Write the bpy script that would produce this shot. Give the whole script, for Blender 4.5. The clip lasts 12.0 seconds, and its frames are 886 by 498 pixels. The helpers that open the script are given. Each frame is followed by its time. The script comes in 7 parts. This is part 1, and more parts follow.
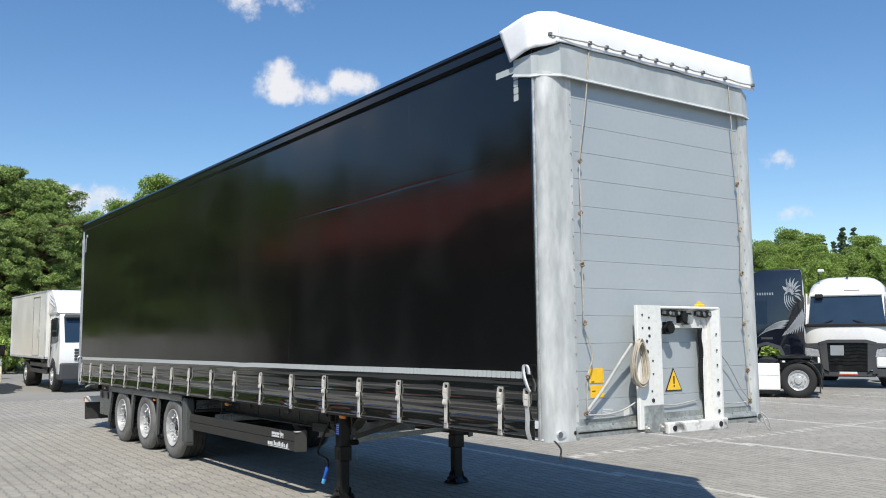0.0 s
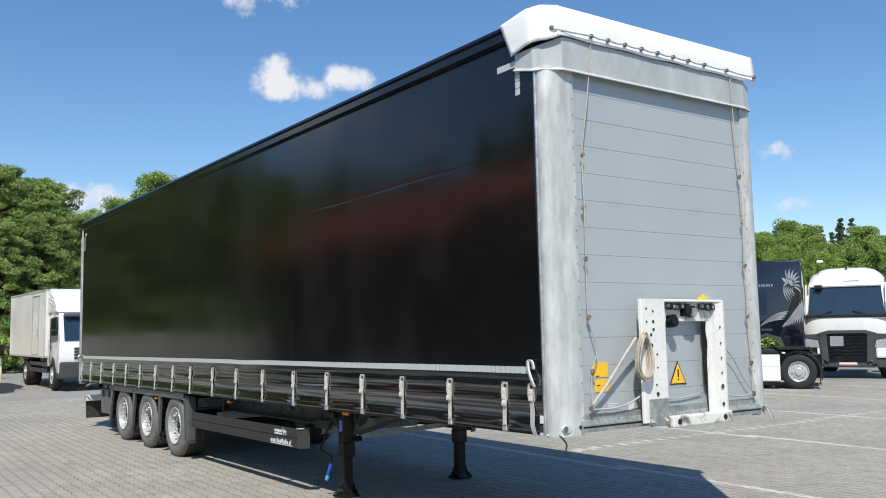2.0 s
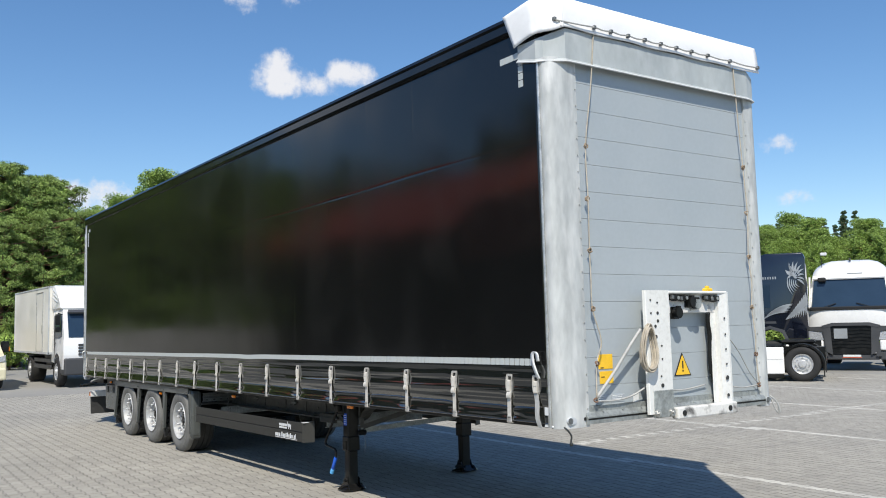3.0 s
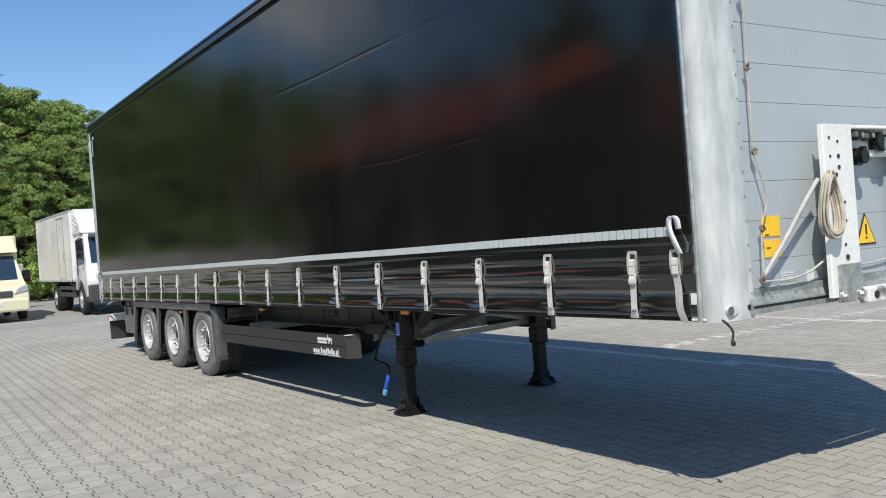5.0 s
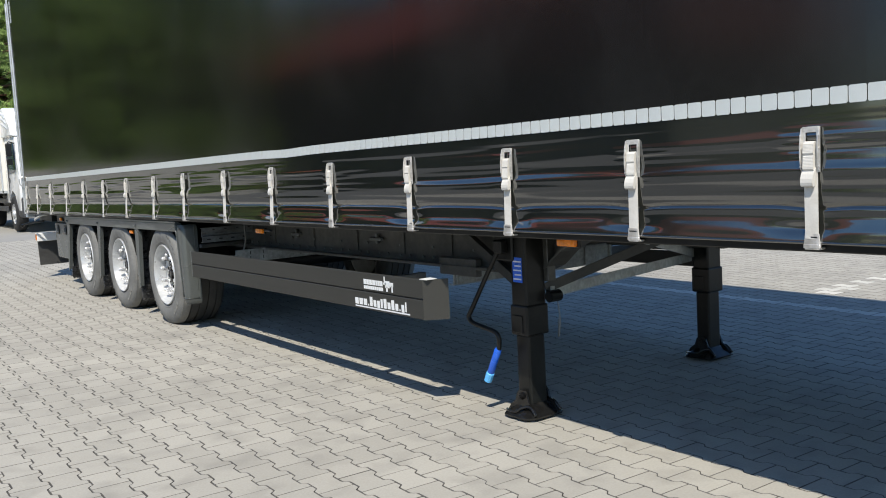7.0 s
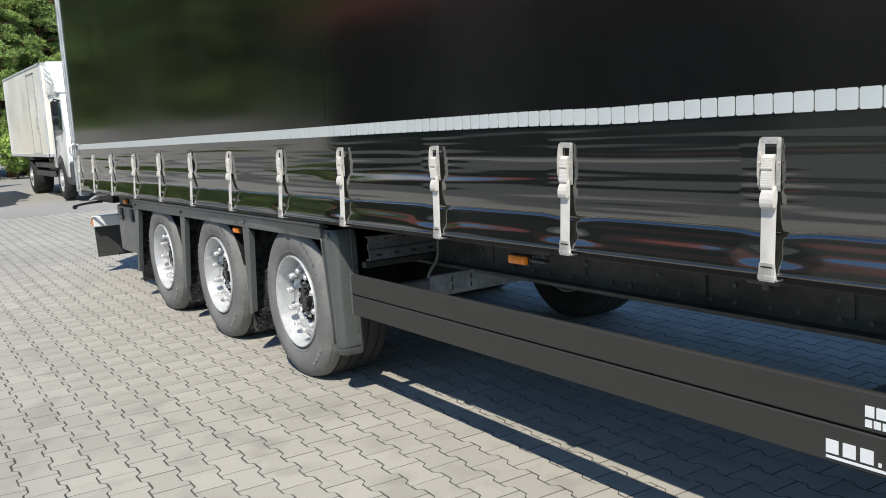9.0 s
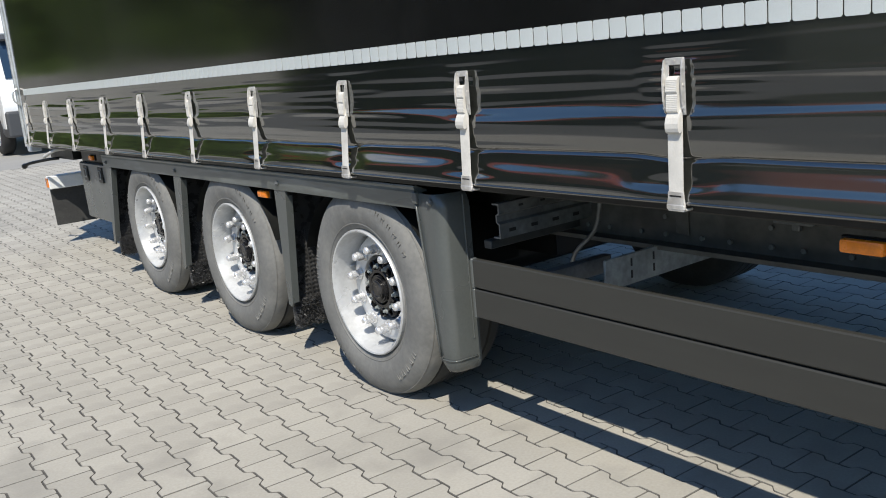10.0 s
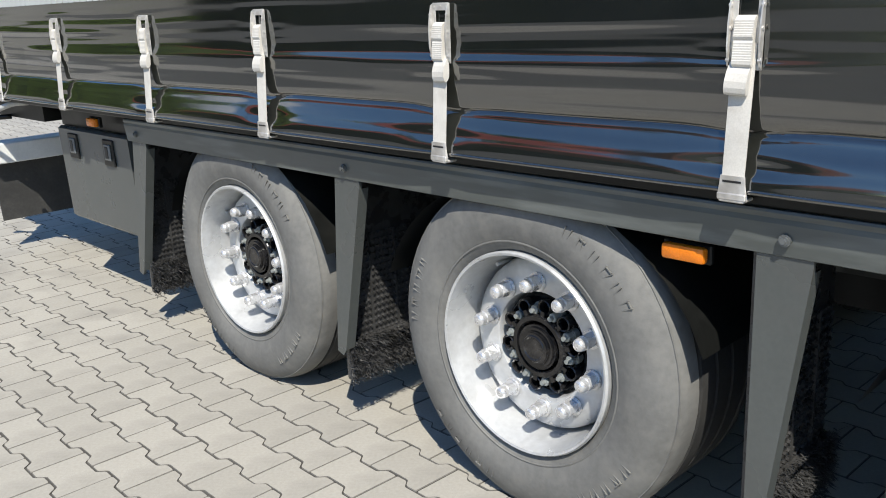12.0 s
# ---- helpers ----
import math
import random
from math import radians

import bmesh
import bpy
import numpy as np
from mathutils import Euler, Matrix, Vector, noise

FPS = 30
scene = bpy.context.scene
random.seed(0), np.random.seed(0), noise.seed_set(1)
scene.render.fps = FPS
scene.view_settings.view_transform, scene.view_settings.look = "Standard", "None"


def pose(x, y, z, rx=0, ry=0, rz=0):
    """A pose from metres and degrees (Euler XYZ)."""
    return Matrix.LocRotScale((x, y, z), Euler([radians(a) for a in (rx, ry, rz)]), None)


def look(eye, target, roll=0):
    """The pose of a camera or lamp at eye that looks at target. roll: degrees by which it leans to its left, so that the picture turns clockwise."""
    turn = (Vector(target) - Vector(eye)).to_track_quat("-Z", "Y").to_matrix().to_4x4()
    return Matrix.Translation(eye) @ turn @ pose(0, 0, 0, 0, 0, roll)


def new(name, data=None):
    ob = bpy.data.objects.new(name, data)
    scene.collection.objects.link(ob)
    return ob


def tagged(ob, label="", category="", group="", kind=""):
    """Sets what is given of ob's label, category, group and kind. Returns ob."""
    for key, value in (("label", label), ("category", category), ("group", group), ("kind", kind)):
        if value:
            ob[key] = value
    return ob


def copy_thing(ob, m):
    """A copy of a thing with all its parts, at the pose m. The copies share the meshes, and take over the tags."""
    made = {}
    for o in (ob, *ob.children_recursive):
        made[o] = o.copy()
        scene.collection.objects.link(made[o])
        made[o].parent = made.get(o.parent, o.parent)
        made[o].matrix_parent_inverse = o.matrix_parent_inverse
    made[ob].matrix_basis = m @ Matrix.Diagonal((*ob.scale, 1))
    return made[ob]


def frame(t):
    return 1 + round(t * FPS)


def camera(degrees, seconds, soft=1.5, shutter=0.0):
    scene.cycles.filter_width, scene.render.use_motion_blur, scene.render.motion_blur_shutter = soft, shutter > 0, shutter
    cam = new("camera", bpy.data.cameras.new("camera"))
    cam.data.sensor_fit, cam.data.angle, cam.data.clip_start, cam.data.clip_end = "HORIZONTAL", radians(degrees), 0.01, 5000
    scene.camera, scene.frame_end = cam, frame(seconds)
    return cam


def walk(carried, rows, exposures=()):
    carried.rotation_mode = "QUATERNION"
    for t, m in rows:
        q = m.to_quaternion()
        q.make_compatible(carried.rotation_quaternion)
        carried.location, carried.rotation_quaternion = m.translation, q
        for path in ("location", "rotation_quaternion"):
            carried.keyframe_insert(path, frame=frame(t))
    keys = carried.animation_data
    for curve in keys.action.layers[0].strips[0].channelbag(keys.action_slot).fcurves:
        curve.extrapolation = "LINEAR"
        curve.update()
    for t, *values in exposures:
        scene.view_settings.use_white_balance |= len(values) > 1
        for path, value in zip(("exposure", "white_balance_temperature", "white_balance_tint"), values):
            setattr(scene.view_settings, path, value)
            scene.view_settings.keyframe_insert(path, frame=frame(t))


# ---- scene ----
cam = camera(53.4, 12.0, soft=1.0)
PATH = [
    (0, (-4.273, -4.697, 1.76), (-3.118, -3.077, 1.953), -0.3),
    (0.5, (-4.268, -4.68, 1.765), (-3.113, -3.057, 1.944), -0.4),
    (1, (-4.286, -4.654, 1.774), (-3.13, -3.031, 1.948), -0.6),
    (1.5, (-4.285, -4.663, 1.752), (-3.131, -3.04, 1.934), -0.7),
    (2, (-4.292, -4.659, 1.769), (-3.132, -3.04, 1.95), -0.9),
    (2.5, (-4.301, -4.658, 1.775), (-3.138, -3.04, 1.954), -1.1),
    (3, (-4.295, -4.649, 1.75), (-3.14, -3.026, 1.92), -1.2),
    (3.2, (-4.296, -4.618, 1.756), (-3.142, -2.991, 1.91), -1.5),
    (4.8, (-3.622, -3.126, 1.492), (-2.526, -1.454, 1.511), -3.5),
    (5, (-3.486, -2.882, 1.491), (-2.386, -1.211, 1.473), -4.0),
    (5.5, (-3.231, -2.044, 1.455), (-2.102, -0.393, 1.396), -3.4),
    (6, (-2.955, -1.269, 1.441), (-1.846, 0.393, 1.349), -2.8),
    (6.5, (-2.709, -0.296, 1.393), (-1.561, 1.334, 1.238), -2.8),
    (7, (-2.478, 0.473, 1.309), (-1.311, 2.084, 1.111), -2.8),
    (7.5, (-2.295, 1.362, 1.327), (-1.171, 3.002, 1.109), -3.0),
    (7.7, (-2.25, 1.669, 1.357), (-1.147, 3.324, 1.143), -2.8),
    (9.3, (-1.885, 4.06, 1.426), (-0.797, 5.705, 1.093), -3.3),
    (9.5, (-1.852, 4.427, 1.386), (-0.74, 6.048, 1.015), -4.0),
    (10, (-1.77, 5.121, 1.379), (-0.613, 6.693, 0.943), -4.9),
    (10.5, (-1.717, 5.931, 1.374), (-0.523, 7.46, 0.888), -4.8),
    (11, (-1.643, 6.612, 1.349), (-0.407, 8.097, 0.831), -3.7),
    (11.5, (-1.568, 7.455, 1.325), (-0.27, 8.874, 0.777), -2.4),
    (12, (-1.485, 8.113, 1.311), (-0.157, 9.5, 0.751), -2.3),
]
walk(cam, [(t, look(eye, target, roll)) for t, eye, target, roll in PATH], [(0, 0.09), (3.2, 0.09), (5.5, 0.16), (6.0, 0.32), (6.5, 0.28), (7.5, 0.36), (9.5, 0.31), (12, 0.46)])

# ---------------------------------------------------------------- light
SUN_TO = Vector((-0.51, -0.59, 1.0)).normalized()
sun = new("sun", bpy.data.lights.new("sun", "SUN"))
sun.data.energy, sun.data.angle, sun.data.color = 4.5, radians(0.53), (1.0, 0.945, 0.845)
sun.matrix_world = look((-30, -33, 55), (-30 - SUN_TO.x * -10, -33 + SUN_TO.y * -10, 55 - SUN_TO.z * 10))
sun.rotation_euler = (-SUN_TO).to_track_quat("-Z", "Y").to_euler()
world = bpy.data.worlds.new("world")
scene.world = world
world.use_nodes = True


def build_sky():
    """Clear summer sky with a few small cumulus clouds."""
    nt = world.node_tree
    nt.nodes.clear()
    out = nt.nodes.new("ShaderNodeOutputWorld")
    bg = nt.nodes.new("ShaderNodeBackground")
    sky = nt.nodes.new("ShaderNodeTexSky")
    sky.sky_type, sky.sun_disc = "NISHITA", False
    sky.sun_elevation = math.asin(SUN_TO.z)
    sky.sun_rotation = math.atan2(SUN_TO.x, SUN_TO.y)
    sky.air_density, sky.dust_density, sky.ozone_density = 1.0, 0.25, 3.0
    co = nt.nodes.new("ShaderNodeTexCoord")
    nz = nt.nodes.new("ShaderNodeTexNoise")
    nz.inputs["Scale"].default_value, nz.inputs["Detail"].default_value, nz.inputs["Roughness"].default_value = 26, 9, 0.62
    nt.links.new(co.outputs["Generated"], nz.inputs["Vector"])
    total = None
    # direction (azimuth from +y, elevation), half widths across and up, weight
    clouds = [(25.2, 15.7, 2.0, 1.1, 1.0), (25.0, 16.5, 1.2, 0.9, 0.9), (27.0, 15.4, 2.4, 0.7, 0.8), (29.4, 16.1, 1.4, 0.95, 0.95), (23.4, 21.6, 3.4, 1.5, 0.72),
              (13.0, 8.0, 3.6, 1.2, 0.8), (56.3, 10.3, 1.5, 0.8, 0.55), (57.6, 7.1, 1.4, 0.55, 0.6),
              (38.0, 26.0, 2.5, 1.0, 0.55), (-26.0, 15.5, 4.6, 3.4, 1.0), (-160, 18, 14, 4, 0.9),
              (100, 20, 9, 3.5, 0.9), (150, 30, 9, 5, 0.8)]
    for az, el, wa, we, weight in clouds:
        a, e = radians(az), radians(el)
        d = Vector((math.sin(a) * math.cos(e), math.cos(a) * math.cos(e), math.sin(e)))
        right = Vector((math.cos(a), -math.sin(a), 0))
        up = right.cross(d)
        dots = []
        for axis, width in ((right, wa), (up, we)):
            dot = nt.nodes.new("ShaderNodeVectorMath")
            dot.operation = "DOT_PRODUCT"
            dot.inputs[1].default_value = axis / math.sin(radians(width))
            nt.links.new(co.outputs["Generated"], dot.inputs[0])
            sq = nt.nodes.new("ShaderNodeMath")
            sq.operation = "POWER"
            sq.inputs[1].default_value = 2
            ab = nt.nodes.new("ShaderNodeMath")
            ab.operation = "ABSOLUTE"
            nt.links.new(dot.outputs["Value"], ab.inputs[0])
            nt.links.new(ab.outputs[0], sq.inputs[0])
            dots.append(sq)
        front = nt.nodes.new("ShaderNodeVectorMath")
        front.operation = "DOT_PRODUCT"
        front.inputs[1].default_value = d
        nt.links.new(co.outputs["Generated"], front.inputs[0])
        add = nt.nodes.new("ShaderNodeMath")
        nt.links.new(dots[0].outputs[0], add.inputs[0])
        nt.links.new(dots[1].outputs[0], add.inputs[1])
        fall = nt.nodes.new("ShaderNodeMapRange")
        fall.inputs["From Min"].default_value, fall.inputs["From Max"].default_value = 0.0, 2.2
        fall.inputs["To Min"].default_value, fall.inputs["To Max"].default_value = weight, 0.0
        nt.links.new(add.outputs[0], fall.inputs["Value"])
        ahead = nt.nodes.new("ShaderNodeMath")
        ahead.operation = "GREATER_THAN"
        ahead.inputs[1].default_value = 0.5
        nt.links.new(front.outputs["Value"], ahead.inputs[0])
        one = nt.nodes.new("ShaderNodeMath")
        one.operation = "MULTIPLY"
        nt.links.new(fall.outputs[0], one.inputs[0])
        nt.links.new(ahead.outputs[0], one.inputs[1])
        if total is None:
            total = one
        else:
            mx = nt.nodes.new("ShaderNodeMath")
            mx.operation = "MAXIMUM"
            nt.links.new(total.outputs[0], mx.inputs[0])
            nt.links.new(one.outputs[0], mx.inputs[1])
            total = mx
    sub = nt.nodes.new("ShaderNodeMath")
    sub.operation = "MULTIPLY_ADD"
    sub.inputs[1].default_value, sub.inputs[2].default_value = 2.3, -1.28
    nt.links.new(nz.outputs["Fac"], sub.inputs[0])
    mix = nt.nodes.new("ShaderNodeMath")
    nt.links.new(sub.outputs[0], mix.inputs[0])
    nt.links.new(total.outputs[0], mix.inputs[1])
    ramp = nt.nodes.new("ShaderNodeMapRange")
    ramp.interpolation_type = "SMOOTHSTEP"
    ramp.inputs["From Min"].default_value, ramp.inputs["From Max"].default_value = 0.25, 0.92
    nt.links.new(mix.outputs[0], ramp.inputs["Value"])
    gate = nt.nodes.new("ShaderNodeMath")
    gate.operation = "GREATER_THAN"
    gate.inputs[1].default_value = 0.02
    nt.links.new(total.outputs[0], gate.inputs[0])
    fac = nt.nodes.new("ShaderNodeMath")
    fac.operation = "MULTIPLY"
    nt.links.new(ramp.outputs[0], fac.inputs[0])
    nt.links.new(gate.outputs[0], fac.inputs[1])
    blend = nt.nodes.new("ShaderNodeMix")
    blend.data_type = "RGBA"
    blend.inputs["B"].default_value = (6.4, 6.5, 6.85, 1)
    nt.links.new(fac.outputs[0], blend.inputs["Factor"])
    hsv = nt.nodes.new("ShaderNodeHueSaturation")
    hsv.inputs["Hue"].default_value = 0.502
    hsv.inputs["Saturation"].default_value, hsv.inputs["Value"].default_value = 1.18, 1.05
    nt.links.new(sky.outputs["Color"], hsv.inputs["Color"])
    nt.links.new(hsv.outputs[0], blend.inputs["A"])
    nt.links.new(blend.outputs["Result"], bg.inputs["Color"])
    bg.inputs["Strength"].default_value = SKY
    nt.links.new(bg.outputs[0], out.inputs[0])


SKY = 0.124
build_sky()


# ---------------------------------------------------------------- materials
def mat(name, col, rough=0.5, metal=0.0, var=0.15, big=1.5, fine=40.0, bump=0.0, bscale=120.0, dirt=None, dirt_amount=0.0,
        dirt_scale=3.0, stretch=(1, 1, 1), coat=0.0, rvar=0.12, pieces="", spec=0.5, bdist=0.002, ior=1.5):
    """A surface with colour variation at two scales, uneven gloss, fine relief and stains."""
    m = bpy.data.materials.new(name)
    m.use_nodes = True
    nt = m.node_tree
    b = nt.nodes["Principled BSDF"]
    b.inputs["Metallic"].default_value = metal
    b.inputs["Coat Weight"].default_value = coat
    b.inputs["Coat Roughness"].default_value = 0.06
    b.inputs["Specular IOR Level"].default_value = spec
    b.inputs["IOR"].default_value = ior
    co = nt.nodes.new("ShaderNodeTexCoord")
    mp = nt.nodes.new("ShaderNodeMapping")
    mp.inputs["Scale"].default_value = stretch
    nt.links.new(co.outputs["Object"], mp.inputs["Vector"])

    def noise_tex(scale, detail=4.0):
        n = nt.nodes.new("ShaderNodeTexNoise")
        n.inputs["Scale"].default_value, n.inputs["Detail"].default_value = scale, detail
        nt.links.new(mp.outputs[0], n.inputs["Vector"])
        return n.outputs["Fac"]

    def ranged(socket, a, c, lo=0.0, hi=1.0):
        r = nt.nodes.new("ShaderNodeMapRange")
        r.inputs["From Min"].default_value, r.inputs["From Max"].default_value = a, c
        r.inputs["To Min"].default_value, r.inputs["To Max"].default_value = lo, hi
        nt.links.new(socket, r.inputs["Value"])
        return r.outputs[0]

    def product(p, q):
        x = nt.nodes.new("ShaderNodeMath")
        x.operation = "MULTIPLY"
        nt.links.new(p, x.inputs[0])
        nt.links.new(q, x.inputs[1])
        return x.outputs[0]

    n1, n2 = noise_tex(big, 5), noise_tex(fine, 3)
    value = product(ranged(n1, 0.3, 0.7, 1 - var, 1 + var), ranged(n2, 0.3, 0.7, 1 - var * 0.6, 1 + var * 0.6))
    if pieces == "object":
        inf = nt.nodes.new("ShaderNodeObjectInfo")
        value = product(value, ranged(inf.outputs["Random"], 0, 1, 0.92, 1.05))
    elif pieces == "island":
        geo = nt.nodes.new("ShaderNodeNewGeometry")
        value = product(value, ranged(geo.outputs["Random Per Island"], 0, 1, 0.92, 1.05))
    elif pieces == "leaf":
        geo = nt.nodes.new("ShaderNodeNewGeometry")
        value = product(value, ranged(geo.outputs["Random Per Island"], 0, 1, 0.7, 1.32))
    hue = nt.nodes.new("ShaderNodeVectorMath")
    hue.operation = "SCALE"
    hue.inputs[0].default_value = col
    nt.links.new(value, hue.inputs["Scale"])
    colour = hue.outputs[0]
    rough_out = ranged(n1, 0.3, 0.7, max(0.02, rough - rvar), min(1, rough + rvar))
    if dirt:
        d = ranged(noise_tex(dirt_scale, 8), 0.5, 0.72, 0, dirt_amount)
        mx = nt.nodes.new("ShaderNodeMix")
        mx.data_type = "RGBA"
        mx.inputs["B"].default_value = (*dirt, 1)
        nt.links.new(d, mx.inputs["Factor"])
        nt.links.new(colour, mx.inputs["A"])
        colour = mx.outputs["Result"]
    nt.links.new(colour, b.inputs["Base Color"])
    nt.links.new(rough_out, b.inputs["Roughness"])
    if bump:
        bp = nt.nodes.new("ShaderNodeBump")
        bp.inputs["Strength"].default_value, bp.inputs["Distance"].default_value = bump, bdist
        nt.links.new(noise_tex(bscale, 4), bp.inputs["Height"])
        nt.links.new(bp.outputs[0], b.inputs["Normal"])
    return m


TARP = mat("black tarpaulin", (0.0075, 0.0075, 0.0070), 0.13, var=0.2, spec=0.62, big=0.6, fine=25, rvar=0.05, dirt=(0.03, 0.03, 0.028), dirt_amount=0.25, dirt_scale=1.2)
TARP_LOW = mat("glossy black tarpaulin", (0.0100, 0.0112, 0.0088), 0.10, spec=0.85, ior=1.85, coat=0.8, var=0.2, big=2.0, fine=30, rvar=0.03)
REFLECTOR = mat("reflective tape", (0.52, 0.55, 0.535), 0.32, var=0.06, big=3, fine=400, bump=0.35, bscale=520)
ALU = mat("galvanised sheet", (0.52, 0.55, 0.57), 0.5, metal=0.12, var=0.22, big=2.2, fine=14, dirt=(0.62, 0.63, 0.63), dirt_amount=0.55, dirt_scale=5, stretch=(1, 1, 0.25), bump=0.12, bscale=60)
POST = mat("worn galvanised post", (0.50, 0.515, 0.500), 0.5, metal=0.1, var=0.16, big=6.0, fine=26, dirt=(0.76, 0.76, 0.73), dirt_amount=0.85, dirt_scale=8, stretch=(1, 1, 0.30), bump=0.5, bscale=9, bdist=0.006)
BAND = mat("stained galvanised band", (0.44, 0.47, 0.462), 0.5, metal=0.1, var=0.10, big=3.0, fine=18, dirt=(0.60, 0.62, 0.63), dirt_amount=0.5, dirt_scale=6, stretch=(1, 1, 0.5), bump=0.06, bscale=40)
WALL = mat("grey aluminium plank", (0.425, 0.465, 0.48), 0.48, metal=0.15, var=0.03, big=1.2, fine=30, dirt=(0.44, 0.46, 0.47), dirt_amount=0.15, dirt_scale=2)
WHITE_TARP = mat("white tarpaulin", (0.86, 0.86, 0.85), 0.55, var=0.03, big=2, fine=30, bump=0.1, bscale=30)
WHITE_PAINT = mat("chipped white paint", (0.78, 0.78, 0.74), 0.45, var=0.04, big=4, fine=40, dirt=(0.40, 0.37, 0.32), dirt_amount=0.22, dirt_scale=30)
GRIMY_PAINT = mat("grimy white paint", (0.74, 0.73, 0.69), 0.5, var=0.08, big=6, fine=60, dirt=(0.045, 0.042, 0.038), dirt_amount=0.95, dirt_scale=9, bump=0.1, bscale=90)
STEEL = mat("zinc steel", (0.55, 0.55, 0.53), 0.38, metal=0.75, var=0.2, big=10, fine=80, bump=0.1)
BUCKLE = mat("zinc buckle", (0.60, 0.58, 0.54), 0.42, metal=0.4, var=0.2, big=20, fine=120, dirt=(0.2, 0.16, 0.12), dirt_amount=0.4, dirt_scale=30)
PALE_WEB = mat("pale strap webbing", (0.60, 0.575, 0.52), 0.85, var=0.10, big=12, fine=300, bump=0.35, bscale=500, bdist=0.0006, dirt=(0.42, 0.38, 0.32), dirt_amount=0.35, dirt_scale=25)
UPPER_HALL = mat("dull red cladding", (0.26, 0.095, 0.070), 0.6, var=0.1)
BLACK_STEEL = mat("black painted steel", (0.007, 0.0075, 0.007), 0.38, spec=0.32, var=0.3, big=3, fine=40, dirt=(0.028, 0.026, 0.023), dirt_amount=0.4, dirt_scale=6, bump=0.12, bscale=90)
DARK_STEEL = mat("dark chassis steel", (0.030, 0.032, 0.031), 0.45, var=0.35, big=2, fine=30, dirt=(0.075, 0.07, 0.06), dirt_amount=0.6, dirt_scale=7, bump=0.15, bscale=90)
CHASSIS = mat("grey-black chassis paint", (0.062, 0.062, 0.056), 0.42, var=0.4, big=2.5, fine=26, dirt=(0.12, 0.11, 0.092), dirt_amount=0.6, dirt_scale=6, bump=0.2, bscale=70)
GLOSS_STEEL = mat("glossy black steel", (0.010, 0.010, 0.010), 0.16, var=0.3, big=5, fine=40, dirt=(0.05, 0.045, 0.04), dirt_amount=0.4, dirt_scale=9, bump=0.1, bscale=60)
ZINC_GREY = mat("dull zinc plate", (0.30, 0.32, 0.31), 0.42, metal=0.3, var=0.3, big=5, fine=40, dirt=(0.10, 0.10, 0.09), dirt_amount=0.5, dirt_scale=6)
ZINC_DARK = mat("hot dip zinc", (0.16, 0.17, 0.17), 0.45, metal=0.4, var=0.3, big=6, fine=50, dirt=(0.05, 0.05, 0.045), dirt_amount=0.5, dirt_scale=5)
WORN_RAIL = mat("worn black rail", (0.085, 0.094, 0.088), 0.34, var=0.12, big=3, fine=60, stretch=(1, 0.12, 1), dirt=(0.20, 0.215, 0.205), dirt_amount=0.55, dirt_scale=26, bump=0.06, bscale=220)
PLASTIC = mat("black fender plastic", (0.080, 0.087, 0.083), 0.30, var=0.08, big=3, fine=90, dirt=(0.10, 0.10, 0.095), dirt_amount=0.25, dirt_scale=14, bump=0.08, bscale=220)
SKIRT = mat("anodised dark skirt", (0.029, 0.0285, 0.0242), 0.55, metal=0.0, var=0.1, big=1.2, fine=40, stretch=(1, 0.1, 1))
BRISTLE = mat("black spray flap", (0.045, 0.045, 0.045), 0.3, var=0.4, big=20, fine=300)
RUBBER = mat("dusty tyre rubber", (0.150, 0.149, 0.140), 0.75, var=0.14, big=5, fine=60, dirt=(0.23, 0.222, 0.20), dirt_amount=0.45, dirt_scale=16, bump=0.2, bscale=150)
# the shade under the trailer is put into this colour for the tyre treads
TREAD = mat("dark rubber with tread shade", (0.034, 0.034, 0.033), 0.7, var=0.2, big=6, fine=80, dirt=(0.075, 0.072, 0.066), dirt_amount=0.35, dirt_scale=10, bump=0.2, bscale=120)
RIM = mat("silver wheel paint", (0.568, 0.576, 0.576), 0.36, metal=0.35, var=0.1, big=8, fine=60, dirt=(0.30, 0.29, 0.27), dirt_amount=0.4, dirt_scale=12)
NUT = mat("silver nut cap", (0.68, 0.68, 0.68), 0.26, metal=0.6, var=0.12, big=30, fine=120)
HUB = mat("black greasy hub", (0.009, 0.009, 0.010), 0.2, var=0.4, big=20, fine=120, dirt=(0.06, 0.055, 0.05), dirt_amount=0.5, dirt_scale=25)
AMBER = mat("amber lens", (0.75, 0.20, 0.012), 0.22, var=0.12, big=30, fine=200, bump=0.3, bscale=300)
BLUE = mat("blue plastic grip", (0.02, 0.12, 0.62), 0.35, var=0.08, big=15, fine=90)
LIGHT_BLUE = mat("light blue plastic", (0.12, 0.46, 0.85), 0.35, var=0.06, big=15, fine=90)
YELLOW = mat("yellow label", (0.88, 0.53, 0.03), 0.4, var=0.05, big=10, fine=80)
PAPER = mat("white label", (0.72, 0.73, 0.72), 0.5, var=0.05, big=10, fine=80)
PALE = mat("faded label", (0.40, 0.43, 0.45), 0.5, var=0.06, big=10, fine=80)
INK = mat("black print", (0.012, 0.012, 0.012), 0.5, var=0.1)
ROPE = mat("tan cord", (0.46, 0.41, 0.33), 0.85, var=0.2, big=20, fine=300, bump=0.5, bscale=600)
CABLE = mat("grey sheathed cord", (0.42, 0.42, 0.40), 0.6, var=0.15, big=20, fine=200)
KNOT = mat("soiled cord knot", (0.30, 0.23, 0.16), 0.85, var=0.3, big=30, fine=300, bump=0.5, bscale=600)
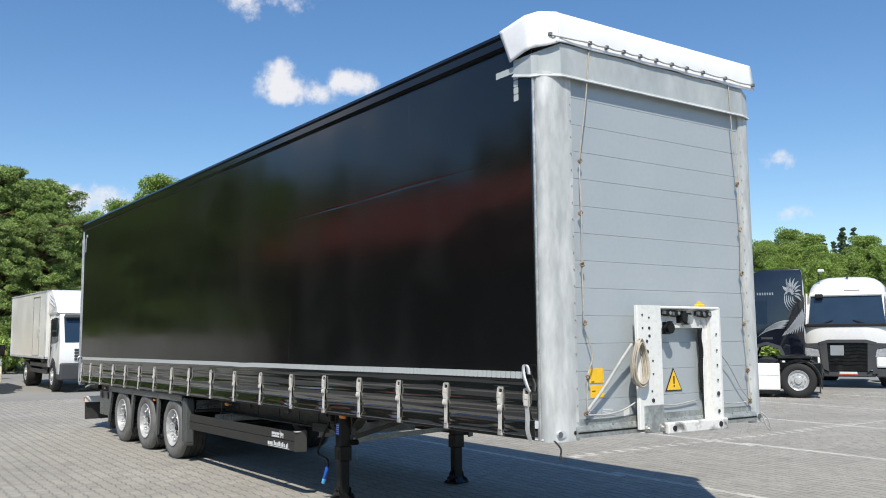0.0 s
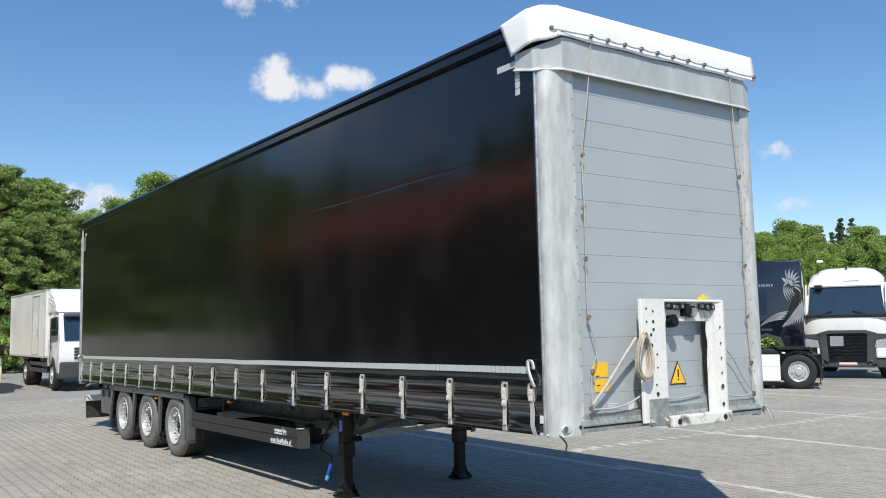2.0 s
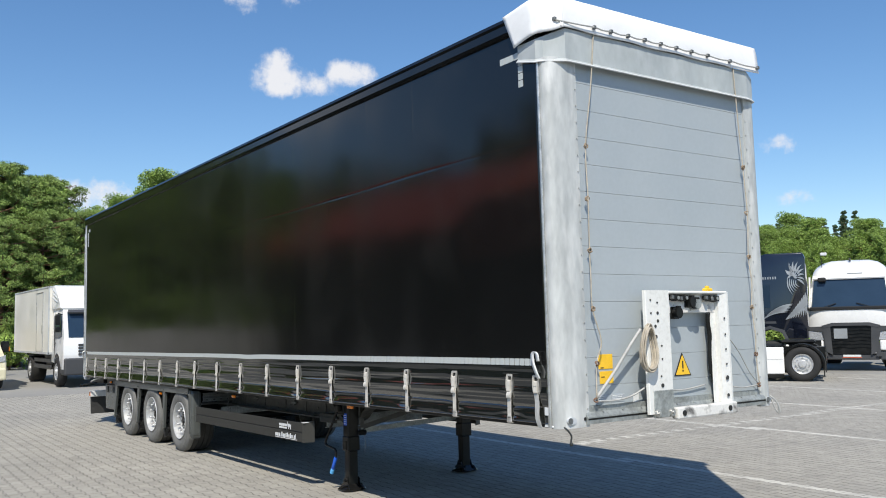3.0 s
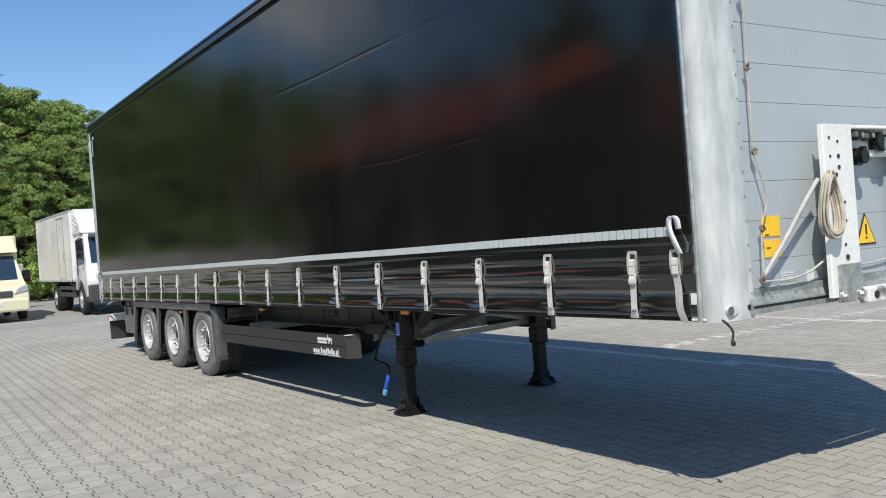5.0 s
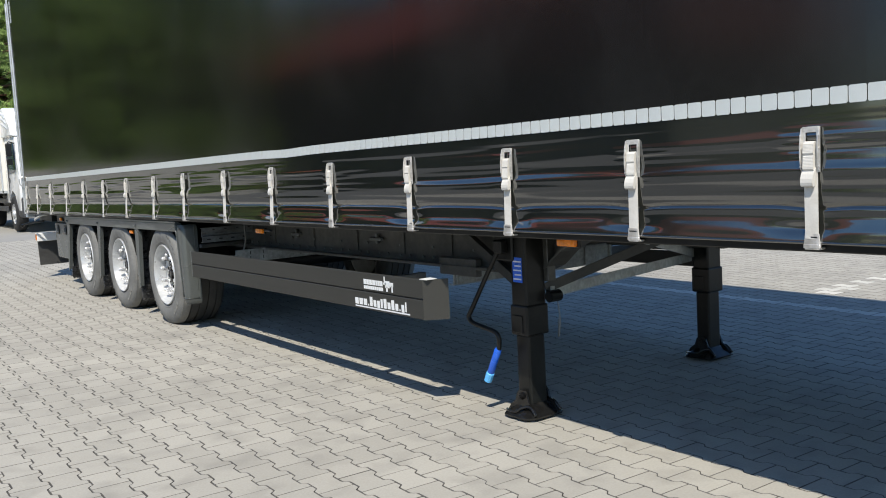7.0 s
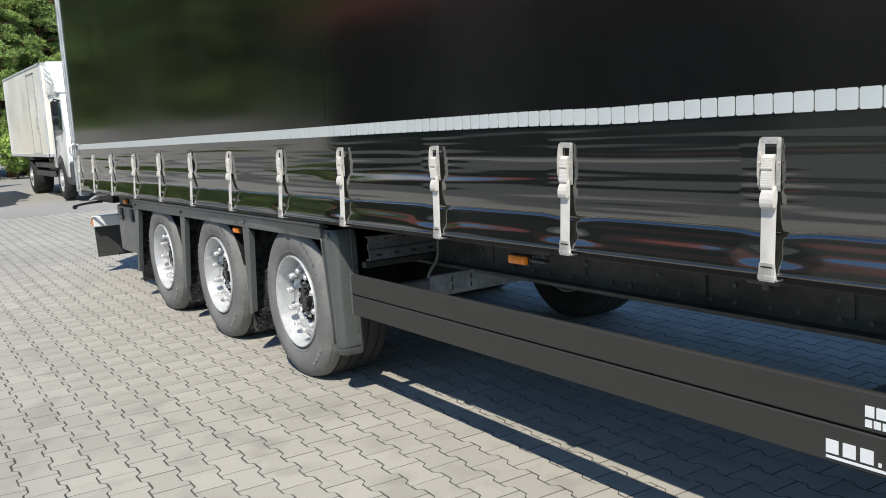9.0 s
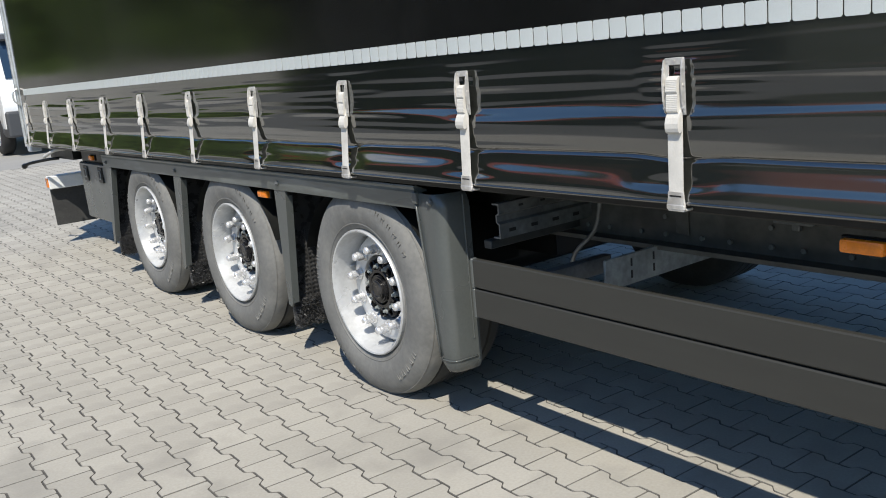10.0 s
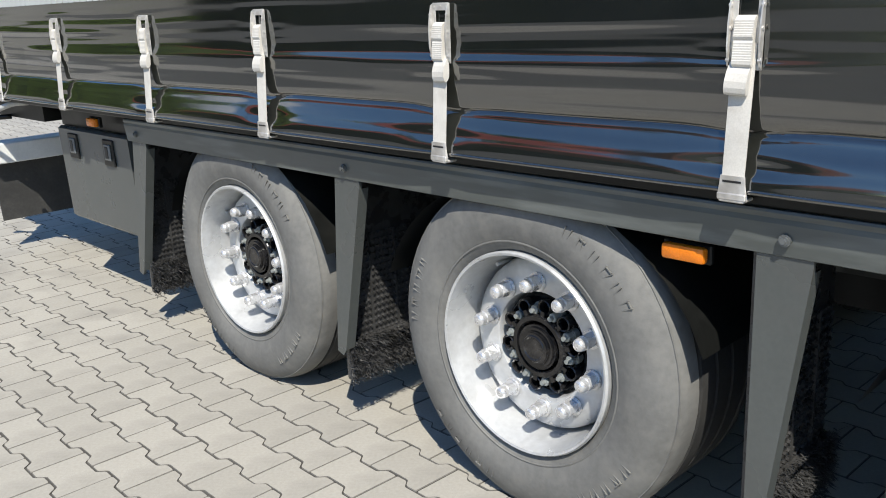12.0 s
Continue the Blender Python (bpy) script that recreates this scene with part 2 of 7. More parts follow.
RUST = mat("rusty hook", (0.20, 0.12, 0.08), 0.8, var=0.35, big=30, fine=150, bump=0.4, bscale=200)
SAND_JOINT = mat("asphalt", (0.285, 0.276, 0.252), 0.92, var=0.12, big=0.25, fine=70, dirt=(0.22, 0.215, 0.20), dirt_amount=0.5, dirt_scale=0.5, bump=0.3, bscale=160)
LANE = mat("dark asphalt", (0.115, 0.113, 0.105), 0.9, var=0.15, big=0.3, fine=60, dirt=(0.08, 0.078, 0.073), dirt_amount=0.5, dirt_scale=0.6, bump=0.3, bscale=150)
PAVER_EDGE = mat("dirty paver edge", (0.145, 0.138, 0.122), 0.95, var=0.25, big=2, fine=90)
JOINT = mat("joint sand", (0.070, 0.066, 0.058), 0.95, var=0.25, big=2, fine=90)
PAVER = mat("concrete paver", (0.365, 0.345, 0.298), 0.9, var=0.10, big=0.55, fine=95, dirt=(0.235, 0.222, 0.195), dirt_amount=0.6, dirt_scale=4.2, bump=0.35, bscale=210, pieces="island")
PAVER_ONE = mat("concrete paver single", (0.365, 0.345, 0.298), 0.9, var=0.10, big=0.55, fine=95, dirt=(0.235, 0.222, 0.195), dirt_amount=0.6, dirt_scale=4.2, bump=0.35, bscale=210, pieces="object")
PAVER_LIGHT = mat("white marking paver", (0.56, 0.54, 0.48), 0.88, var=0.12, big=0.8, fine=60, dirt=(0.30, 0.28, 0.25), dirt_amount=0.5, dirt_scale=2, bump=0.3, bscale=210, pieces="island")
BARK = mat("pine bark", (0.16, 0.085, 0.05), 0.9, var=0.35, big=3, fine=20, bump=0.5, bscale=20)
PINE = mat("pine needles", (0.200, 0.285, 0.070), 0.65, var=0.35, big=0.5, fine=6, pieces="leaf")
PINE_BLUE = mat("dark spruce needles", (0.08, 0.13, 0.055), 0.7, var=0.3, big=0.5, fine=6, pieces="leaf")
LEAF = mat("bright green leaves", (0.215, 0.315, 0.062), 0.55, var=0.3, big=0.4, fine=5, pieces="leaf")
GRASS = mat("grass and scrub", (0.21, 0.30, 0.06), 0.8, var=0.35, big=0.6, fine=9, pieces="leaf")
CONCRETE = mat("concrete wall", (0.36, 0.345, 0.31), 0.9, var=0.15, big=1, fine=20, bump=0.2)
TRUCK_WHITE = mat("white lorry paint", (0.82, 0.82, 0.80), 0.28, var=0.04, big=1, fine=20, coat=0.4)
BOX_WHITE = mat("cream box body", (0.80, 0.78, 0.71), 0.4, var=0.05, big=1, fine=20)
VAN_CREAM = mat("cream van paint", (0.74, 0.68, 0.47), 0.3, var=0.04, big=1, fine=20, coat=0.4)
TRUCK_BLACK = mat("black lorry paint", (0.007, 0.009, 0.016), 0.1, var=0.1, big=1, fine=20, coat=0.8)
SILVER = mat("silver decal", (0.33, 0.35, 0.36), 0.35, metal=0.2, var=0.1)
GREY_PLASTIC = mat("grey bumper plastic", (0.055, 0.057, 0.06), 0.5, var=0.12)
# blue of the reflected sky is mixed into the glass's base colour
GLASS = mat("glass with sky blue in it", (0.022, 0.042, 0.070), 0.04, var=0.1, spec=0.7)
LAMP_GLASS = mat("headlamp glass", (0.55, 0.57, 0.60), 0.12, metal=0.4, var=0.2, big=20)
DARK_RUBBER = mat("dark tyre rubber", (0.02, 0.02, 0.02), 0.8, var=0.2)
RED_METAL = mat("red sheet cladding", (0.50, 0.100, 0.050), 0.5, var=0.08)
HALL = mat("dark hall cladding", (0.055, 0.060, 0.048), 0.6, var=0.1)


# ---------------------------------------------------------------- mesh helpers
def mesh_of(bm, name, smooth=False):
    bmesh.ops.recalc_face_normals(bm, faces=bm.faces)
    me = bpy.data.meshes.new(name)
    bm.to_mesh(me)
    bm.free()
    if smooth:
        me.polygons.foreach_set("use_smooth", [True] * len(me.polygons))
    return me


def part(name, bm, material, parent, label="", smooth=False):
    """Link a bmesh as one mesh object under its parent."""
    me = mesh_of(bm, name, smooth)
    me.materials.append(material)
    ob = new(name, me)
    ob.parent = parent
    if smooth == 2:
        me.set_sharp_from_angle(angle=radians(35))
    if label:
        ob["label"] = label
    return ob


def thicken(ob, t):
    s = ob.modifiers.new("thick", "SOLIDIFY")
    s.thickness, s.offset = t, 0
    return ob


def share(name, me, parent, m=None, label=""):
    ob = new(name, me)
    ob.parent = parent
    if m is not None:
        ob.matrix_basis = m
    if label:
        ob["label"] = label
    return ob


def root(name, m, label, category, group="", kind=""):
    ob = new(name)
    ob.matrix_world = m
    return tagged(ob, label, category, group, kind)


def solid(name, me, label, category, group="", kind="", m=None):
    ob = new(name, me)
    if m is not None:
        ob.matrix_world = m
    return tagged(ob, label, category, group, kind)


def box(bm, x0, x1, y0, y1, z0, z1, bevel=0.0, seg=1):
    r = bmesh.ops.create_cube(bm, size=1.0, matrix=Matrix.Translation(((x0 + x1) / 2, (y0 + y1) / 2, (z0 + z1) / 2)) @ Matrix.Diagonal((abs(x1 - x0), abs(y1 - y0), abs(z1 - z0), 1)))
    if bevel:
        es = list({e for v in r["verts"] for e in v.link_edges})
        bmesh.ops.bevel(bm, geom=es, offset=bevel, segments=seg, affect="EDGES", profile=0.5)
    return bm


def B():
    return bmesh.new()


def boxed(*a, **k):
    return box(bmesh.new(), *a, **k)


def beam(bm, a, c, w, h, up=(0, 0, 1), bevel=0.0):
    """A straight bar from a to c."""
    a, c = Vector(a), Vector(c)
    d = (c - a)
    q = d.to_track_quat("Y", "Z").to_matrix().to_4x4()
    r = bmesh.ops.create_cube(bm, size=1.0, matrix=Matrix.Translation((a + c) / 2) @ q @ Matrix.Diagonal((w, d.length, h, 1)))
    if bevel:
        bmesh.ops.bevel(bm, geom=list({e for v in r["verts"] for e in v.link_edges}), offset=bevel, segments=1, affect="EDGES")
    return bm


def rod(bm, pts, r, n=8, caps=True):
    """A round tube along points."""
    pts = [Vector(p) for p in pts]
    rings = []
    prev = None
    for i, p in enumerate(pts):
        d = (pts[min(i + 1, len(pts) - 1)] - pts[max(i - 1, 0)]).normalized()
        ref = prev if prev is not None else (Vector((0, 0, 1)) if abs(d.z) < 0.9 else Vector((1, 0, 0)))
        u = d.cross(ref).normalized()
        v = u.cross(d).normalized()
        prev = v
        rr = r[i] if isinstance(r, (list, tuple)) else r
        rings.append([bm.verts.new(p + (u * math.cos(t) + v * math.sin(t)) * rr) for t in [2 * math.pi * k / n for k in range(n)]])
    for a, c in zip(rings, rings[1:]):
        for k in range(n):
            bm.faces.new((a[k], a[(k + 1) % n], c[(k + 1) % n], c[k]))
    if caps:
        bm.faces.new(rings[0])
        bm.faces.new(rings[-1])
    return bm


def smooth_path(pts, n=6):
    """Rounded run through points (Catmull-Rom)."""
    p = [Vector(q) for q in pts]
    p = [2 * p[0] - p[1]] + p + [2 * p[-1] - p[-2]]
    out = []
    for i in range(1, len(p) - 2):
        for k in range(n):
            t = k / n
            out.append(0.5 * (2 * p[i] + (p[i + 1] - p[i - 1]) * t + (2 * p[i - 1] - 5 * p[i] + 4 * p[i + 1] - p[i + 2]) * t * t + (3 * p[i] - p[i - 1] - 3 * p[i + 1] + p[i + 2]) * t ** 3))
    out.append(p[-2])
    return out


def lathe(bm, profile, n=48, axis="x", closed=False):
    """Turn a profile of (along, radius) round the x axis."""
    rings = []
    for a, r in profile:
        rings.append([bm.verts.new((a, r * math.cos(2 * math.pi * k / n), r * math.sin(2 * math.pi * k / n))) for k in range(n)])
    for p, q in zip(rings, rings[1:]):
        for k in range(n):
            bm.faces.new((p[k], p[(k + 1) % n], q[(k + 1) % n], q[k]))
    return bm


def disc_x(bm, x0, x1, r, y=0, z=0, n=16, bevel=0.0, r2=None):
    """A round block along x between x0 and x1."""
    m = Matrix.Translation(((x0 + x1) / 2, y, z)) @ Matrix.Rotation(math.pi / 2, 4, "Y")
    rr = bmesh.ops.create_cone(bm, cap_ends=True, segments=n, radius1=r if x0 < x1 else r, radius2=r2 if r2 else r, depth=abs(x1 - x0), matrix=m)
    if bevel:
        es = [e for e in {e for v in rr["verts"] for e in v.link_edges} if len(e.link_faces) == 2 and e.calc_face_angle(0) > 0.9]
        bmesh.ops.bevel(bm, geom=es, offset=bevel, segments=2, affect="EDGES")
    return bm


def prism(bm, poly, axis, a, c):
    """Extrude a flat outline along an axis from a to c. poly: pairs in the two other axes, in order."""
    def at(p, w):
        return {"x": (w, p[0], p[1]), "y": (p[0], w, p[1]), "z": (p[0], p[1], w)}[axis]
    lo = [bm.verts.new(at(p, a)) for p in poly]
    hi = [bm.verts.new(at(p, c)) for p in poly]
    bm.faces.new(lo)
    bm.faces.new(hi[::-1])
    k = len(poly)
    for i in range(k):
        bm.faces.new((lo[i], lo[(i + 1) % k], hi[(i + 1) % k], hi[i]))
    return bm


def sheet(name, xs, ys, f, material, parent, label="", thick=0.0):
    """A grid surface: f(u, v) gives a point for every u in xs and v in ys."""
    verts = [f(u, v) for v in ys for u in xs]
    nx, ny = len(xs), len(ys)
    faces = [(j * nx + i, j * nx + i + 1, (j + 1) * nx + i + 1, (j + 1) * nx + i) for j in range(ny - 1) for i in range(nx - 1)]
    me = bpy.data.meshes.new(name)
    me.from_pydata(verts, [], faces)
    me.polygons.foreach_set("use_smooth", [True] * len(me.polygons))
    me.materials.append(material)
    ob = new(name, me)
    ob.parent = parent
    if thick:
        s = ob.modifiers.new("thick", "SOLIDIFY")
        s.thickness, s.offset = thick, 0
    if label:
        ob["label"] = label
    return ob


def frange(a, c, step):
    n = max(1, round((c - a) / step))
    return [a + (c - a) * i / n for i in range(n + 1)]


def nz(x, y, z=0.0):
    return noise.noise(Vector((x, y, z)))


# ---------------------------------------------------------------- ground
def build_ground():
    bm = B()
    bmesh.ops.create_grid(bm, x_segments=40, y_segments=40, size=900)
    for v in bm.verts:
        v.co.z = -0.02
    me = mesh_of(bm, "ground")
    me.materials.append(SAND_JOINT)
    lane = mesh_of(boxed(-70, -4.32, -60, 44, -0.06, -0.005), "road")
    lane.materials.append(LANE)
    solid("road", lane, "dark asphalt lane along the paved bays", "road", kind="structure")
    solid("ground", me, "grey asphalt yard reaching the tree line", "ground", kind="structure")


build_ground()

# ---------------------------------------------------------------- semi-trailer
TILT_X = -0.0093
trailer = root("semi_trailer", Matrix.Rotation(TILT_X, 4, "X"), "black curtain-sided semi-trailer parked on its landing legs on block paving", "semi-trailer")
LENGTH, WIDTH = 13.6, 2.5
STRAPS = [0.535, 1.24, 1.96, 2.665, 3.37, 4.13, 4.94, 5.715, 6.495, 7.315, 8.06, 8.86, 9.62, 10.385, 11.105, 11.9, 12.64, 13.3]


def ramp(z, top, bottom, soft=0.006):
    """Distance gone on a slope of one between two heights, rounded at its ends."""
    def g(u):
        return 0.0 if u < -soft else (u if u > soft else (u + soft) ** 2 / (4 * soft))
    return g(top - z) - g(bottom - z)


SEAMS = [0.98 + 0.81 * k for k in range(16)]


def crease_z(y):
    return 3.085 + 0.008 * math.sin(y * 1.1) + 0.010 * nz(y * 0.9, 2.0) - 0.004 * max(0.0, y - 7.0)


def curtain_x(y, z):
    """Bulge of the near curtain at a place on it: taut above, folded along its foot below the stripe."""
    d = 0.006 * nz(y * 0.45, z * 0.5) + 0.0015 * nz(y * 2.1, z * 1.3, 4.0)
    # lines of the inner webbing, clearest above the long crease
    for seam in SEAMS:
        if abs(y - seam) < 0.05 and z > 1.5:
            d -= (0.00045 if z > 2.9 else 0.0002) * (0.6 + 1.4 * nz(z * 1.1, seam * 7)) * math.exp(-((y - seam - 0.006 * nz(z * 0.8, seam)) / 0.007) ** 2)
    # long crease left by folding, and a short fainter one below it
    u = (z - crease_z(y)) / 0.011
    if abs(u) < 4:
        d -= 0.0010 * (1 / (1 + math.exp((y - 6.2) * 2.0))) * min(1.0, max(0.15, (y - 0.6) / 1.4)) * (0.75 + 0.6 * nz(y * 1.7, 9.0)) * math.exp(-u * u)
    u = (z - 2.18 - 0.012 * nz(y * 1.5, 6.0)) / 0.007
    if abs(u) < 4 and 1.7 < y < 4.0:
        d -= 0.0011 * (0.5 + nz(y * 2.3, 3.0)) * math.exp(-u * u) * math.sin((y - 1.7) / 2.3 * math.pi)
    out = 0.0
    if z < 1.42:
        near = min(abs(y - s) for s in STRAPS)
        pull = math.exp(-(near / 0.085) ** 2)
        a = 1.262 + 0.022 * nz(y * 0.33, 1.0) + 0.008 * nz(y * 1.4, 5.0)
        wide = max(0.0, 0.014 + 0.055 * nz(y * 0.5, 11.0))
        # the curtain hangs flatter close to the front corner
        calm = 0.4 + 0.6 * min(1.0, max(0.0, (y - 0.8) / 2.5))
        out += calm * 0.37 * ramp(z, a, a - wide, 0.009)
        c = 1.345 + 0.02 * nz(y * 0.4, 31.0)
        out += max(0.0, 0.5 * nz(y * 0.45, 41.0)) * (ramp(z, c, c - 0.013, 0.004) - 0.8 * ramp(z, c - 0.02, c - 0.034, 0.004))
        # crease above the flared foot, which is narrower where the straps hold it
        for s in STRAPS:
            u = (y - s - 0.02 - 0.05 * nz(s * 3.1, 0.5)) / (0.105 + 0.03 * nz(s * 5.3, 2.5))
            if abs(u) < 3:
                # dimple where the hook holds the foot in
                out -= (0.0075 + 0.004 * nz(s * 7.7, 1.5)) * math.exp(-u * u - ((z - 1.066) / 0.019) ** 2)
            u = (s - y) / 0.16
            if -0.6 < u < 3.2 and z > 1.2:
                # fine puckers drawn out from the buckle
                out += 0.0011 * math.exp(-abs(u) * 1.1) * math.sin(z * 235 + 9 * s + 1.8 * nz(z * 20, s)) * max(0.0, nz(z * 14, s * 3.3, 2.0) + 0.35) * min(1.0, (1.42 - z) / 0.03)
        e = 1.130 + 0.014 * nz(y * 0.37, 51.0) + 0.004 * nz(y * 2.2, 55.0) - 0.010 * pull
        out -= (0.05 + 0.06 * nz(y * 0.6, 61.0)) * ramp(z, a - 0.05, e + 0.004, 0.006)
        out -= 0.0065 * math.exp(-((z - e - 0.007) / 0.005) ** 2)
        # the foot swings out most a little above the hem, less along the front half
        ahead = 1 / (1 + math.exp((y - 7.6) * 3))
        slope = calm * (0.36 - 0.075 * ahead + 0.03 * nz(y * 0.7, 71.0))
        out += slope * ramp(z, e - 0.004 - 0.027 * ahead, 1.053 - 0.006 * ahead + 0.008 * nz(y * 0.9, 81.0), 0.012 + 0.010 * ahead)
        out += (0.0027 * nz(y * 0.4, z * 19, 3.0) + 0.0011 * nz(y * 1.1, z * 44, 8.0)) * min(1.0, (1.42 - z) / 0.05)
    return -d - out


def build_curtain():
    ys = sorted(set(frange(0.10, 13.42, 0.03) + [round(q + o, 4) for q in SEAMS for o in (-0.013, -0.007, -0.002, 0.002, 0.007, 0.013) if 0.15 < q < 13.3]))
    zs = frange(1.026, 1.44, 0.0036) + frange(1.46, 2.14, 0.045) + frange(2.15, 2.21, 0.004) + frange(2.25, 3.02, 0.045) + frange(3.04, 3.13, 0.004) + frange(3.17, 3.985, 0.045)
    cur = sheet("curtain", ys, zs, lambda y, z: (curtain_x(y, z), y, z), TARP, trailer, "glossy black tarpaulin side curtain with wrinkled lower edge", thick=0.003)
    cur.data.materials.append(TARP_LOW)
    n = len(ys) - 1
    low = sum(1 for z in zs[1:] if z <= 1.445)
    for p in cur.data.polygons:
        if p.index // n < low:
            p.material_index = 1
    # hem along the foot of the curtain
    bm = B()
    pts = [(curtain_x(y, 1.026) - 0.001, y, 1.026) for y in frange(0.10, 13.42, 0.06)]
    rod(bm, pts, 0.005, 6)
    part("hem", bm, TARP_LOW, cur, smooth=True)
    # tiles of the reflective stripe
    corner = 0.004
    bm = prism(B(), [(-0.0267, -0.0255 + corner), (-0.0267 + corner, -0.0255), (0.0267 - corner, -0.0255), (0.0267, -0.0255 + corner), (0.0267, 0.0255 - corner), (0.0267 - corner, 0.0255), (-0.0267 + corner, 0.0255), (-0.0267, 0.0255 - corner)], "x", -0.0008, 0.0012)
    me = mesh_of(bm, "reflective_tile")
    me.materials.append(REFLECTOR)
    pitch = 0.0572
    k = int((13.35 - 0.27) / pitch)
    for i in range(k):
        y = 0.27 + pitch * i
        dz = 0.004 * nz(y * 0.5, 3.3)
        if 4.9 < y < 6.2:
            dz -= 0.006 * math.exp(-((y - 5.5) / 0.25) ** 2)
        share("reflective_tile", me, cur, pose(curtain_x(y, 1.462) - 0.0045, y, 1.462 + dz, 0, 0, random.uniform(-1, 1)))
    # corner marks of reflective tape
    for y, z in [(0.33 + 0.056 * i, 3.775) for i in range(4)] + [(0.285, 3.72 - 0.056 * i) for i in range(4)] + [(13.25 - 0.056 * i, 3.83) for i in range(2)] + [(13.3, 3.77 - 0.056 * i) for i in range(5)]:
        share("reflective_tile", me, cur, pose(curtain_x(y, z) - 0.0045, y, z))
    # end pole of the curtain and the loop of webbing on it
    bm = rod(B(), [(0.0, 0.098, 1.03), (0.0, 0.098, 3.70)], 0.0125, 12)
    part("tension_pole", bm, STEEL, trailer, "round steel tension pole at the curtain's front edge", smooth=2)
    bm = rod(B(), [(0.0, 0.098, 1.0), (0.0, 0.098, 1.09)], 0.017, 12)
    part("pole_socket", bm, STEEL, trailer, smooth=2)
    bm = boxed(-0.004, 0.05, 0.07, 0.16, 1.0, 1.012, 0.003)
    box(bm, -0.002, 0.002, 0.115, 0.155, 1.0, 1.14, 0.001)
    part("pole_bracket", bm, PAPER, trailer, "pale metal bracket at the pole's foot")
    path = smooth_path([(-0.02, 0.185, 1.345), (-0.035, 0.20, 1.40), (-0.03, 0.235, 1.47), (-0.03, 0.235, 1.52), (-0.04, 0.205, 1.54), (-0.045, 0.175, 1.52), (-0.04, 0.17, 1.47)], 6)
    bm = B()
    left = [bm.verts.new(p + Vector((0, -0.019, 0))) for p in path]
    right = [bm.verts.new(p + Vector((0.004, 0.019, 0))) for p in path]
    for i in range(len(path) - 1):
        bm.faces.new((left[i], left[i + 1], right[i + 1], right[i]))
    ob = part("strap_loop", bm, PAPER, trailer, "white webbing loop hanging at the curtain's front edge", smooth=True)
    s = ob.modifiers.new("thick", "SOLIDIFY")
    s.thickness = 0.004
    return cur


def strap_meshes():
    """Meshes of one curtain strap, with its top at the origin and the curtain behind it at x = 0."""
    out = []
    bm = B()
    # back plate with a window, two bent cheeks with pins
    box(bm, -0.0085, -0.005, -0.026, 0.026, -0.020, 0.0, 0.0012)
    box(bm, -0.0085, -0.005, -0.026, -0.016, -0.158, -0.018, 0.0012)
    box(bm, -0.0085, -0.005, 0.016, 0.026, -0.158, -0.018, 0.0012)
    box(bm, -0.0085, -0.005, -0.018, 0.018, -0.158, -0.052, 0.0012)
    for y in (-0.0265, 0.0265):
        prism(bm, [(-0.005, -0.002), (-0.014, -0.006), (-0.020, -0.030), (-0.025, -0.065), (-0.024, -0.115), (-0.015, -0.150), (-0.005, -0.158)], "y", y - 0.0012, y + 0.0012)
        for z in (-0.030, -0.075, -0.138):
            q = Matrix.Translation((-0.015, y, z)) @ Matrix.Rotation(math.pi / 2, 4, "X")
            bmesh.ops.create_cone(bm, cap_ends=True, segments=8, radius1=0.0042, radius2=0.0042, depth=0.006, matrix=q)
    for y, z in ((-0.020, -0.010), (0.020, -0.010), (0.0, -0.009), (-0.021, -0.060), (0.021, -0.060)):
        disc_x(bm, -0.0105, -0.008, 0.0028, y, z, 8)
    out.append(("buckle_frame", mesh_of(bm, "buckle_frame"), BUCKLE, "zinc-plated buckle frame"))
    # lever wrapped in ribbed webbing: two humps with a step between
    bm = B()
    hump = [(-0.008, -0.050), (-0.017, -0.053), (-0.022, -0.058)]
    for k in range(7):
        hump += [(-0.0245 - 0.0007 * k, -0.060 - 0.0048 * k), (-0.0243 - 0.0007 * k, -0.0633 - 0.0048 * k)]
    hump += [(-0.0265, -0.0955), (-0.0235, -0.0985)]
    for k in range(8):
        hump += [(-0.0262 - 0.0004 * k, -0.104 - 0.0050 * k), (-0.0258 - 0.0004 * k, -0.1075 - 0.0050 * k)]
    hump += [(-0.0285, -0.146), (-0.022, -0.152), (-0.012, -0.146), (-0.008, -0.10)]
    prism(bm, hump, "y", -0.0158, 0.0158)
    out.append(("lever", mesh_of(bm, "lever"), PALE_WEB, "clamping lever wrapped in pale ribbed webbing"))
    # loose tail rolled into a loop
    bm = B()
    prof = [(-0.010, -0.140), (-0.022, -0.152), (-0.030, -0.164), (-0.0355, -0.180), (-0.036, -0.193), (-0.033, -0.203), (-0.028, -0.2075), (-0.019, -0.204), (-0.013, -0.194), (-0.011, -0.176)]
    inner = [(-0.013, -0.160), (-0.015, -0.190), (-0.021, -0.2005), (-0.028, -0.2035), (-0.0315, -0.199), (-0.0335, -0.191), (-0.033, -0.180), (-0.028, -0.167), (-0.022, -0.157)]
    prism(bm, prof, "y", -0.0195, 0.0175)
    for y in (-0.0197, 0.0175):
        prism(bm, inner, "y", y, y + 0.0002)
    out.append(("tail_loop", mesh_of(bm, "tail_loop"), PALE_WEB, "folded webbing tail"))
    bm = B()
    prism(bm, [(-0.024, -0.328), (-0.0255, -0.345), (-0.029, -0.364), (-0.021, -0.3675), (0.021, -0.3675), (0.029, -0.364), (0.0255, -0.345), (0.024, -0.328)], "x", -0.0165, -0.0095)
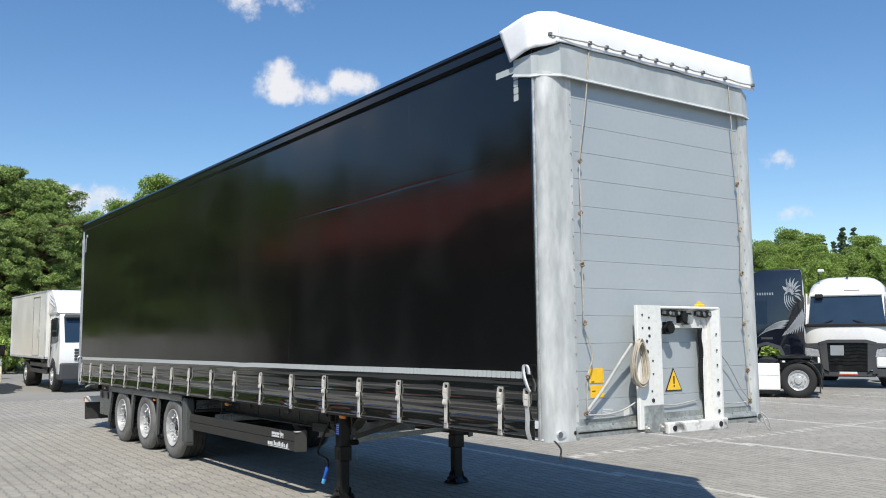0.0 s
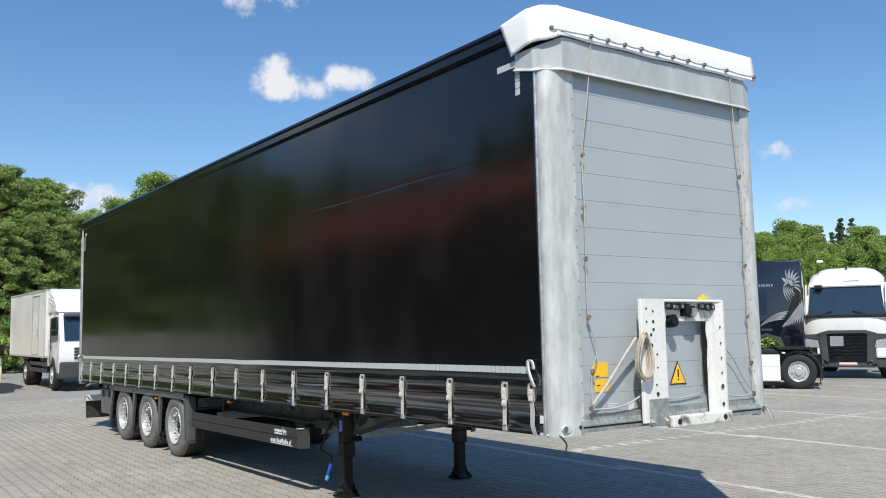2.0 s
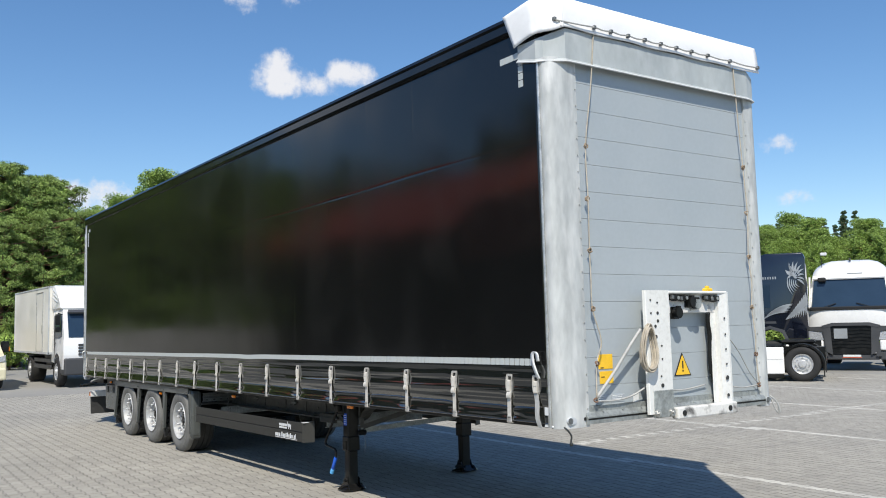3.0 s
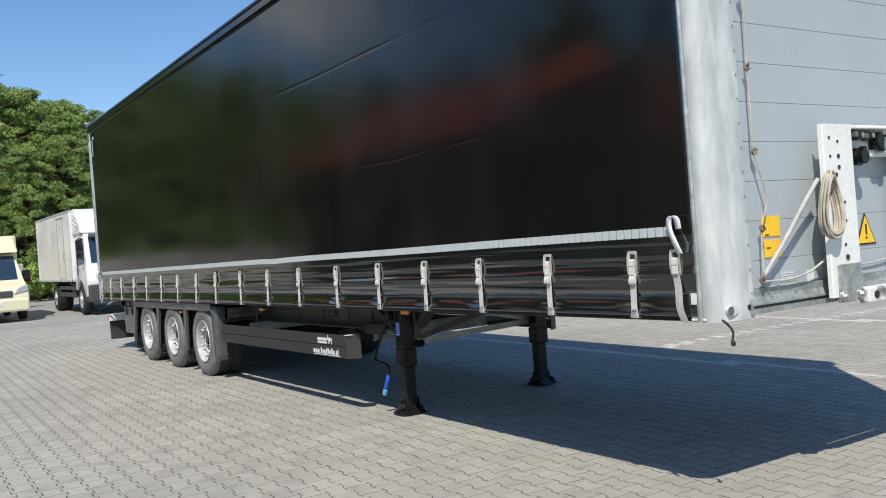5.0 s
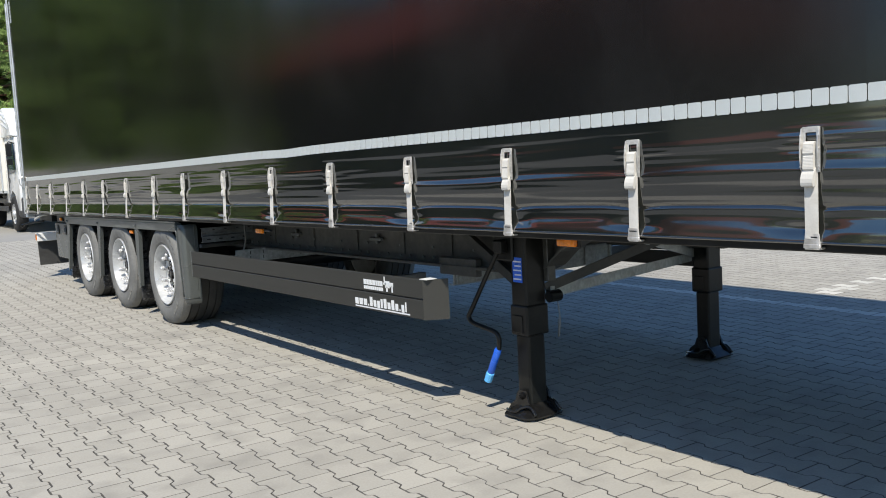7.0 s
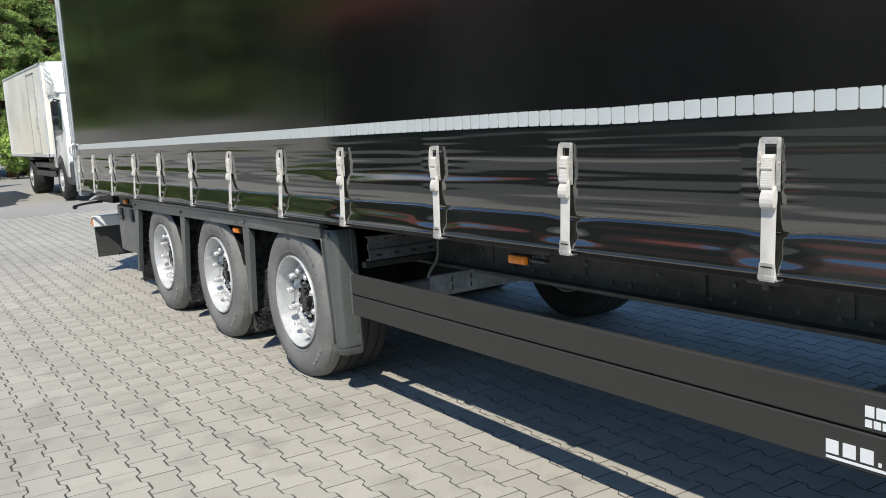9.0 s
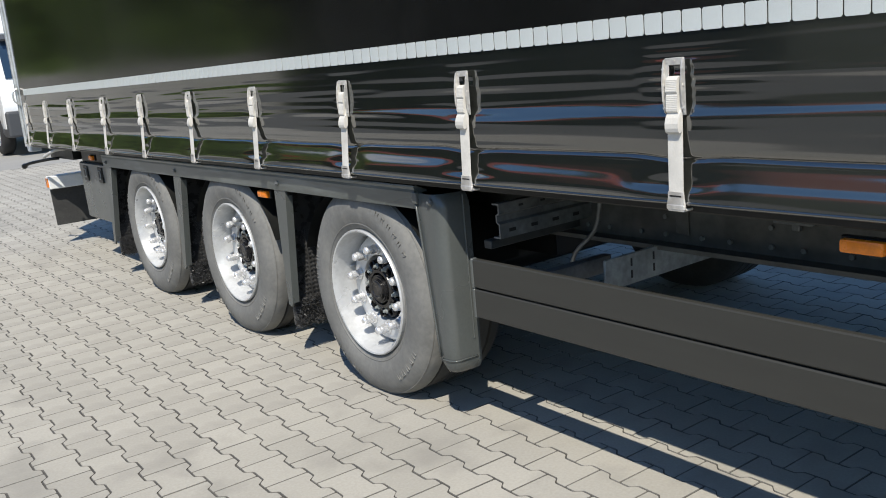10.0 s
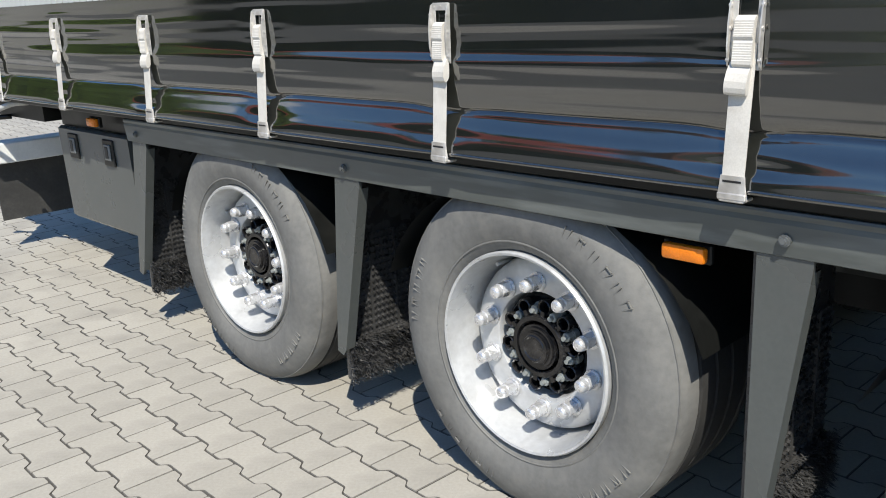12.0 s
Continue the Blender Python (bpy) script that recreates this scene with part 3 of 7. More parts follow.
    box(bm, -0.0195, -0.0085, -0.0295, 0.0295, -0.373, -0.360, 0.002)
    box(bm, -0.018, 0.03, -0.026, 0.026, -0.377, -0.370, 0.002)
    slot = boxed(-0.0172, -0.0163, -0.019, 0.019, -0.3405, -0.3365)
    out.append(("slot", mesh_of(slot, "slot"), INK, ""))
    out.append(("hook", mesh_of(bm, "hook"), BUCKLE, "flat metal hook under the side rail"))
    for n, me, m, l in out:
        me.materials.append(m)
    return out


def taut(y, z0, z1, x0, x1, n=14):
    """Run of a strap from buckle to hook, pressed outward by the curtain where it bulges."""
    out = []
    for k in range(n + 1):
        f = k / n
        z = z0 + (z1 - z0) * f
        skin = min(curtain_x(y + dy, z) for dy in (-0.02, 0.0, 0.02))
        out.append((min(x0 + (x1 - x0) * f, skin - 0.003), z))
    for _ in range(2):
        out = [out[0]] + [(min(b[0], (a[0] + c[0]) / 2), b[1]) for a, b, c in zip(out, out[1:], out[2:])] + [out[-1]]
    return out


def webbing_mesh(bm, run, y, shift, w0, w1):
    """A woven band along a run of (x, z), swung sideways by shift at its foot."""
    rows = []
    for k, (x, z) in enumerate(run):
        f = k / (len(run) - 1)
        w = w0 + (w1 - w0) * f
        c = y + shift * f
        rows.append([bm.verts.new((x - 0.0008 * (1 - abs(q)), c + q * w / 2, z)) for q in (-1, -0.35, 0.35, 1)])
    for a, c in zip(rows, rows[1:]):
        for q in range(3):
            bm.faces.new((a[q], a[q + 1], c[q + 1], c[q]))
    return bm


def build_straps():
    meshes = strap_meshes()
    for i, y in enumerate([0.235] + STRAPS):
        e = new("curtain_strap")
        e.parent = trailer
        z = 1.379 + 0.006 * nz(y * 1.3, 5.0) - (0.012 if i < 2 else 0)
        x = min(curtain_x(y + dy, z - dz) for dy in (-0.03, 0.0, 0.03) for dz in (0.0, 0.08, 0.155)) + 0.003
        swing = radians(random.uniform(-1.6, 1.6))
        top = pose(x, y, z, math.degrees(swing), random.uniform(0.5, 2.0), random.uniform(-4, 4)) @ Matrix.Diagonal((0.78, 1.1, 0.87, 1))
        foot_y, foot_z = y + math.sin(swing) * 0.35, 1.009
        foot_x = min(curtain_x(foot_y + dy, foot_z + dz) for dy in (-0.03, 0.0, 0.03) for dz in (0.003, 0.04)) + 0.003
        low = pose(foot_x, foot_y, foot_z + 0.3735, 0, random.uniform(-0.3, 0.3), random.uniform(-3, 3)) @ Matrix.Diagonal((0.78, 0.96, 1, 1))
        for n, me, m, l in meshes:
            if i == 0 and n in ("tail_loop", "hook", "slot"):
                continue
            at = low if n in ("hook", "slot") else top
            share(n, me, e, at @ pose(0, 0, 0, random.uniform(-2.5, 2.5) if n == "tail_loop" else 0, 0, 0), l)
        if i:
            run = taut(y, z - 0.09, foot_z + 0.030, x - 0.010, foot_x - 0.010)
            thicken(part("webbing", webbing_mesh(B(), run, y + math.sin(swing) * 0.10, math.sin(swing) * 0.25, 0.045, 0.043), PALE_WEB, e), 0.0022)
        else:
            run = [(p.x, p.z) for p in smooth_path([(x - 0.010, 0, z - 0.13), (x - 0.014, 0, z - 0.2), (x - 0.03, 0, z - 0.29), (x - 0.03, 0, z - 0.34), (x - 0.026, 0, z - 0.375)], 5)]
            thicken(part("webbing", webbing_mesh(B(), run, y, -0.055, 0.046, 0.044), CABLE, e, "loose dark grey webbing end"), 0.003)


def build_roof():
    # longitudinal roof rail on both sides, with the sliding channel's edges
    prof = [(0.010, 3.955), (-0.016, 3.958), (-0.024, 3.985), (-0.024, 4.045), (-0.012, 4.052), (-0.018, 4.075), (-0.008, 4.105), (0.02, 4.118), (0.10, 4.122), (0.10, 3.955)]
    bm = prism(B(), prof, "y", 0.32, 13.52)
    part("roof_rail", bm, TARP, trailer, "black roof rail over the curtain", smooth=False)
    prof = [(WIDTH - x, z) for x, z in prof]
    bm = prism(B(), prof, "y", 0.32, 13.52)
    part("roof_rail", bm, TARP, trailer)
    bm = boxed(0.1, WIDTH - 0.1, 0.3, 13.5, 4.07, 4.10)
    part("roof_sheet", bm, WHITE_TARP, trailer, "white sliding roof tarpaulin")
    # far curtain, rear doors and corner posts
    part("far_curtain", boxed(WIDTH - 0.012, WIDTH - 0.006, 0.1, 13.42, 1.01, 3.97), TARP, trailer, "black tarpaulin curtain on the far side")
    for x in (0.0, WIDTH - 0.09):
        bm = boxed(x, x + 0.09, 13.42, 13.56, 0.95, 4.06, 0.008)
        part("rear_post", bm, ALU, trailer, "galvanised rear corner post")
    bm = B()
    for i in range(2):
        box(bm, 0.1 + i * 1.15, 1.24 + i * 1.15, 13.50, 13.54, 1.05, 4.0, 0.004)
    part("rear_door", bm, WHITE_TARP, trailer, "white rear doors")
    bm = rod(B(), [(-0.012, 13.5, 1.0), (-0.012, 13.5, 3.8)], 0.014, 8)
    part("rear_tension_pole", bm, STEEL, trailer, smooth=2)
    bm = rod(B(), smooth_path([(-0.01, 13.47, 1.36), (-0.05, 13.47, 1.40), (-0.05, 13.47, 1.47), (-0.012, 13.47, 1.5)], 4), 0.008, 6)
    part("ratchet_handle", bm, STEEL, trailer)


def build_front():
    front = new("front_wall")
    front.parent = trailer
    front["label"] = "grey aluminium plank front wall"
    # planks
    grooves = [3.70] + [3.537 - 0.2055 * k for k in range(12)] + [1.135]
    for a, c in zip(grooves, grooves[1:]):
        bm = boxed(0.285, 2.33, 0.012, 0.042, c + 0.0008, a - 0.0008, 0.0018)
        part("plank", bm, WALL, front)
    part("backing", boxed(0.2, 2.4, 0.045, 0.06, 1.05, 3.9), ALU, front)
    # sill with its small bolts
    bm = prism(B(), [(-0.004, 1.135), (-0.004, 1.095), (-0.03, 1.06), (-0.03, 1.01), (0.05, 1.0), (0.05, 1.135)], "x", 0.245, 2.36)
    for x in frange(0.42, 2.25, 0.2):
        bmesh.ops.create_icosphere(bm, subdivisions=1, radius=0.008, matrix=Matrix.Translation((x, -0.012, 1.09)))
    part("sill_groove", boxed(0.25, 2.355, -0.0325, -0.029, 1.040, 1.052), BLACK_STEEL, front)
    part("sill", bm, ZINC_GREY, front, "galvanised bottom sill of the front wall")
    # corner posts with rounded outer edge
    for side in (0, 1):
        prof = [(0.012, 0.10), (0.004, 0.085), (0.004, 0.06), (0.02, 0.03), (0.05, 0.008), (0.10, -0.006), (0.16, -0.012), (0.22, -0.012), (0.285, -0.004), (0.29, 0.03), (0.23, 0.035), (0.1, 0.05), (0.05, 0.10)]
        if side:
            prof = [(WIDTH - 0.008 - x * 0.62, y) for x, y in prof]
        bm = prism(B(), prof, "z", 0.992, 3.70)
        post = part("corner_post", bm, POST, trailer, "scuffed galvanised corner post", smooth=2)
        xs = 0.268 if not side else WIDTH - 0.175
        bm = B()
        bmesh.ops.create_icosphere(bm, subdivisions=1, radius=0.0065)
        rivet = mesh_of(bm, "rivet")
        rivet.materials.append(STEEL)
        for z in frange(1.12, 3.6, 0.122):
            share("rivet", rivet, post, pose(xs, -0.010, z))
        # lifting hole and lashing hole near the foot
        xh = 0.10 if not side else WIDTH - 0.08
        bm = B()
        n = 18
        ring = [(xh + 0.036 * math.cos(t) * (1.35 if math.cos(t) > 0 else 1), 1.045 + 0.026 * math.sin(t)) for t in [2 * math.pi * k / n for k in range(n)]]
        prism(bm, ring, "y", -0.017, 0.004)
        part("lifting_eye", bm, ALU, post)
        bm = disc_x(B(), -0.0015, 0.0015, 0.022, 0, 0, 16)
        bmesh.ops.transform(bm, matrix=Matrix.Translation((xh - 0.012, -0.0185, 1.045)) @ Matrix.Rotation(math.pi / 2, 4, "Z"), verts=bm.verts)
        part("hole", bm, ZINC_DARK, post)
        bm = disc_x(B(), -0.0015, 0.0015, 0.013, 0, 0, 14)
        bmesh.ops.transform(bm, matrix=Matrix.Translation((0.235 if not side else WIDTH - 0.15, -0.0135, 1.05)) @ Matrix.Rotation(math.pi / 2, 4, "Z"), verts=bm.verts)
        part("hole", bm, INK, post)
    # upper band
    outline = [(-0.012, 0.30), (-0.014, 0.10), (0.015, 0.05), (0.16, -0.035), (2.34, -0.035), (2.46, 0.0), (2.49, 0.05), (2.49, 0.33)]
    bm = B()
    zs = [3.665, 3.672, 3.69, 3.92]
    off = [-0.012, -0.014, 0.0, 0.0]
    rows = []
    for z, o in zip(zs, off):
        row = []
        for i, (x, y) in enumerate(outline):
            dz = 0.035 * max(0, (y - 0.1) / 0.23) if i in (0, 7) and z < 3.7 else 0
            dz = dz if i not in (0, 7) else dz + 0.02 * (z < 3.7)
            drop = 0.075 * max(0.0, (0.16 - x) / 0.17) if z > 3.9 and i < 4 else (0.055 * max(0.0, (x - 2.34) / 0.15) if z > 3.9 and i > 3 else 0)
            row.append(bm.verts.new((x + (o if x < 1 else -o) * (1 if i in (0, 1, 6, 7) else 0), y + (o if 2 <= i <= 5 else 0), z + dz - drop)))
        rows.append(row)
    for a, c in zip(rows, rows[1:]):
        for i in range(len(outline) - 1):
            bm.faces.new((a[i], a[i + 1], c[i + 1], c[i]))
    thicken(part("upper_band", bm, BAND, trailer, "stained galvanised band round the top of the front wall"), 0.004)
    lip = [(x - (0.016 if x < 1 else -0.016) * (i in (0, 1, 6, 7)), y - 0.016 * (2 <= i <= 5), 3.667 + (0.05 if i in (0, 7) else 0)) for i, (x, y) in enumerate(outline)]
    part("band_lip", rod(B(), lip, 0.0065, 6), PAPER, trailer, "bright folded lip of the band")
    # white roof flap folded over the front edge and round the near corner
    def flap(u, v):
        x = 0.10 + u * 2.40
        lower = 3.918 + 0.004 * math.sin(u * 26) * (1 - v) + 0.004 * nz(u * 12, 1.0)
        z = lower + (4.158 - lower) * v
        return (x + (0.03 * v if u < 0.01 else 0), -0.049 + 0.023 * v * v - 0.004 * math.sin(v * math.pi) + 0.003 * nz(u * 9, v * 3) - 0.006 * (v < 0.12), z)
    sheet("roof_flap", frange(0, 1, 0.02), [0, 0.06, 0.12] + frange(0.2, 1, 0.1), flap, WHITE_TARP, trailer, "white tarpaulin flap folded over the front edge of the roof", thick=0.004)
    lows = [Vector(p) for p in ((0.13, -0.062, 3.918), (0.0, 0.015, 3.885), (-0.036, 0.10, 3.855), (-0.040, 0.31, 3.836))]
    tops = [Vector(p) for p in ((0.14, -0.034, 4.159), (0.02, 0.045, 4.160), (-0.012, 0.16, 4.158), (-0.040, 0.435, 4.105))]
    def corner(u, v):
        k = min(2, int(u * 3))
        f = u * 3 - k
        p = lows[k].lerp(lows[k + 1], f).lerp(tops[k].lerp(tops[k + 1], f), v)
        bulge = 0.012 * math.sin(math.pi * u) * math.sin(math.pi * (0.2 + 0.7 * v)) + 0.003 * nz(u * 6, v * 5, 2.0)
        return (p.x - bulge, p.y - bulge * 0.4, p.z - 0.012 * math.sin(u * 7) * (1 - v))
    sheet("roof_flap_corner", frange(0, 1, 0.0417), frange(0, 1, 0.1), corner, WHITE_TARP, trailer, "white tarpaulin folded round the roof corner", thick=0.004)
    bm = prism(B(), [(-0.020, 4.05), (-0.022, 4.157), (0.6, 4.165), (0.6, 4.05)], "x", 0.125, 2.495)
    prism(bm, [(0.05, 4.05), (0.05, 4.150), (0.45, 4.12), (0.45, 4.05)], "x", 0.03, 0.13)
    part("roof_front", bm, WHITE_TARP, trailer)
    # studs and cord along the flap
    studs = [0.07, 0.44, 0.62, 0.81, 1.0, 1.19, 1.38, 1.57, 1.78, 2.08, 2.47]
    for i, x in enumerate(studs):
        y = -0.06 if x > 0.16 else -0.02
        z = 3.965 if i else 3.975
        bm = boxed(x - 0.014, x + 0.014, y - 0.022, y + 0.006, z - 0.014, z + 0.014, 0.004)
        part("cord_stud", bm, ZINC_DARK, trailer)
    pts = []
    for i, x in enumerate(studs):
        pts.append((x, (-0.075 if x > 0.16 else -0.045), 3.963))
        if i < len(studs) - 1:
            pts.append(((x + studs[i + 1]) / 2, -0.07, 3.957))
    part("flap_cord", rod(B(), smooth_path(pts, 3), 0.006, 6), CABLE, trailer, "grey cord threaded along the white flap", smooth=True)
    # tie cords running down both edges
    for xs in ([0.455, 0.40, 0.335, 0.325, 0.33, 0.32, 0.335, 0.40, 0.355, 0.33], [2.145, 2.175, 2.225, 2.235, 2.23, 2.24, 2.235, 2.25, 2.255, 2.27]):
        zs = [3.96, 3.5, 3.05, 2.65, 2.27, 2.05, 1.84, 1.6, 1.44, 1.18]
        pts = [(x, -0.045 if z > 3.5 else -0.03 - 0.012 * (i % 2), z) for i, (x, z) in enumerate(zip(xs, zs))]
        part("tie_cord", rod(B(), smooth_path(pts, 5), 0.0052, 6), ROPE, trailer, "tan cord tied down the front wall", smooth=True)
        for z in (3.05, 2.65, 2.27, 1.84, 1.44, 1.18):
            x = xs[zs.index(z)]
            bm = B()
            for k in range(3):
                a = random.uniform(0, 6.3)
                rod(bm, smooth_path([(x + 0.014 * math.cos(a + t), -0.034 + 0.012 * math.sin(2 * t), z + 0.017 * math.sin(a + t)) for t in (0, 1.2, 2.4, 3.6, 4.8, 6.0)], 3), 0.0045, 5)
            part("knot", bm, RUST if z in (1.44, 1.18) else KNOT, trailer, "frayed knot on a rusty hook")
    part("tie_cord", rod(B(), smooth_path([(0.33, -0.035, 1.19), (0.5, -0.05, 1.36), (0.66, -0.08, 1.56), (0.76, -0.1, 1.68)], 5), 0.012, 8), CABLE, trailer, "thick grey cord run to the coil", smooth=True)
    part("tie_cord", rod(B(), smooth_path([(0.33, -0.03, 1.17), (0.55, -0.03, 1.165), (0.72, -0.035, 1.19), (0.86, -0.05, 1.25)], 5), 0.007, 6), CABLE, trailer, smooth=True)
    part("tie_cord", rod(B(), smooth_path([(1.10, -0.008, 1.2), (1.35, -0.006, 1.195), (1.6, -0.008, 1.22)], 5), 0.006, 6), CABLE, trailer, smooth=True)
    part("tie_cord", rod(B(), smooth_path([(1.84, -0.03, 1.2), (2.05, -0.02, 1.17), (2.27, -0.03, 1.18)], 5), 0.006, 6), CABLE, trailer, smooth=True)
    part("tie_cord", rod(B(), smooth_path([(1.84, -0.05, 1.62), (2.0, -0.04, 1.48), (2.15, -0.03, 1.30), (2.27, -0.03, 1.19)], 5), 0.005, 6), CABLE, trailer, smooth=True)
    part("tie_cord", rod(B(), smooth_path([(2.42, -0.03, 1.08), (2.47, -0.06, 1.02), (2.50, -0.06, 0.93), (2.46, -0.05, 0.96), (2.44, -0.03, 1.05)], 5), 0.006, 6), CABLE, trailer, "cord end hanging from the corner post", smooth=True)
    part("tie_cord", rod(B(), smooth_path([(0.03, 0.05, 1.03), (0.06, 0.0, 0.99), (0.085, -0.02, 0.945), (0.08, -0.02, 0.90), (0.087, -0.02, 0.872)], 5), [0.007] * 16 + [0.012] * 2 + [0.013] * 2 + [0.006], 6), DARK_STEEL, trailer, "frayed cord end hanging below the post", smooth=True)
    # coil of cord hung on the bracket
    coil = new("cord_coil")
    coil.parent = trailer
    coil["label"] = "coil of tan cord hung on the bracket"
    for k in range(11):
        bm = B()
        w, h = 0.062 + 0.004 * (k % 4), 0.155 + 0.006 * (k % 5)
        cx, cz = 0.80 + random.uniform(-0.01, 0.01), 1.535 + random.uniform(-0.008, 0.008)
        rod(bm, smooth_path([(cx + w * math.cos(t), -0.115 - 0.005 * k + 0.012 * math.sin(t * 2), cz + h * math.sin(t)) for t in [2 * math.pi * j / 12 for j in range(13)]], 3), 0.0065, 6, caps=False)
        part("loop", bm, ROPE, coil, smooth=True)
    # white connection bracket
    br = new("connection_bracket")
    br.parent = trailer
    br["label"] = "chipped white steel connection bracket on the front wall"
    bm = B()
    prism(bm, [(0.818, -0.078), (0.820, -0.100), (0.828, -0.105), (1.088, -0.105), (1.094, -0.101), (1.094, 0.0), (1.084, 0.0), (1.084, -0.095), (0.828, -0.095), (0.826, -0.078)], "z", 1.04, 1.975)
    part("left_upright", bm, WHITE_PAINT, br)
    part("foot_plate", boxed(0.866, 1.086, -0.112, -0.095, 1.01, 1.215, 0.004), ZINC_GREY, br, "bare grey steel foot plate")
    for x in (0.89, 1.05):
        bm = disc_x(B(), -0.012, 0.012, 0.03, 0, 0, 14, 0.004)
        disc_x(bm, 0.0, 0.025, 0.014, 0, 0, 6)
        bmesh.ops.transform(bm, matrix=Matrix.Translation((x, -0.118, 1.045)) @ Matrix.Rotation(-math.pi / 2, 4, "Z"), verts=bm.verts)
        part("bolt", bm, STEEL, br)
    bm = prism(B(), [(1.70, 0.0), (1.705, -0.09), (1.80, -0.105), (1.825, -0.10), (1.825, 0.0)], "z", 1.02, 1.965)
    box(bm, 1.645, 1.705, -0.052, -0.044, 1.06, 1.80, 0.002)
    part("right_upright", bm, WHITE_PAINT, br)
    part("lower_bar", boxed(1.10, 1.83, -0.135, -0.07, 0.985, 1.075, 0.012, 2), GRIMY_PAINT, br, "scuffed white lower bar")
    for x in (1.17, 1.73):
        bm = disc_x(B(), -0.003, 0.003, 0.022, 0, 0, 14)
        bmesh.ops.transform(bm, matrix=Matrix.Translation((x, -0.1375, 1.03)) @ Matrix.Rotation(math.pi / 2, 4, "Z"), verts=bm.verts)
        part("hole", bm, INK, br)
    part("head_plate", boxed(1.09, 1.72, -0.055, -0.045, 1.80, 1.97, 0.003), GRIMY_PAINT, br, "dirty white head plate for the couplings")
    part("head_rim", boxed(1.09, 1.81, -0.105, -0.045, 1.95, 1.972, 0.006), WHITE_PAINT, br)
    # couplings and sockets
    def turned(bm, x, z, lean=0.0):
        bmesh.ops.transform(bm, matrix=Matrix.Translation((x, -0.05, z)) @ Matrix.Rotation(radians(lean), 4, "Y") @ Matrix.Rotation(-math.pi / 2, 4, "Z"), verts=bm.verts)
        return bm
    def air_coupling(x, z, lean):
        c = new("air_coupling")
        c.parent = br
        c["label"] = "black air coupling head with a metal face"
        bm = disc_x(B(), 0.0, 0.045, 0.026, 0, 0, 16, 0.004)
        box(bm, 0.012, 0.05, -0.055, 0.055, -0.020, 0.020, 0.006)
        part("head", turned(bm, x, z, lean), BLACK_STEEL, c, smooth=2)
        part("seal", turned(disc_x(B(), 0.05, 0.056, 0.015, 0.022, 0, 14, 0.002), x, z, lean), ZINC_GREY, c, smooth=2)
        part("catch", turned(boxed(0.03, 0.062, -0.058, -0.036, -0.014, 0.014, 0.003), x, z, lean), ZINC_DARK, c)
    def electric_socket(x, z, r, light=False):
        c = new("electric_socket")
        c.parent = br
        c["label"] = "round electric socket with a hinged lid"
        part("flange", turned(boxed(0.0, 0.012, -r * 1.15, r * 1.15, -r * 1.15, r * 1.15, 0.004), x, z), ZINC_GREY if light else BLACK_STEEL, c)
        part("body", turned(disc_x(B(), 0.01, 0.05, r, 0, 0, 18, 0.005), x, z), BLACK_STEEL, c, smooth=2)
        part("lid", turned(disc_x(B(), 0.048, 0.060, r * 1.04, 0, 0, 18, 0.004), x, z, 4), ZINC_GREY if light else BLACK_STEEL, c, smooth=2)
        part("hinge", turned(boxed(0.03, 0.062, -0.016, 0.016, r * 0.85, r * 1.3, 0.003), x, z), BLACK_STEEL, c)
    air_coupling(1.185, 1.918, 4)
    air_coupling(1.285, 1.915, -3)
    electric_socket(1.205, 1.80, 0.042)
    electric_socket(1.375, 1.885, 0.040)
    electric_socket(1.435, 1.87, 0.040, True)
    air_coupling(1.595, 1.915, 3)
    air_coupling(1.665, 1.91, -2)
    for x, z in ((1.20, 1.86), (1.40, 1.82), (1.52, 1.86), (1.62, 1.86)):
        part("bolt", turned(disc_x(B(), 0.0, 0.008, 0.007, 0, 0, 6), x, z), STEEL, br)
    part("coupling_cap", boxed(1.545, 1.64, -0.10, -0.06, 1.965, 1.995, 0.008), YELLOW, br, "yellow coupling cap")
    part("coupling_cap", boxed(1.58, 1.61, -0.09, -0.06, 1.99, 2.015, 0.006), YELLOW, br)
    pts = [(1.63, -0.05, 1.80), (1.625, -0.045, 1.72), (1.65, -0.04, 1.6), (1.64, -0.035, 1.45), (1.655, -0.035, 1.3), (1.69, -0.035, 1.16), (1.66, -0.035, 1.08)]
    part("cable", rod(B(), smooth_path([(p[0] - 0.022 + 0.008 * (i % 2), p[1], p[2]) for i, p in enumerate(pts[:5])], 5), 0.010, 8), BLACK_STEEL, br, smooth=True)
    part("cable", rod(B(), smooth_path(pts, 5), 0.014, 8), BLACK_STEEL, br, "black cable loom", smooth=True)
    for x, z, r in [(0.92, 1.70, 0.012), (0.92, 1.62, 0.016), (0.875, 1.9, 0.008), (0.875, 1.8, 0.008), (0.95, 1.88, 0.008), (0.95, 1.80, 0.012), (0.95, 1.74, 0.012), (0.97, 1.25, 0.016), (0.96, 1.32, 0.008), (0.98, 1.55, 0.008), (0.98, 1.45, 0.007),
                    (1.755, 1.62, 0.008), (1.755, 1.5, 0.008), (1.755, 1.38, 0.008), (1.755, 1.27, 0.018), (1.755, 1.13, 0.014), (1.755, 1.75, 0.008)]:
        bm = disc_x(B(), -0.002, 0.002, r, 0, 0, 12)
        bmesh.ops.transform(bm, matrix=Matrix.Translation((x, -0.1072, z)) @ Matrix.Rotation(math.pi / 2, 4, "Z"), verts=bm.verts)
        part("hole", bm, DARK_STEEL, br)
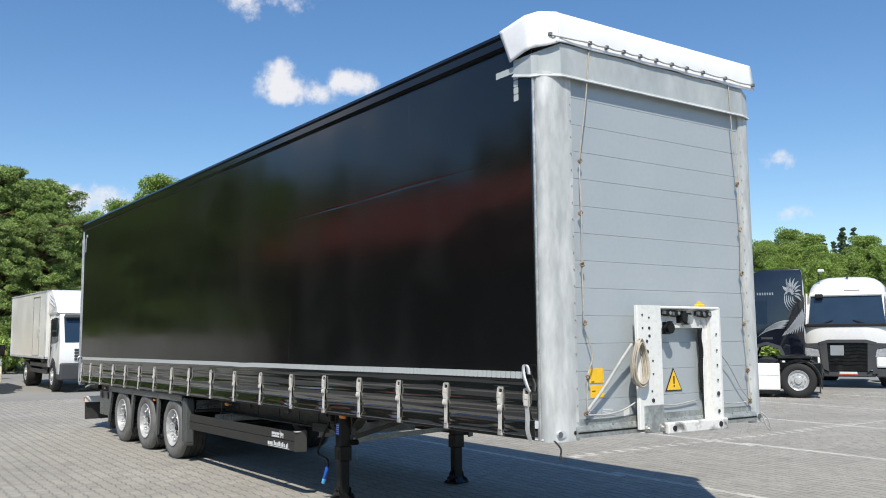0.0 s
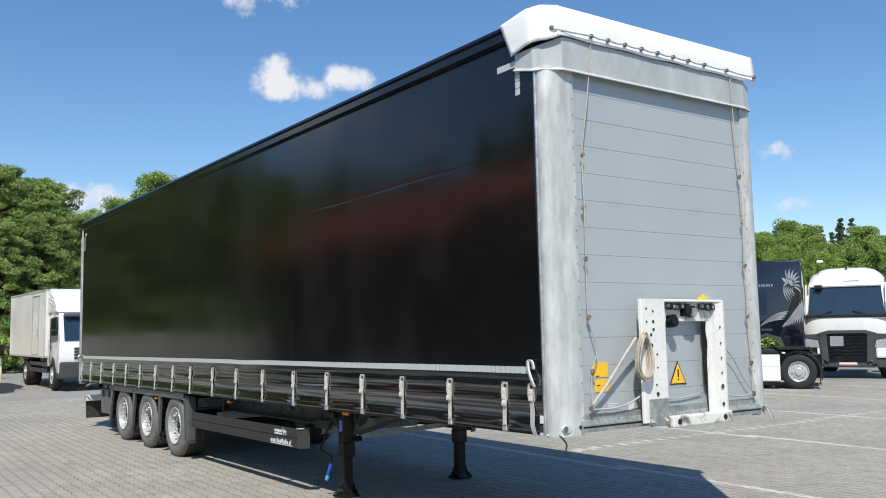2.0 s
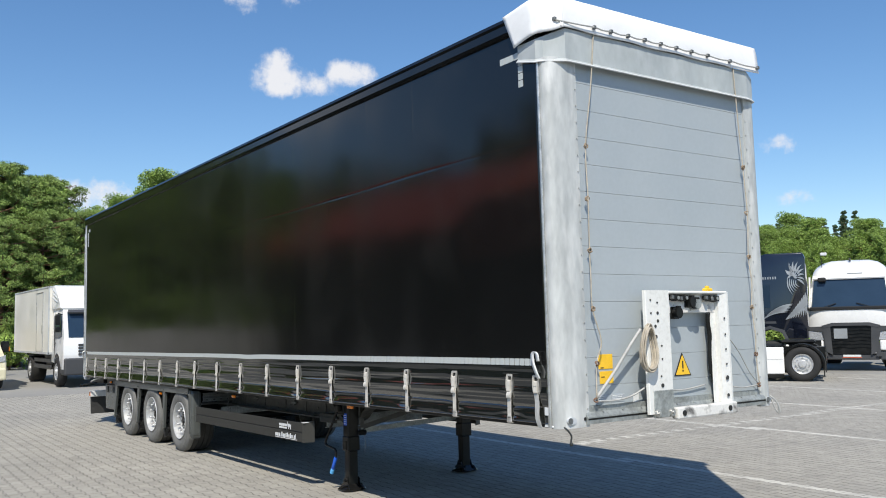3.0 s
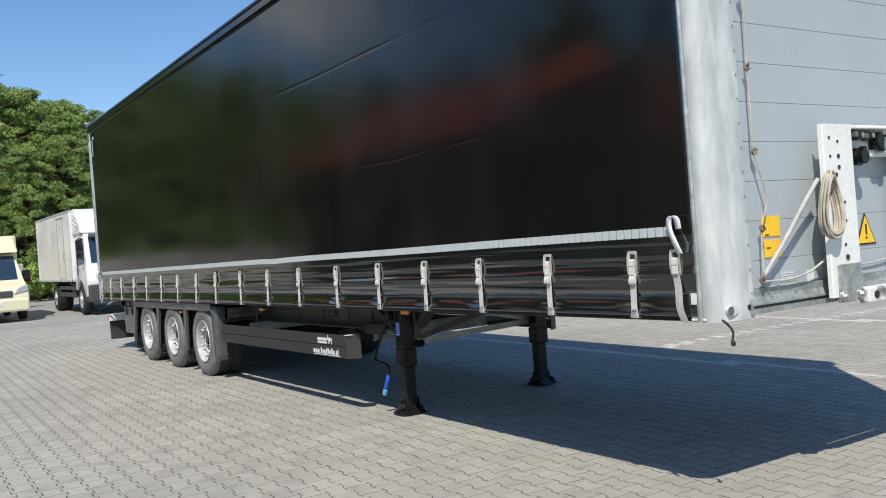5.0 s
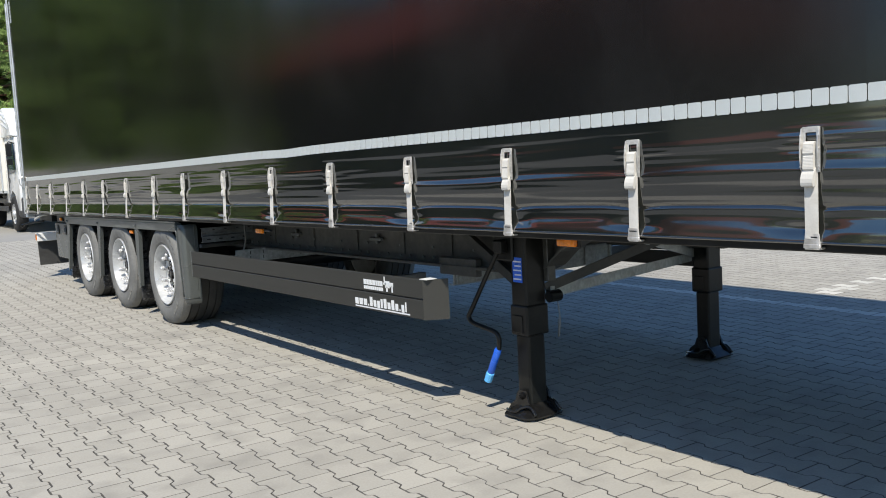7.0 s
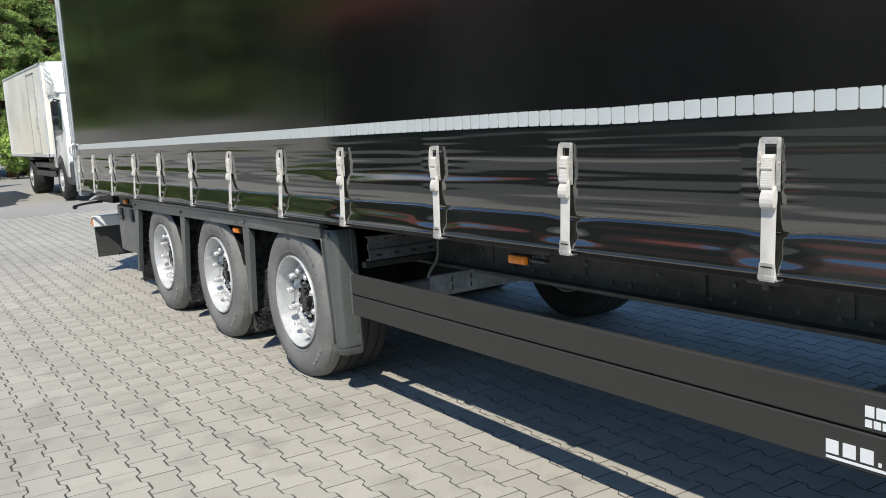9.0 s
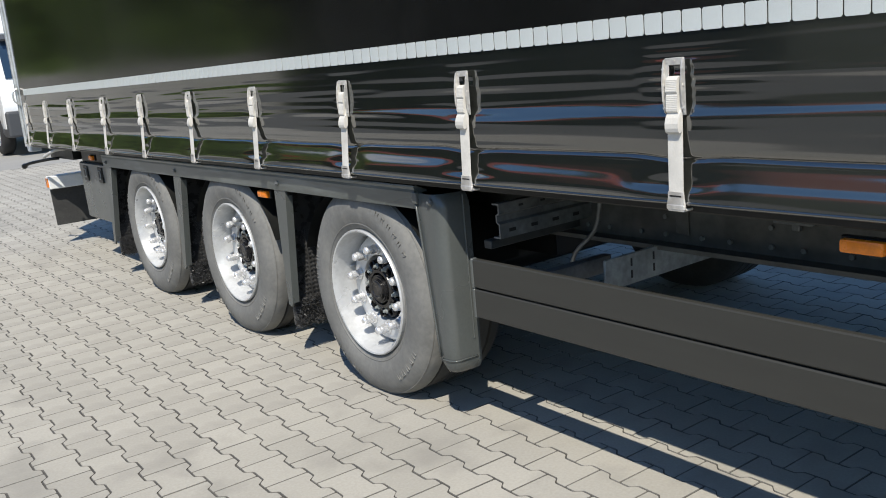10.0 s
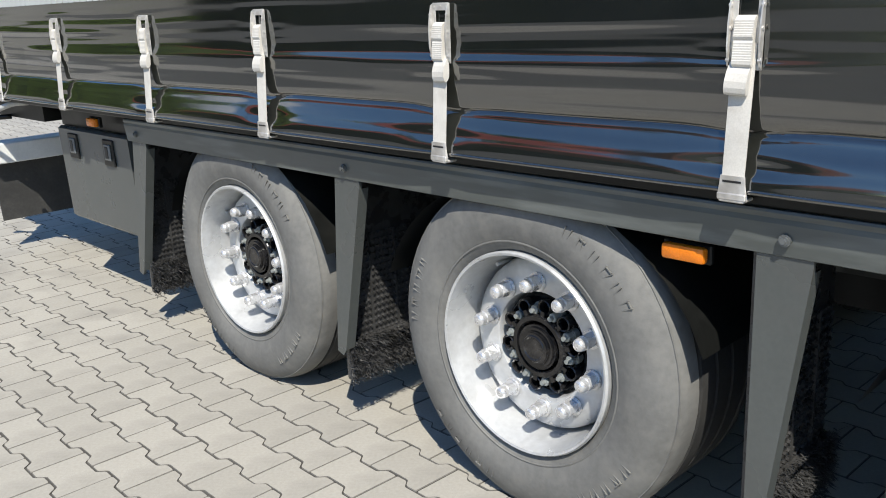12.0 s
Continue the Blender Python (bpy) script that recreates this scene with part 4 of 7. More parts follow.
    # labels on the wall
    part("yellow_label", boxed(0.412, 0.56, 0.008, 0.0112, 1.395, 1.503, 0.001), YELLOW, front, "yellow rectangular label")
    part("print_bar", boxed(0.43, 0.46, 0.005, 0.0078, 1.402, 1.408), INK, front)
    part("yellow_label", boxed(0.420, 0.562, 0.008, 0.0112, 1.287, 1.378, 0.001), YELLOW, front)
    part("print_bar", boxed(0.435, 0.468, 0.005, 0.0078, 1.335, 1.340), INK, front)
    for x0, x1, z0, z1 in [(0.39, 0.51, 1.15, 1.205), (0.53, 0.67, 1.15, 1.205), (0.39, 0.50, 1.105, 1.14), (0.53, 0.67, 1.10, 1.14)]:
        part("faded_label", boxed(x0, x1, 0.0085, 0.0112, z0, z1, 0.0008), PALE, front, "faded plate with unreadable print")
        for k in range(3):
            part("print_bar", boxed(x0 + 0.012, x1 - random.uniform(0.02, 0.06), 0.0065, 0.0083, z1 - 0.012 - 0.012 * k, z1 - 0.008 - 0.012 * k), PAPER, front)
    part("white_label", boxed(0.765, 0.825, 0.006, 0.0112, 1.10, 1.195, 0.001), PAPER, front, "small white paper label")
    tri = [(1.345, 1.485), (1.245, 1.302), (1.445, 1.302)]
    part("warning_triangle", prism(B(), tri, "y", 0.0065, 0.0112), INK, front, "black-edged yellow warning triangle")
    mid = (1.345, 1.363)
    part("warning_field", prism(B(), [(mid[0] + (x - mid[0]) * 0.85, mid[1] + (z - mid[1]) * 0.85) for x, z in tri], "y", 0.0045, 0.006), YELLOW, front)
    part("print_bar", boxed(1.338, 1.352, 0.0025, 0.0042, 1.36, 1.42), INK, front)
    part("print_bar", boxed(1.338, 1.352, 0.0025, 0.0042, 1.335, 1.348), INK, front)


def wheel_meshes():
    """Tyre, rim, hub and nut of one trailer wheel; x points inboard from the outer side wall."""
    R = 0.449
    prof = [(0.035, 0.262), (0.020, 0.272), (0.008, 0.30), (0.001, 0.328), (0.0, 0.350), (0.003, 0.374), (0.009, 0.396), (0.019, 0.416), (0.031, 0.431), (0.046, 0.441), (0.066, 0.4465)]
    for g in (0.10, 0.17, 0.24, 0.31):
        prof += [(g - 0.007, R), (g - 0.005, R - 0.012), (g + 0.005, R - 0.012), (g + 0.007, R)]
    prof += [(0.345, 0.4465), (0.37, 0.437), (0.385, 0.42), (0.40, 0.38), (0.405, 0.34), (0.39, 0.29), (0.37, 0.262)]
    bm = lathe(B(), prof, 64)
    for v in bm.verts:
        if v.co.z < -0.425:
            v.co.z = -0.425 - (-(v.co.z) - 0.425) * 0.55
    # raised rings and marks on the side wall
    lathe(bm, [(0.0125, 0.288), (0.0095, 0.290), (0.0095, 0.293), (0.0115, 0.295)], 64)
    # worn shoulder ring and raised moulding: small print as letters, the maker's large marks as plain strokes
    lathe(bm, [(0.0345, 0.4335), (0.034, 0.4365), (0.038, 0.4375)], 64)
    for words, a0 in (("445/45R19.5", 0.16), ("RADIAL", 0.92), ("TUBELESS", -0.62), ("REGROOVABLE", -0.62)):
        size, base = (0.021, 0.3015) if words[0] in "4R" and words != "REGROOVABLE" else (0.010, 0.316 if words == "TUBELESS" else 0.303)
        curve = bpy.data.curves.new("letters", "FONT")
        curve.body, curve.size, curve.extrude, curve.resolution_u = words, size * 1.35, 0.5, 1
        ob = bpy.data.objects.new("letters", curve)
        scene.collection.objects.link(ob)
        me = ob.to_mesh()
        first = len(bm.verts)
        bm.from_mesh(me)
        bm.verts.ensure_lookup_table()
        for v in bm.verts[first:]:
            a, r = a0 + v.co.x / 0.31, base + v.co.y
            wall = 0.012 - 0.0045 * (r - 0.295) / 0.03
            v.co = Vector((wall + (0.002 if v.co.z < 0 else -0.0006), r * math.sin(a), r * math.cos(a)))
        ob.to_mesh_clear()
        bpy.data.objects.remove(ob)
        bpy.data.curves.remove(curve)
    for a0, count in ((0.05, 5), (2.0, 6), (3.7, 5), (5.0, 6)):
        for k in range(count):
            a = a0 + 0.115 * k
            for da, lean in ((-0.022, 0.0), (0.018, 0.28 * ((k * 7 + 3) % 5 - 2) / 2)):
                m = Matrix.Rotation(a + da, 4, "X") @ Matrix.Translation((0.0033, 0.366, 0)) @ Matrix.Rotation(lean, 4, "X")
                bmesh.ops.create_cube(bm, size=1, matrix=m @ Matrix.Diagonal((0.0042, 0.046, 0.0022, 1)))
            m = Matrix.Rotation(a, 4, "X") @ Matrix.Translation((0.0028, 0.346 + 0.040 * (k % 2), 0))
            bmesh.ops.create_cube(bm, size=1, matrix=m @ Matrix.Diagonal((0.0040, 0.0026, 0.020, 1)))
    tyre = mesh_of(bm, "tyre", True)
    tyre.set_sharp_from_angle(angle=radians(50))
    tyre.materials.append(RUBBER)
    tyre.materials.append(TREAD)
    # tread and inner wall get the darker rubber, standing in for shade there
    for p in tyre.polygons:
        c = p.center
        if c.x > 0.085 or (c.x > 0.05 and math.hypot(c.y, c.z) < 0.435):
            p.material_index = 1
    prof = [(0.036, 0.263), (0.012, 0.266), (0.006, 0.262), (0.008, 0.256), (0.026, 0.2525), (0.05, 0.2485), (0.09, 0.2445), (0.13, 0.2405), (0.18, 0.2375), (0.21, 0.2375)]
    bm = lathe(B(), prof, 64)
    lathe(bm, [(0.21, 0.2375), (0.25, 0.240), (0.38, 0.25), (0.385, 0.262)], 64)
    # disc plate with a rolled edge, standing clear of the barrel in front
    lathe(bm, [(0.20, 0.2315), (0.128, 0.2315), (0.113, 0.2285), (0.102, 0.222), (0.0965, 0.212), (0.0945, 0.200), (0.0935, 0.150), (0.096, 0.1435), (0.103, 0.140), (0.16, 0.140), (0.20, 0.16)], 64)
    disc_x(bm, 0.085, 0.140, 0.005, 0.2365, 0.012, 8)
    rim = mesh_of(bm, "rim", True)
    rim.set_sharp_from_angle(angle=radians(40))
    bm = B()
    disc_x(bm, 0.162, 0.24, 0.1385, n=40)
    lathe(bm, [(0.166, 0.137), (0.150, 0.131), (0.146, 0.127), (0.150, 0.120), (0.160, 0.116)], 40)
    # raised collar, ribs and open pockets round the end cap
    lathe(bm, [(0.164, 0.088), (0.118, 0.086), (0.112, 0.081), (0.112, 0.070), (0.118, 0.066)], 40)
    disc_x(bm, 0.104, 0.15, 0.060, n=36, bevel=0.006)
    disc_x(bm, 0.096, 0.106, 0.045, n=32, bevel=0.003)
    lathe(bm, [(0.0962, 0.037), (0.0935, 0.034), (0.0935, 0.031), (0.0962, 0.028)], 36)
    for k in range(10):
        a = 2 * math.pi * (k + 0.3) / 10
        y, z = 0.108 * math.cos(a), 0.108 * math.sin(a)
        m = Matrix.Translation((0, y, z)) @ Matrix.Rotation(a, 4, "X")
        bmesh.ops.create_cone(bm, cap_ends=False, segments=12, radius1=0.0205, radius2=0.0185, depth=0.044, matrix=m @ Matrix.Translation((0.142, 0, 0)) @ Matrix.Rotation(math.pi / 2, 4, "Y"))
        lathe_ring = [(0.120, 0.0205), (0.118, 0.0185), (0.120, 0.0155), (0.150, 0.0150)]
        rows = [[bm.verts.new(m @ Vector((x, r * math.cos(2 * math.pi * q / 12), r * math.sin(2 * math.pi * q / 12)))) for q in range(12)] for x, r in lathe_ring]
        for p, q in zip(rows, rows[1:]):
            for w in range(12):
                bm.faces.new((p[w], p[(w + 1) % 12], q[(w + 1) % 12], q[w]))
        bmesh.ops.create_cube(bm, size=1, matrix=m @ Matrix.Translation((0.138, -0.020, 0)) @ Matrix.Diagonal((0.044, 0.020, 0.012, 1)))
    bmesh.ops.translate(bm, vec=(-0.032, 0, 0), verts=bm.verts)
    hub = mesh_of(bm, "hub", True)
    hub.set_sharp_from_angle(angle=radians(40))
    bm = disc_x(B(), 0.104, 0.128, 0.0165, 0, 0, 14, 0.003)
    disc_x(bm, 0.086, 0.106, 0.0125, 0, 0, 6, 0.0015)
    disc_x(bm, 0.074, 0.088, 0.0065, 0, 0, 8, 0.001)
    bolts = mesh_of(bm, "hub_bolt")
    bm = B()
    disc_x(bm, 0.1245, 0.1325, 0.0255, n=20, bevel=0.002)
    disc_x(bm, 0.092, 0.1255, 0.0205, n=6, bevel=0.002)
    rows = [[bm.verts.new((x, r * math.cos(2 * math.pi * k / 16), r * math.sin(2 * math.pi * k / 16))) for k in range(16)] for x, r in ((0.094, 0.0172), (0.082, 0.0170), (0.0755, 0.0155), (0.0715, 0.0115), (0.0700, 0.006))]
    for p, q in zip(rows, rows[1:]):
        for k in range(16):
            bm.faces.new((p[k], p[(k + 1) % 16], q[(k + 1) % 16], q[k]))
    bm.faces.new(rows[-1])
    bmesh.ops.translate(bm, vec=(-0.0385, 0, 0), verts=bm.verts)
    nut = mesh_of(bm, "wheel_nut", True)
    nut.set_sharp_from_angle(angle=radians(34))
    for me, m in ((rim, RIM), (hub, HUB), (bolts, ZINC_GREY), (nut, NUT)):
        me.materials.append(m)
    return tyre, rim, hub, bolts, nut


AXLES = (8.15, 9.45, 10.735)


def build_wheels():
    tyre, rim, hub, bolts, nut = wheel_meshes()
    for i, y in enumerate(AXLES):
        for side in (0, 1):
            w = new("wheel")
            w.parent = trailer
            z = 0.436 + 0.0093 * y
            spin = (14, 52, 31)[i] + 20 * side
            if side == 0:
                w.matrix_basis = pose(0.038, y, z, spin, 0, 0)
            else:
                w.matrix_basis = pose(WIDTH - 0.038, y, z, 0, 0, 180) @ pose(0, 0, 0, spin, 0, 0)
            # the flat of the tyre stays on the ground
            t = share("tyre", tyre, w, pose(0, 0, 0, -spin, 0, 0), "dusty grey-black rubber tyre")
            share("rim", rim, w, None, "silver-painted deep-dish rim")
            share("hub", hub, w, None, "greasy black hub")
            for k in range(10):
                a = 2 * math.pi * (k + 0.8) / 10
                share("hub_bolt", bolts, w, pose(0, 0.096 * math.cos(a), 0.096 * math.sin(a)))
                a = 2 * math.pi * k / 10
                share("wheel_nut", nut, w, pose(0, 0.1705 * math.cos(a), 0.1705 * math.sin(a), random.uniform(0, 60), 0, 0))
        bm = rod(B(), [(0.35, y, 0.436 + 0.0093 * y), (WIDTH - 0.35, y, 0.436 + 0.0093 * y)], 0.075, 14)
        part("axle", bm, BLACK_STEEL, trailer, smooth=2)
        for x in (0.68, WIDTH - 0.68):
            bm = disc_x(B(), 0, 0.01, 0.01, 0, 0, 6)
            bmesh.ops.create_cone(bm, cap_ends=True, segments=18, radius1=0.13, radius2=0.12, depth=0.22, matrix=Matrix.Translation((x, y + 0.28, 0.68)))
            part("air_spring", bm, BLACK_STEEL, trailer, smooth=2)


def build_fenders():
    # long rail over the wheels
    prof = [(0.075, 0.972), (0.036, 0.986), (0.028, 0.992), (0.0185, 0.991), (0.0165, 0.986), (0.0195, 0.976), (0.018, 0.966), (0.026, 0.905), (0.032, 0.902), (0.034, 0.955), (0.06, 0.962), (0.075, 0.962)]
    part("fender_rail", prism(B(), prof, "y", 7.688, 11.45), WORN_RAIL, trailer, "dull black plastic rail above the wheels")
    for y in (7.60, 8.78, 10.07, 11.36):
        bm = disc_x(B(), 0.012, 0.024, 0.012, y, 0.937, 10, 0.003)
        disc_x(bm, 0.008, 0.014, 0.006, y, 0.937, 6)
        part("screw", bm, ZINC_DARK, trailer)
    # end shield ahead of the first wheel: an outer face that narrows downwards, rounded into a front face
    def shield_ring(z):
        f = max(0.0, min(1.0, (z - 0.30) / 0.66))
        back = 7.615 + 0.080 * f
        low = max(0.0, (0.345 - z) / 0.045)
        crown = max(0.0, (z - 0.915) / 0.047)
        inset = 0.018 * low * low + 0.024 * crown * crown
        side = 0.022 + 0.018 * low * low + 0.006 * crown * crown
        outer = [(side + 0.004, back - 0.02 * low), (side, back - 0.006 - 0.02 * low), (side, 7.590 + 0.6 * inset)]
        turn = [(side + 0.034 * (1 - math.cos(a)), 7.590 - 0.046 * math.sin(a) + inset) for a in [math.pi / 2 * k / 6 for k in range(1, 7)]]
        front = [(0.132, 7.541 + inset), (0.150, 7.541 + inset), (0.150, 7.549 + inset), (0.060, 7.554 + inset), (0.036 + 0.4 * inset, 7.580 + inset), (side + 0.009, 7.605 + inset), (side + 0.009, back - 0.004 - 0.02 * low)]
        return outer + turn + front
    bm = B()
    rows = [[bm.verts.new((x, y, z)) for x, y in shield_ring(z)] for z in [0.300, 0.308, 0.320, 0.345] + frange(0.40, 0.915, 0.07) + [0.93, 0.943, 0.953, 0.962]]
    n = len(rows[0])
    for a, c in zip(rows, rows[1:]):
        for i in range(n):
            bm.faces.new((a[i], a[(i + 1) % n], c[(i + 1) % n], c[i]))
    bm.faces.new(rows[0])
    bm.faces.new(rows[-1])
    part("end_shield", bm, PLASTIC, trailer, "black plastic mudguard end shield", smooth=2)
    lip = [(x - 0.002, y - 0.002, 0.352) for x, y in shield_ring(0.352)[1:10]]
    part("end_shield_lip", rod(B(), lip, 0.0035, 6), PLASTIC, trailer, smooth=True)
    edge = [(0.0205, 7.615 + 0.080 * (z - 0.30) / 0.66 - 0.004, z) for z in frange(0.36, 0.955, 0.1)]
    part("end_shield_edge", rod(B(), edge, 0.0042, 6), PLASTIC, trailer, smooth=True)
    part("end_shield_tab", boxed(0.012, 0.032, 7.672, 7.700, 0.925, 0.968, 0.004, 2), PLASTIC, trailer)
    part("end_shield_rib", boxed(0.118, 0.123, 7.536, 7.543, 0.42, 0.955, 0.0015), PLASTIC, trailer)
    # tapered stays between the wheels, with spray flaps behind them
    for y, yb in ((8.78, 8.815), (10.07, 10.16), (11.36, 11.50)):
        prof = [(y - 0.055, 0.955), (y + 0.055, 0.955), (y + 0.058, 0.91), (yb + 0.022, 0.35), (yb - 0.006, 0.34), (yb - 0.02, 0.36), (y - 0.05, 0.88)]
        bm = prism(B(), prof, "x", 0.030, 0.040)
        prism(bm, [(y - 0.05, 0.88), (y - 0.045, 0.88), (yb - 0.016, 0.36), (yb - 0.02, 0.36)], "x", 0.04, 0.065)
        part("fender_stay", bm, PLASTIC, trailer, "tapered black fender stay")
        yf = (y + yb) / 2 + 0.06
        zf = 0.0093 * y
        bm = boxed(0.075, 0.46, yf, yf + 0.008, 0.25 + zf, 0.86 + zf)
        for x in frange(0.09, 0.45, 0.018):
            for z in frange(0.28, 0.60, 0.022):
                w = 0.0075
                prism(bm, [(x - w, z + zf), (x, z + zf - 0.008), (x + w, z + zf), (x, z + zf + 0.004)], "y", yf - 0.006, yf)
        for x in (0.17, 0.275, 0.38):
            box(bm, x - 0.004, x + 0.004, yf - 0.008, yf, 0.25 + zf, 0.6 + zf)
        part("spray_flap", bm, BRISTLE, trailer, "ribbed black spray-suppression flap")
        bm = boxed(0.055, 0.47, yf - 0.022, yf + 0.004, 0.15 + zf, 0.275 + zf, 0.008, 2)
        part("hem_core", bm, BRISTLE, trailer)
        verts, faces = [], []
        for k in range(4600):
            x, z = random.uniform(0.05, 0.475), random.uniform(0.14, 0.285) + zf
            yy = yf - random.uniform(0.016, 0.034)
            d = Vector((random.uniform(-0.014, 0.014), random.uniform(-0.022, 0.008), random.uniform(-0.012, 0.012)))
            s = Vector((random.uniform(0.0012, 0.0028), 0, random.uniform(0.0, 0.001)))
            p = Vector((x, yy, z))
            b0 = len(verts)
            verts += [p - s, p + s, p + d]
            faces.append((b0, b0 + 1, b0 + 2))
        me = bpy.data.meshes.new("bristle_hem")
        me.from_pydata(verts, [], faces)
        me.materials.append(BRISTLE)
        ob = new("bristle_hem", me)
        ob.parent = trailer
        ob["kind"] = "stuff"
        ob["label"] = "black bristle hem of a spray flap"
    # inner mudguard arches
    for y in AXLES:
        bm = B()
        n = 14
        rows = []
        for k in range(n + 1):
            a = math.pi * (0.10 + 0.80 * k / n)
            rows.append([bm.verts.new((x, y + 0.52 * math.cos(a), 0.50 + 0.46 * math.sin(a) + 0.0)) for x in (0.06, 0.47)])
        for a, c in zip(rows, rows[1:]):
            bm.faces.new((a[0], a[1], c[1], c[0]))
        part("mudguard", bm, BLACK_STEEL, trailer, smooth=True)


def marker(y, z, w=0.105, h=0.034, x=0.035):
    e = new("side_marker")
    e.parent = trailer
    e["label"] = "amber side marker lamp"
    bm = boxed(x, x + 0.022, y - w / 2, y + w / 2, z - h / 2, z + h / 2, 0.007, 2)
    part("lens", bm, AMBER, e, smooth=2)
    part("base", boxed(x + 0.02, x + 0.035, y - w / 2 - 0.006, y + w / 2 + 0.006, z - h / 2 - 0.004, z + h / 2 + 0.004, 0.003), BLACK_STEEL, e)


def build_chassis():
    # floor and outer frame
    part("floor", boxed(0.06, WIDTH - 0.06, 0.10, 13.45, 1.045, 1.10), DARK_STEEL, trailer, "dark underside of the load floor")
    bm = B()
    for x in (0.035, WIDTH - 0.035):
        box(bm, x - 0.02, x + 0.02, 0.12, 13.45, 0.995, 1.06, 0.004)
    part("side_rail", bm, BLACK_STEEL, trailer)
    # longitudinal beams with stiffening plates and rows of bolts
    for x in (0.56, 1.94):
        bm = B()
        neck = [(3.30, 1.0), (3.46, 0.955), (3.60, 0.885), (3.70, 0.805), (3.80, 0.765), (3.95, 0.757)]
        prism(bm, neck + [(12.9, 0.757), (12.9, 1.04), (2.2, 1.04), (2.2, 1.0)], "x", x - 0.006, x + 0.006)
        box(bm, x - 0.065, x + 0.065, 3.95, 12.9, 0.742, 0.757)
        for (ya, za), (yb, zb) in zip(neck, neck[1:]):
            beam(bm, (x, ya, za - 0.006), (x, yb, zb - 0.006), 0.13, 0.012)
        box(bm, x - 0.065, x + 0.065, 0.9, 12.9, 1.02, 1.044)
        part("chassis_beam", bm, CHASSIS, trailer, "grey-black steel chassis beam with bolt heads")
        s = -0.016 if x < 1 else 0.006
        bm = disc_x(B(), 0, 0.008, 0.0085, n=8)
        bolt = mesh_of(bm, "bolt")
        bolt.materials.append(ZINC_DARK)
        for k, y in enumerate(frange(4.35, 7.35, 0.125)):
            for z in ((0.785,) if k % 3 else (0.785, 0.845)):
                share("bolt", bolt, trailer, pose(x + s, y + 0.02 * (k % 2), z))
        for y in (4.55, 5.05, 5.62, 6.25, 6.9):
            part("web_plate", boxed(x + s, x + s + 0.008, y, y + 0.05, 0.79, 1.0, 0.002), CHASSIS, trailer)
        for y in (5.3, 6.45):
            bm = boxed(x + s - 0.02, x + s + 0.008, y, y + 0.13, 0.865, 0.885, 0.003)
            box(bm, x + s - 0.012, x + s + 0.008, y + 0.05, y + 0.075, 0.845, 0.91, 0.003)
            part("cable_clip", bm, ZINC_DARK, trailer)
    for y in frange(0.9, 13.2, 0.62):
        low = 0.90 if y > 4.2 else 1.0
        bm = boxed(0.566, WIDTH - 0.566, y - 0.03, y + 0.03, low + 0.03, 1.044)
        box(bm, 0.566, WIDTH - 0.566, y - 0.004, y + 0.004, low, 1.044)
        box(bm, 0.08, 0.566, y - 0.004, y + 0.004, 1.005, 1.044)
        box(bm, WIDTH - 0.566, WIDTH - 0.08, y - 0.004, y + 0.004, 1.005, 1.044)
        part("cross_member", bm, CHASSIS, trailer)
    # side skirts of two planks with a bevelled end
    for side in (0, 1):
        def px(x):
            return x if side == 0 else WIDTH - x
        def slab(x0, x1, *rest, **more):
            return boxed(min(px(x0), px(x1)), max(px(x0), px(x1)), *rest, **more)
        sk = new("side_guard")
        sk.parent = trailer
        sk["label"] = "dark anodised side guard of two planks"
        for z0, z1 in ((0.545, 0.646), (0.651, 0.752)):
            bm = B()
            prism(bm, [(px(0.040), z0), (px(0.035), z0 + 0.005), (px(0.035), z1 - 0.004), (px(0.039), z1), (px(0.056), z1), (px(0.056), z0)], "y", 4.13, 7.405)
            part("plank", bm, SKIRT, sk)
            part("end_cap", slab(0.033, 0.058, 7.405, 7.418, z0 - 0.002, z1 + 0.002, bevel=0.003), PLASTIC, sk)
        bm = prism(B(), [(px(0.035), 4.13), (px(0.15), 4.063), (px(0.155), 4.072), (px(0.056), 4.135)], "z", 0.543, 0.752)
        part("end_plate", bm, SKIRT, sk, "angled end plate")
        part("end_strip", slab(0.037, 0.105, 4.098, 4.16, 0.7525, 0.7555), PAPER, sk, "bright worn top of the end plate")
        for y in (4.78, 7.22):
            part("bracket", slab(0.058, 0.50, y - 0.02, y + 0.02, 0.64, 0.70, bevel=0.003), ZINC_DARK, sk)
    # plain bars where the guard carries print
    g = bpy.data.objects["side_guard"]
    bars = []
    y = 4.812
    for w, h in ((0.034, 0.036), (0.034, 0.036), (0.034, 0.036), (0.008, 0.010), (0.026, 0.052), (0.026, 0.036), (0.024, 0.036), (0.018, 0.048), (0.026, 0.052), (0.026, 0.036), (0.026, 0.052), (0.026, 0.036), (0.008, 0.010), (0.024, 0.036), (0.010, 0.052)):
        bars.append((y - w, y, 0.570 if w != 0.024 or h > 0.04 else 0.565, 0.570 + h))
        y -= w + 0.0125
    bars += [(4.257, 4.812, 0.556, 0.563)]
    y = 4.707
    for w in (0.023, 0.025, 0.026, 0.030, 0.012, 0.022, 0.022):
        bars.append((y - w, y, 0.690, 0.718))
        y -= w + 0.006
    y = 4.707
    for k in range(9):
        bars.append((y - 0.0175, y, 0.664, 0.683))
        y -= 0.0225
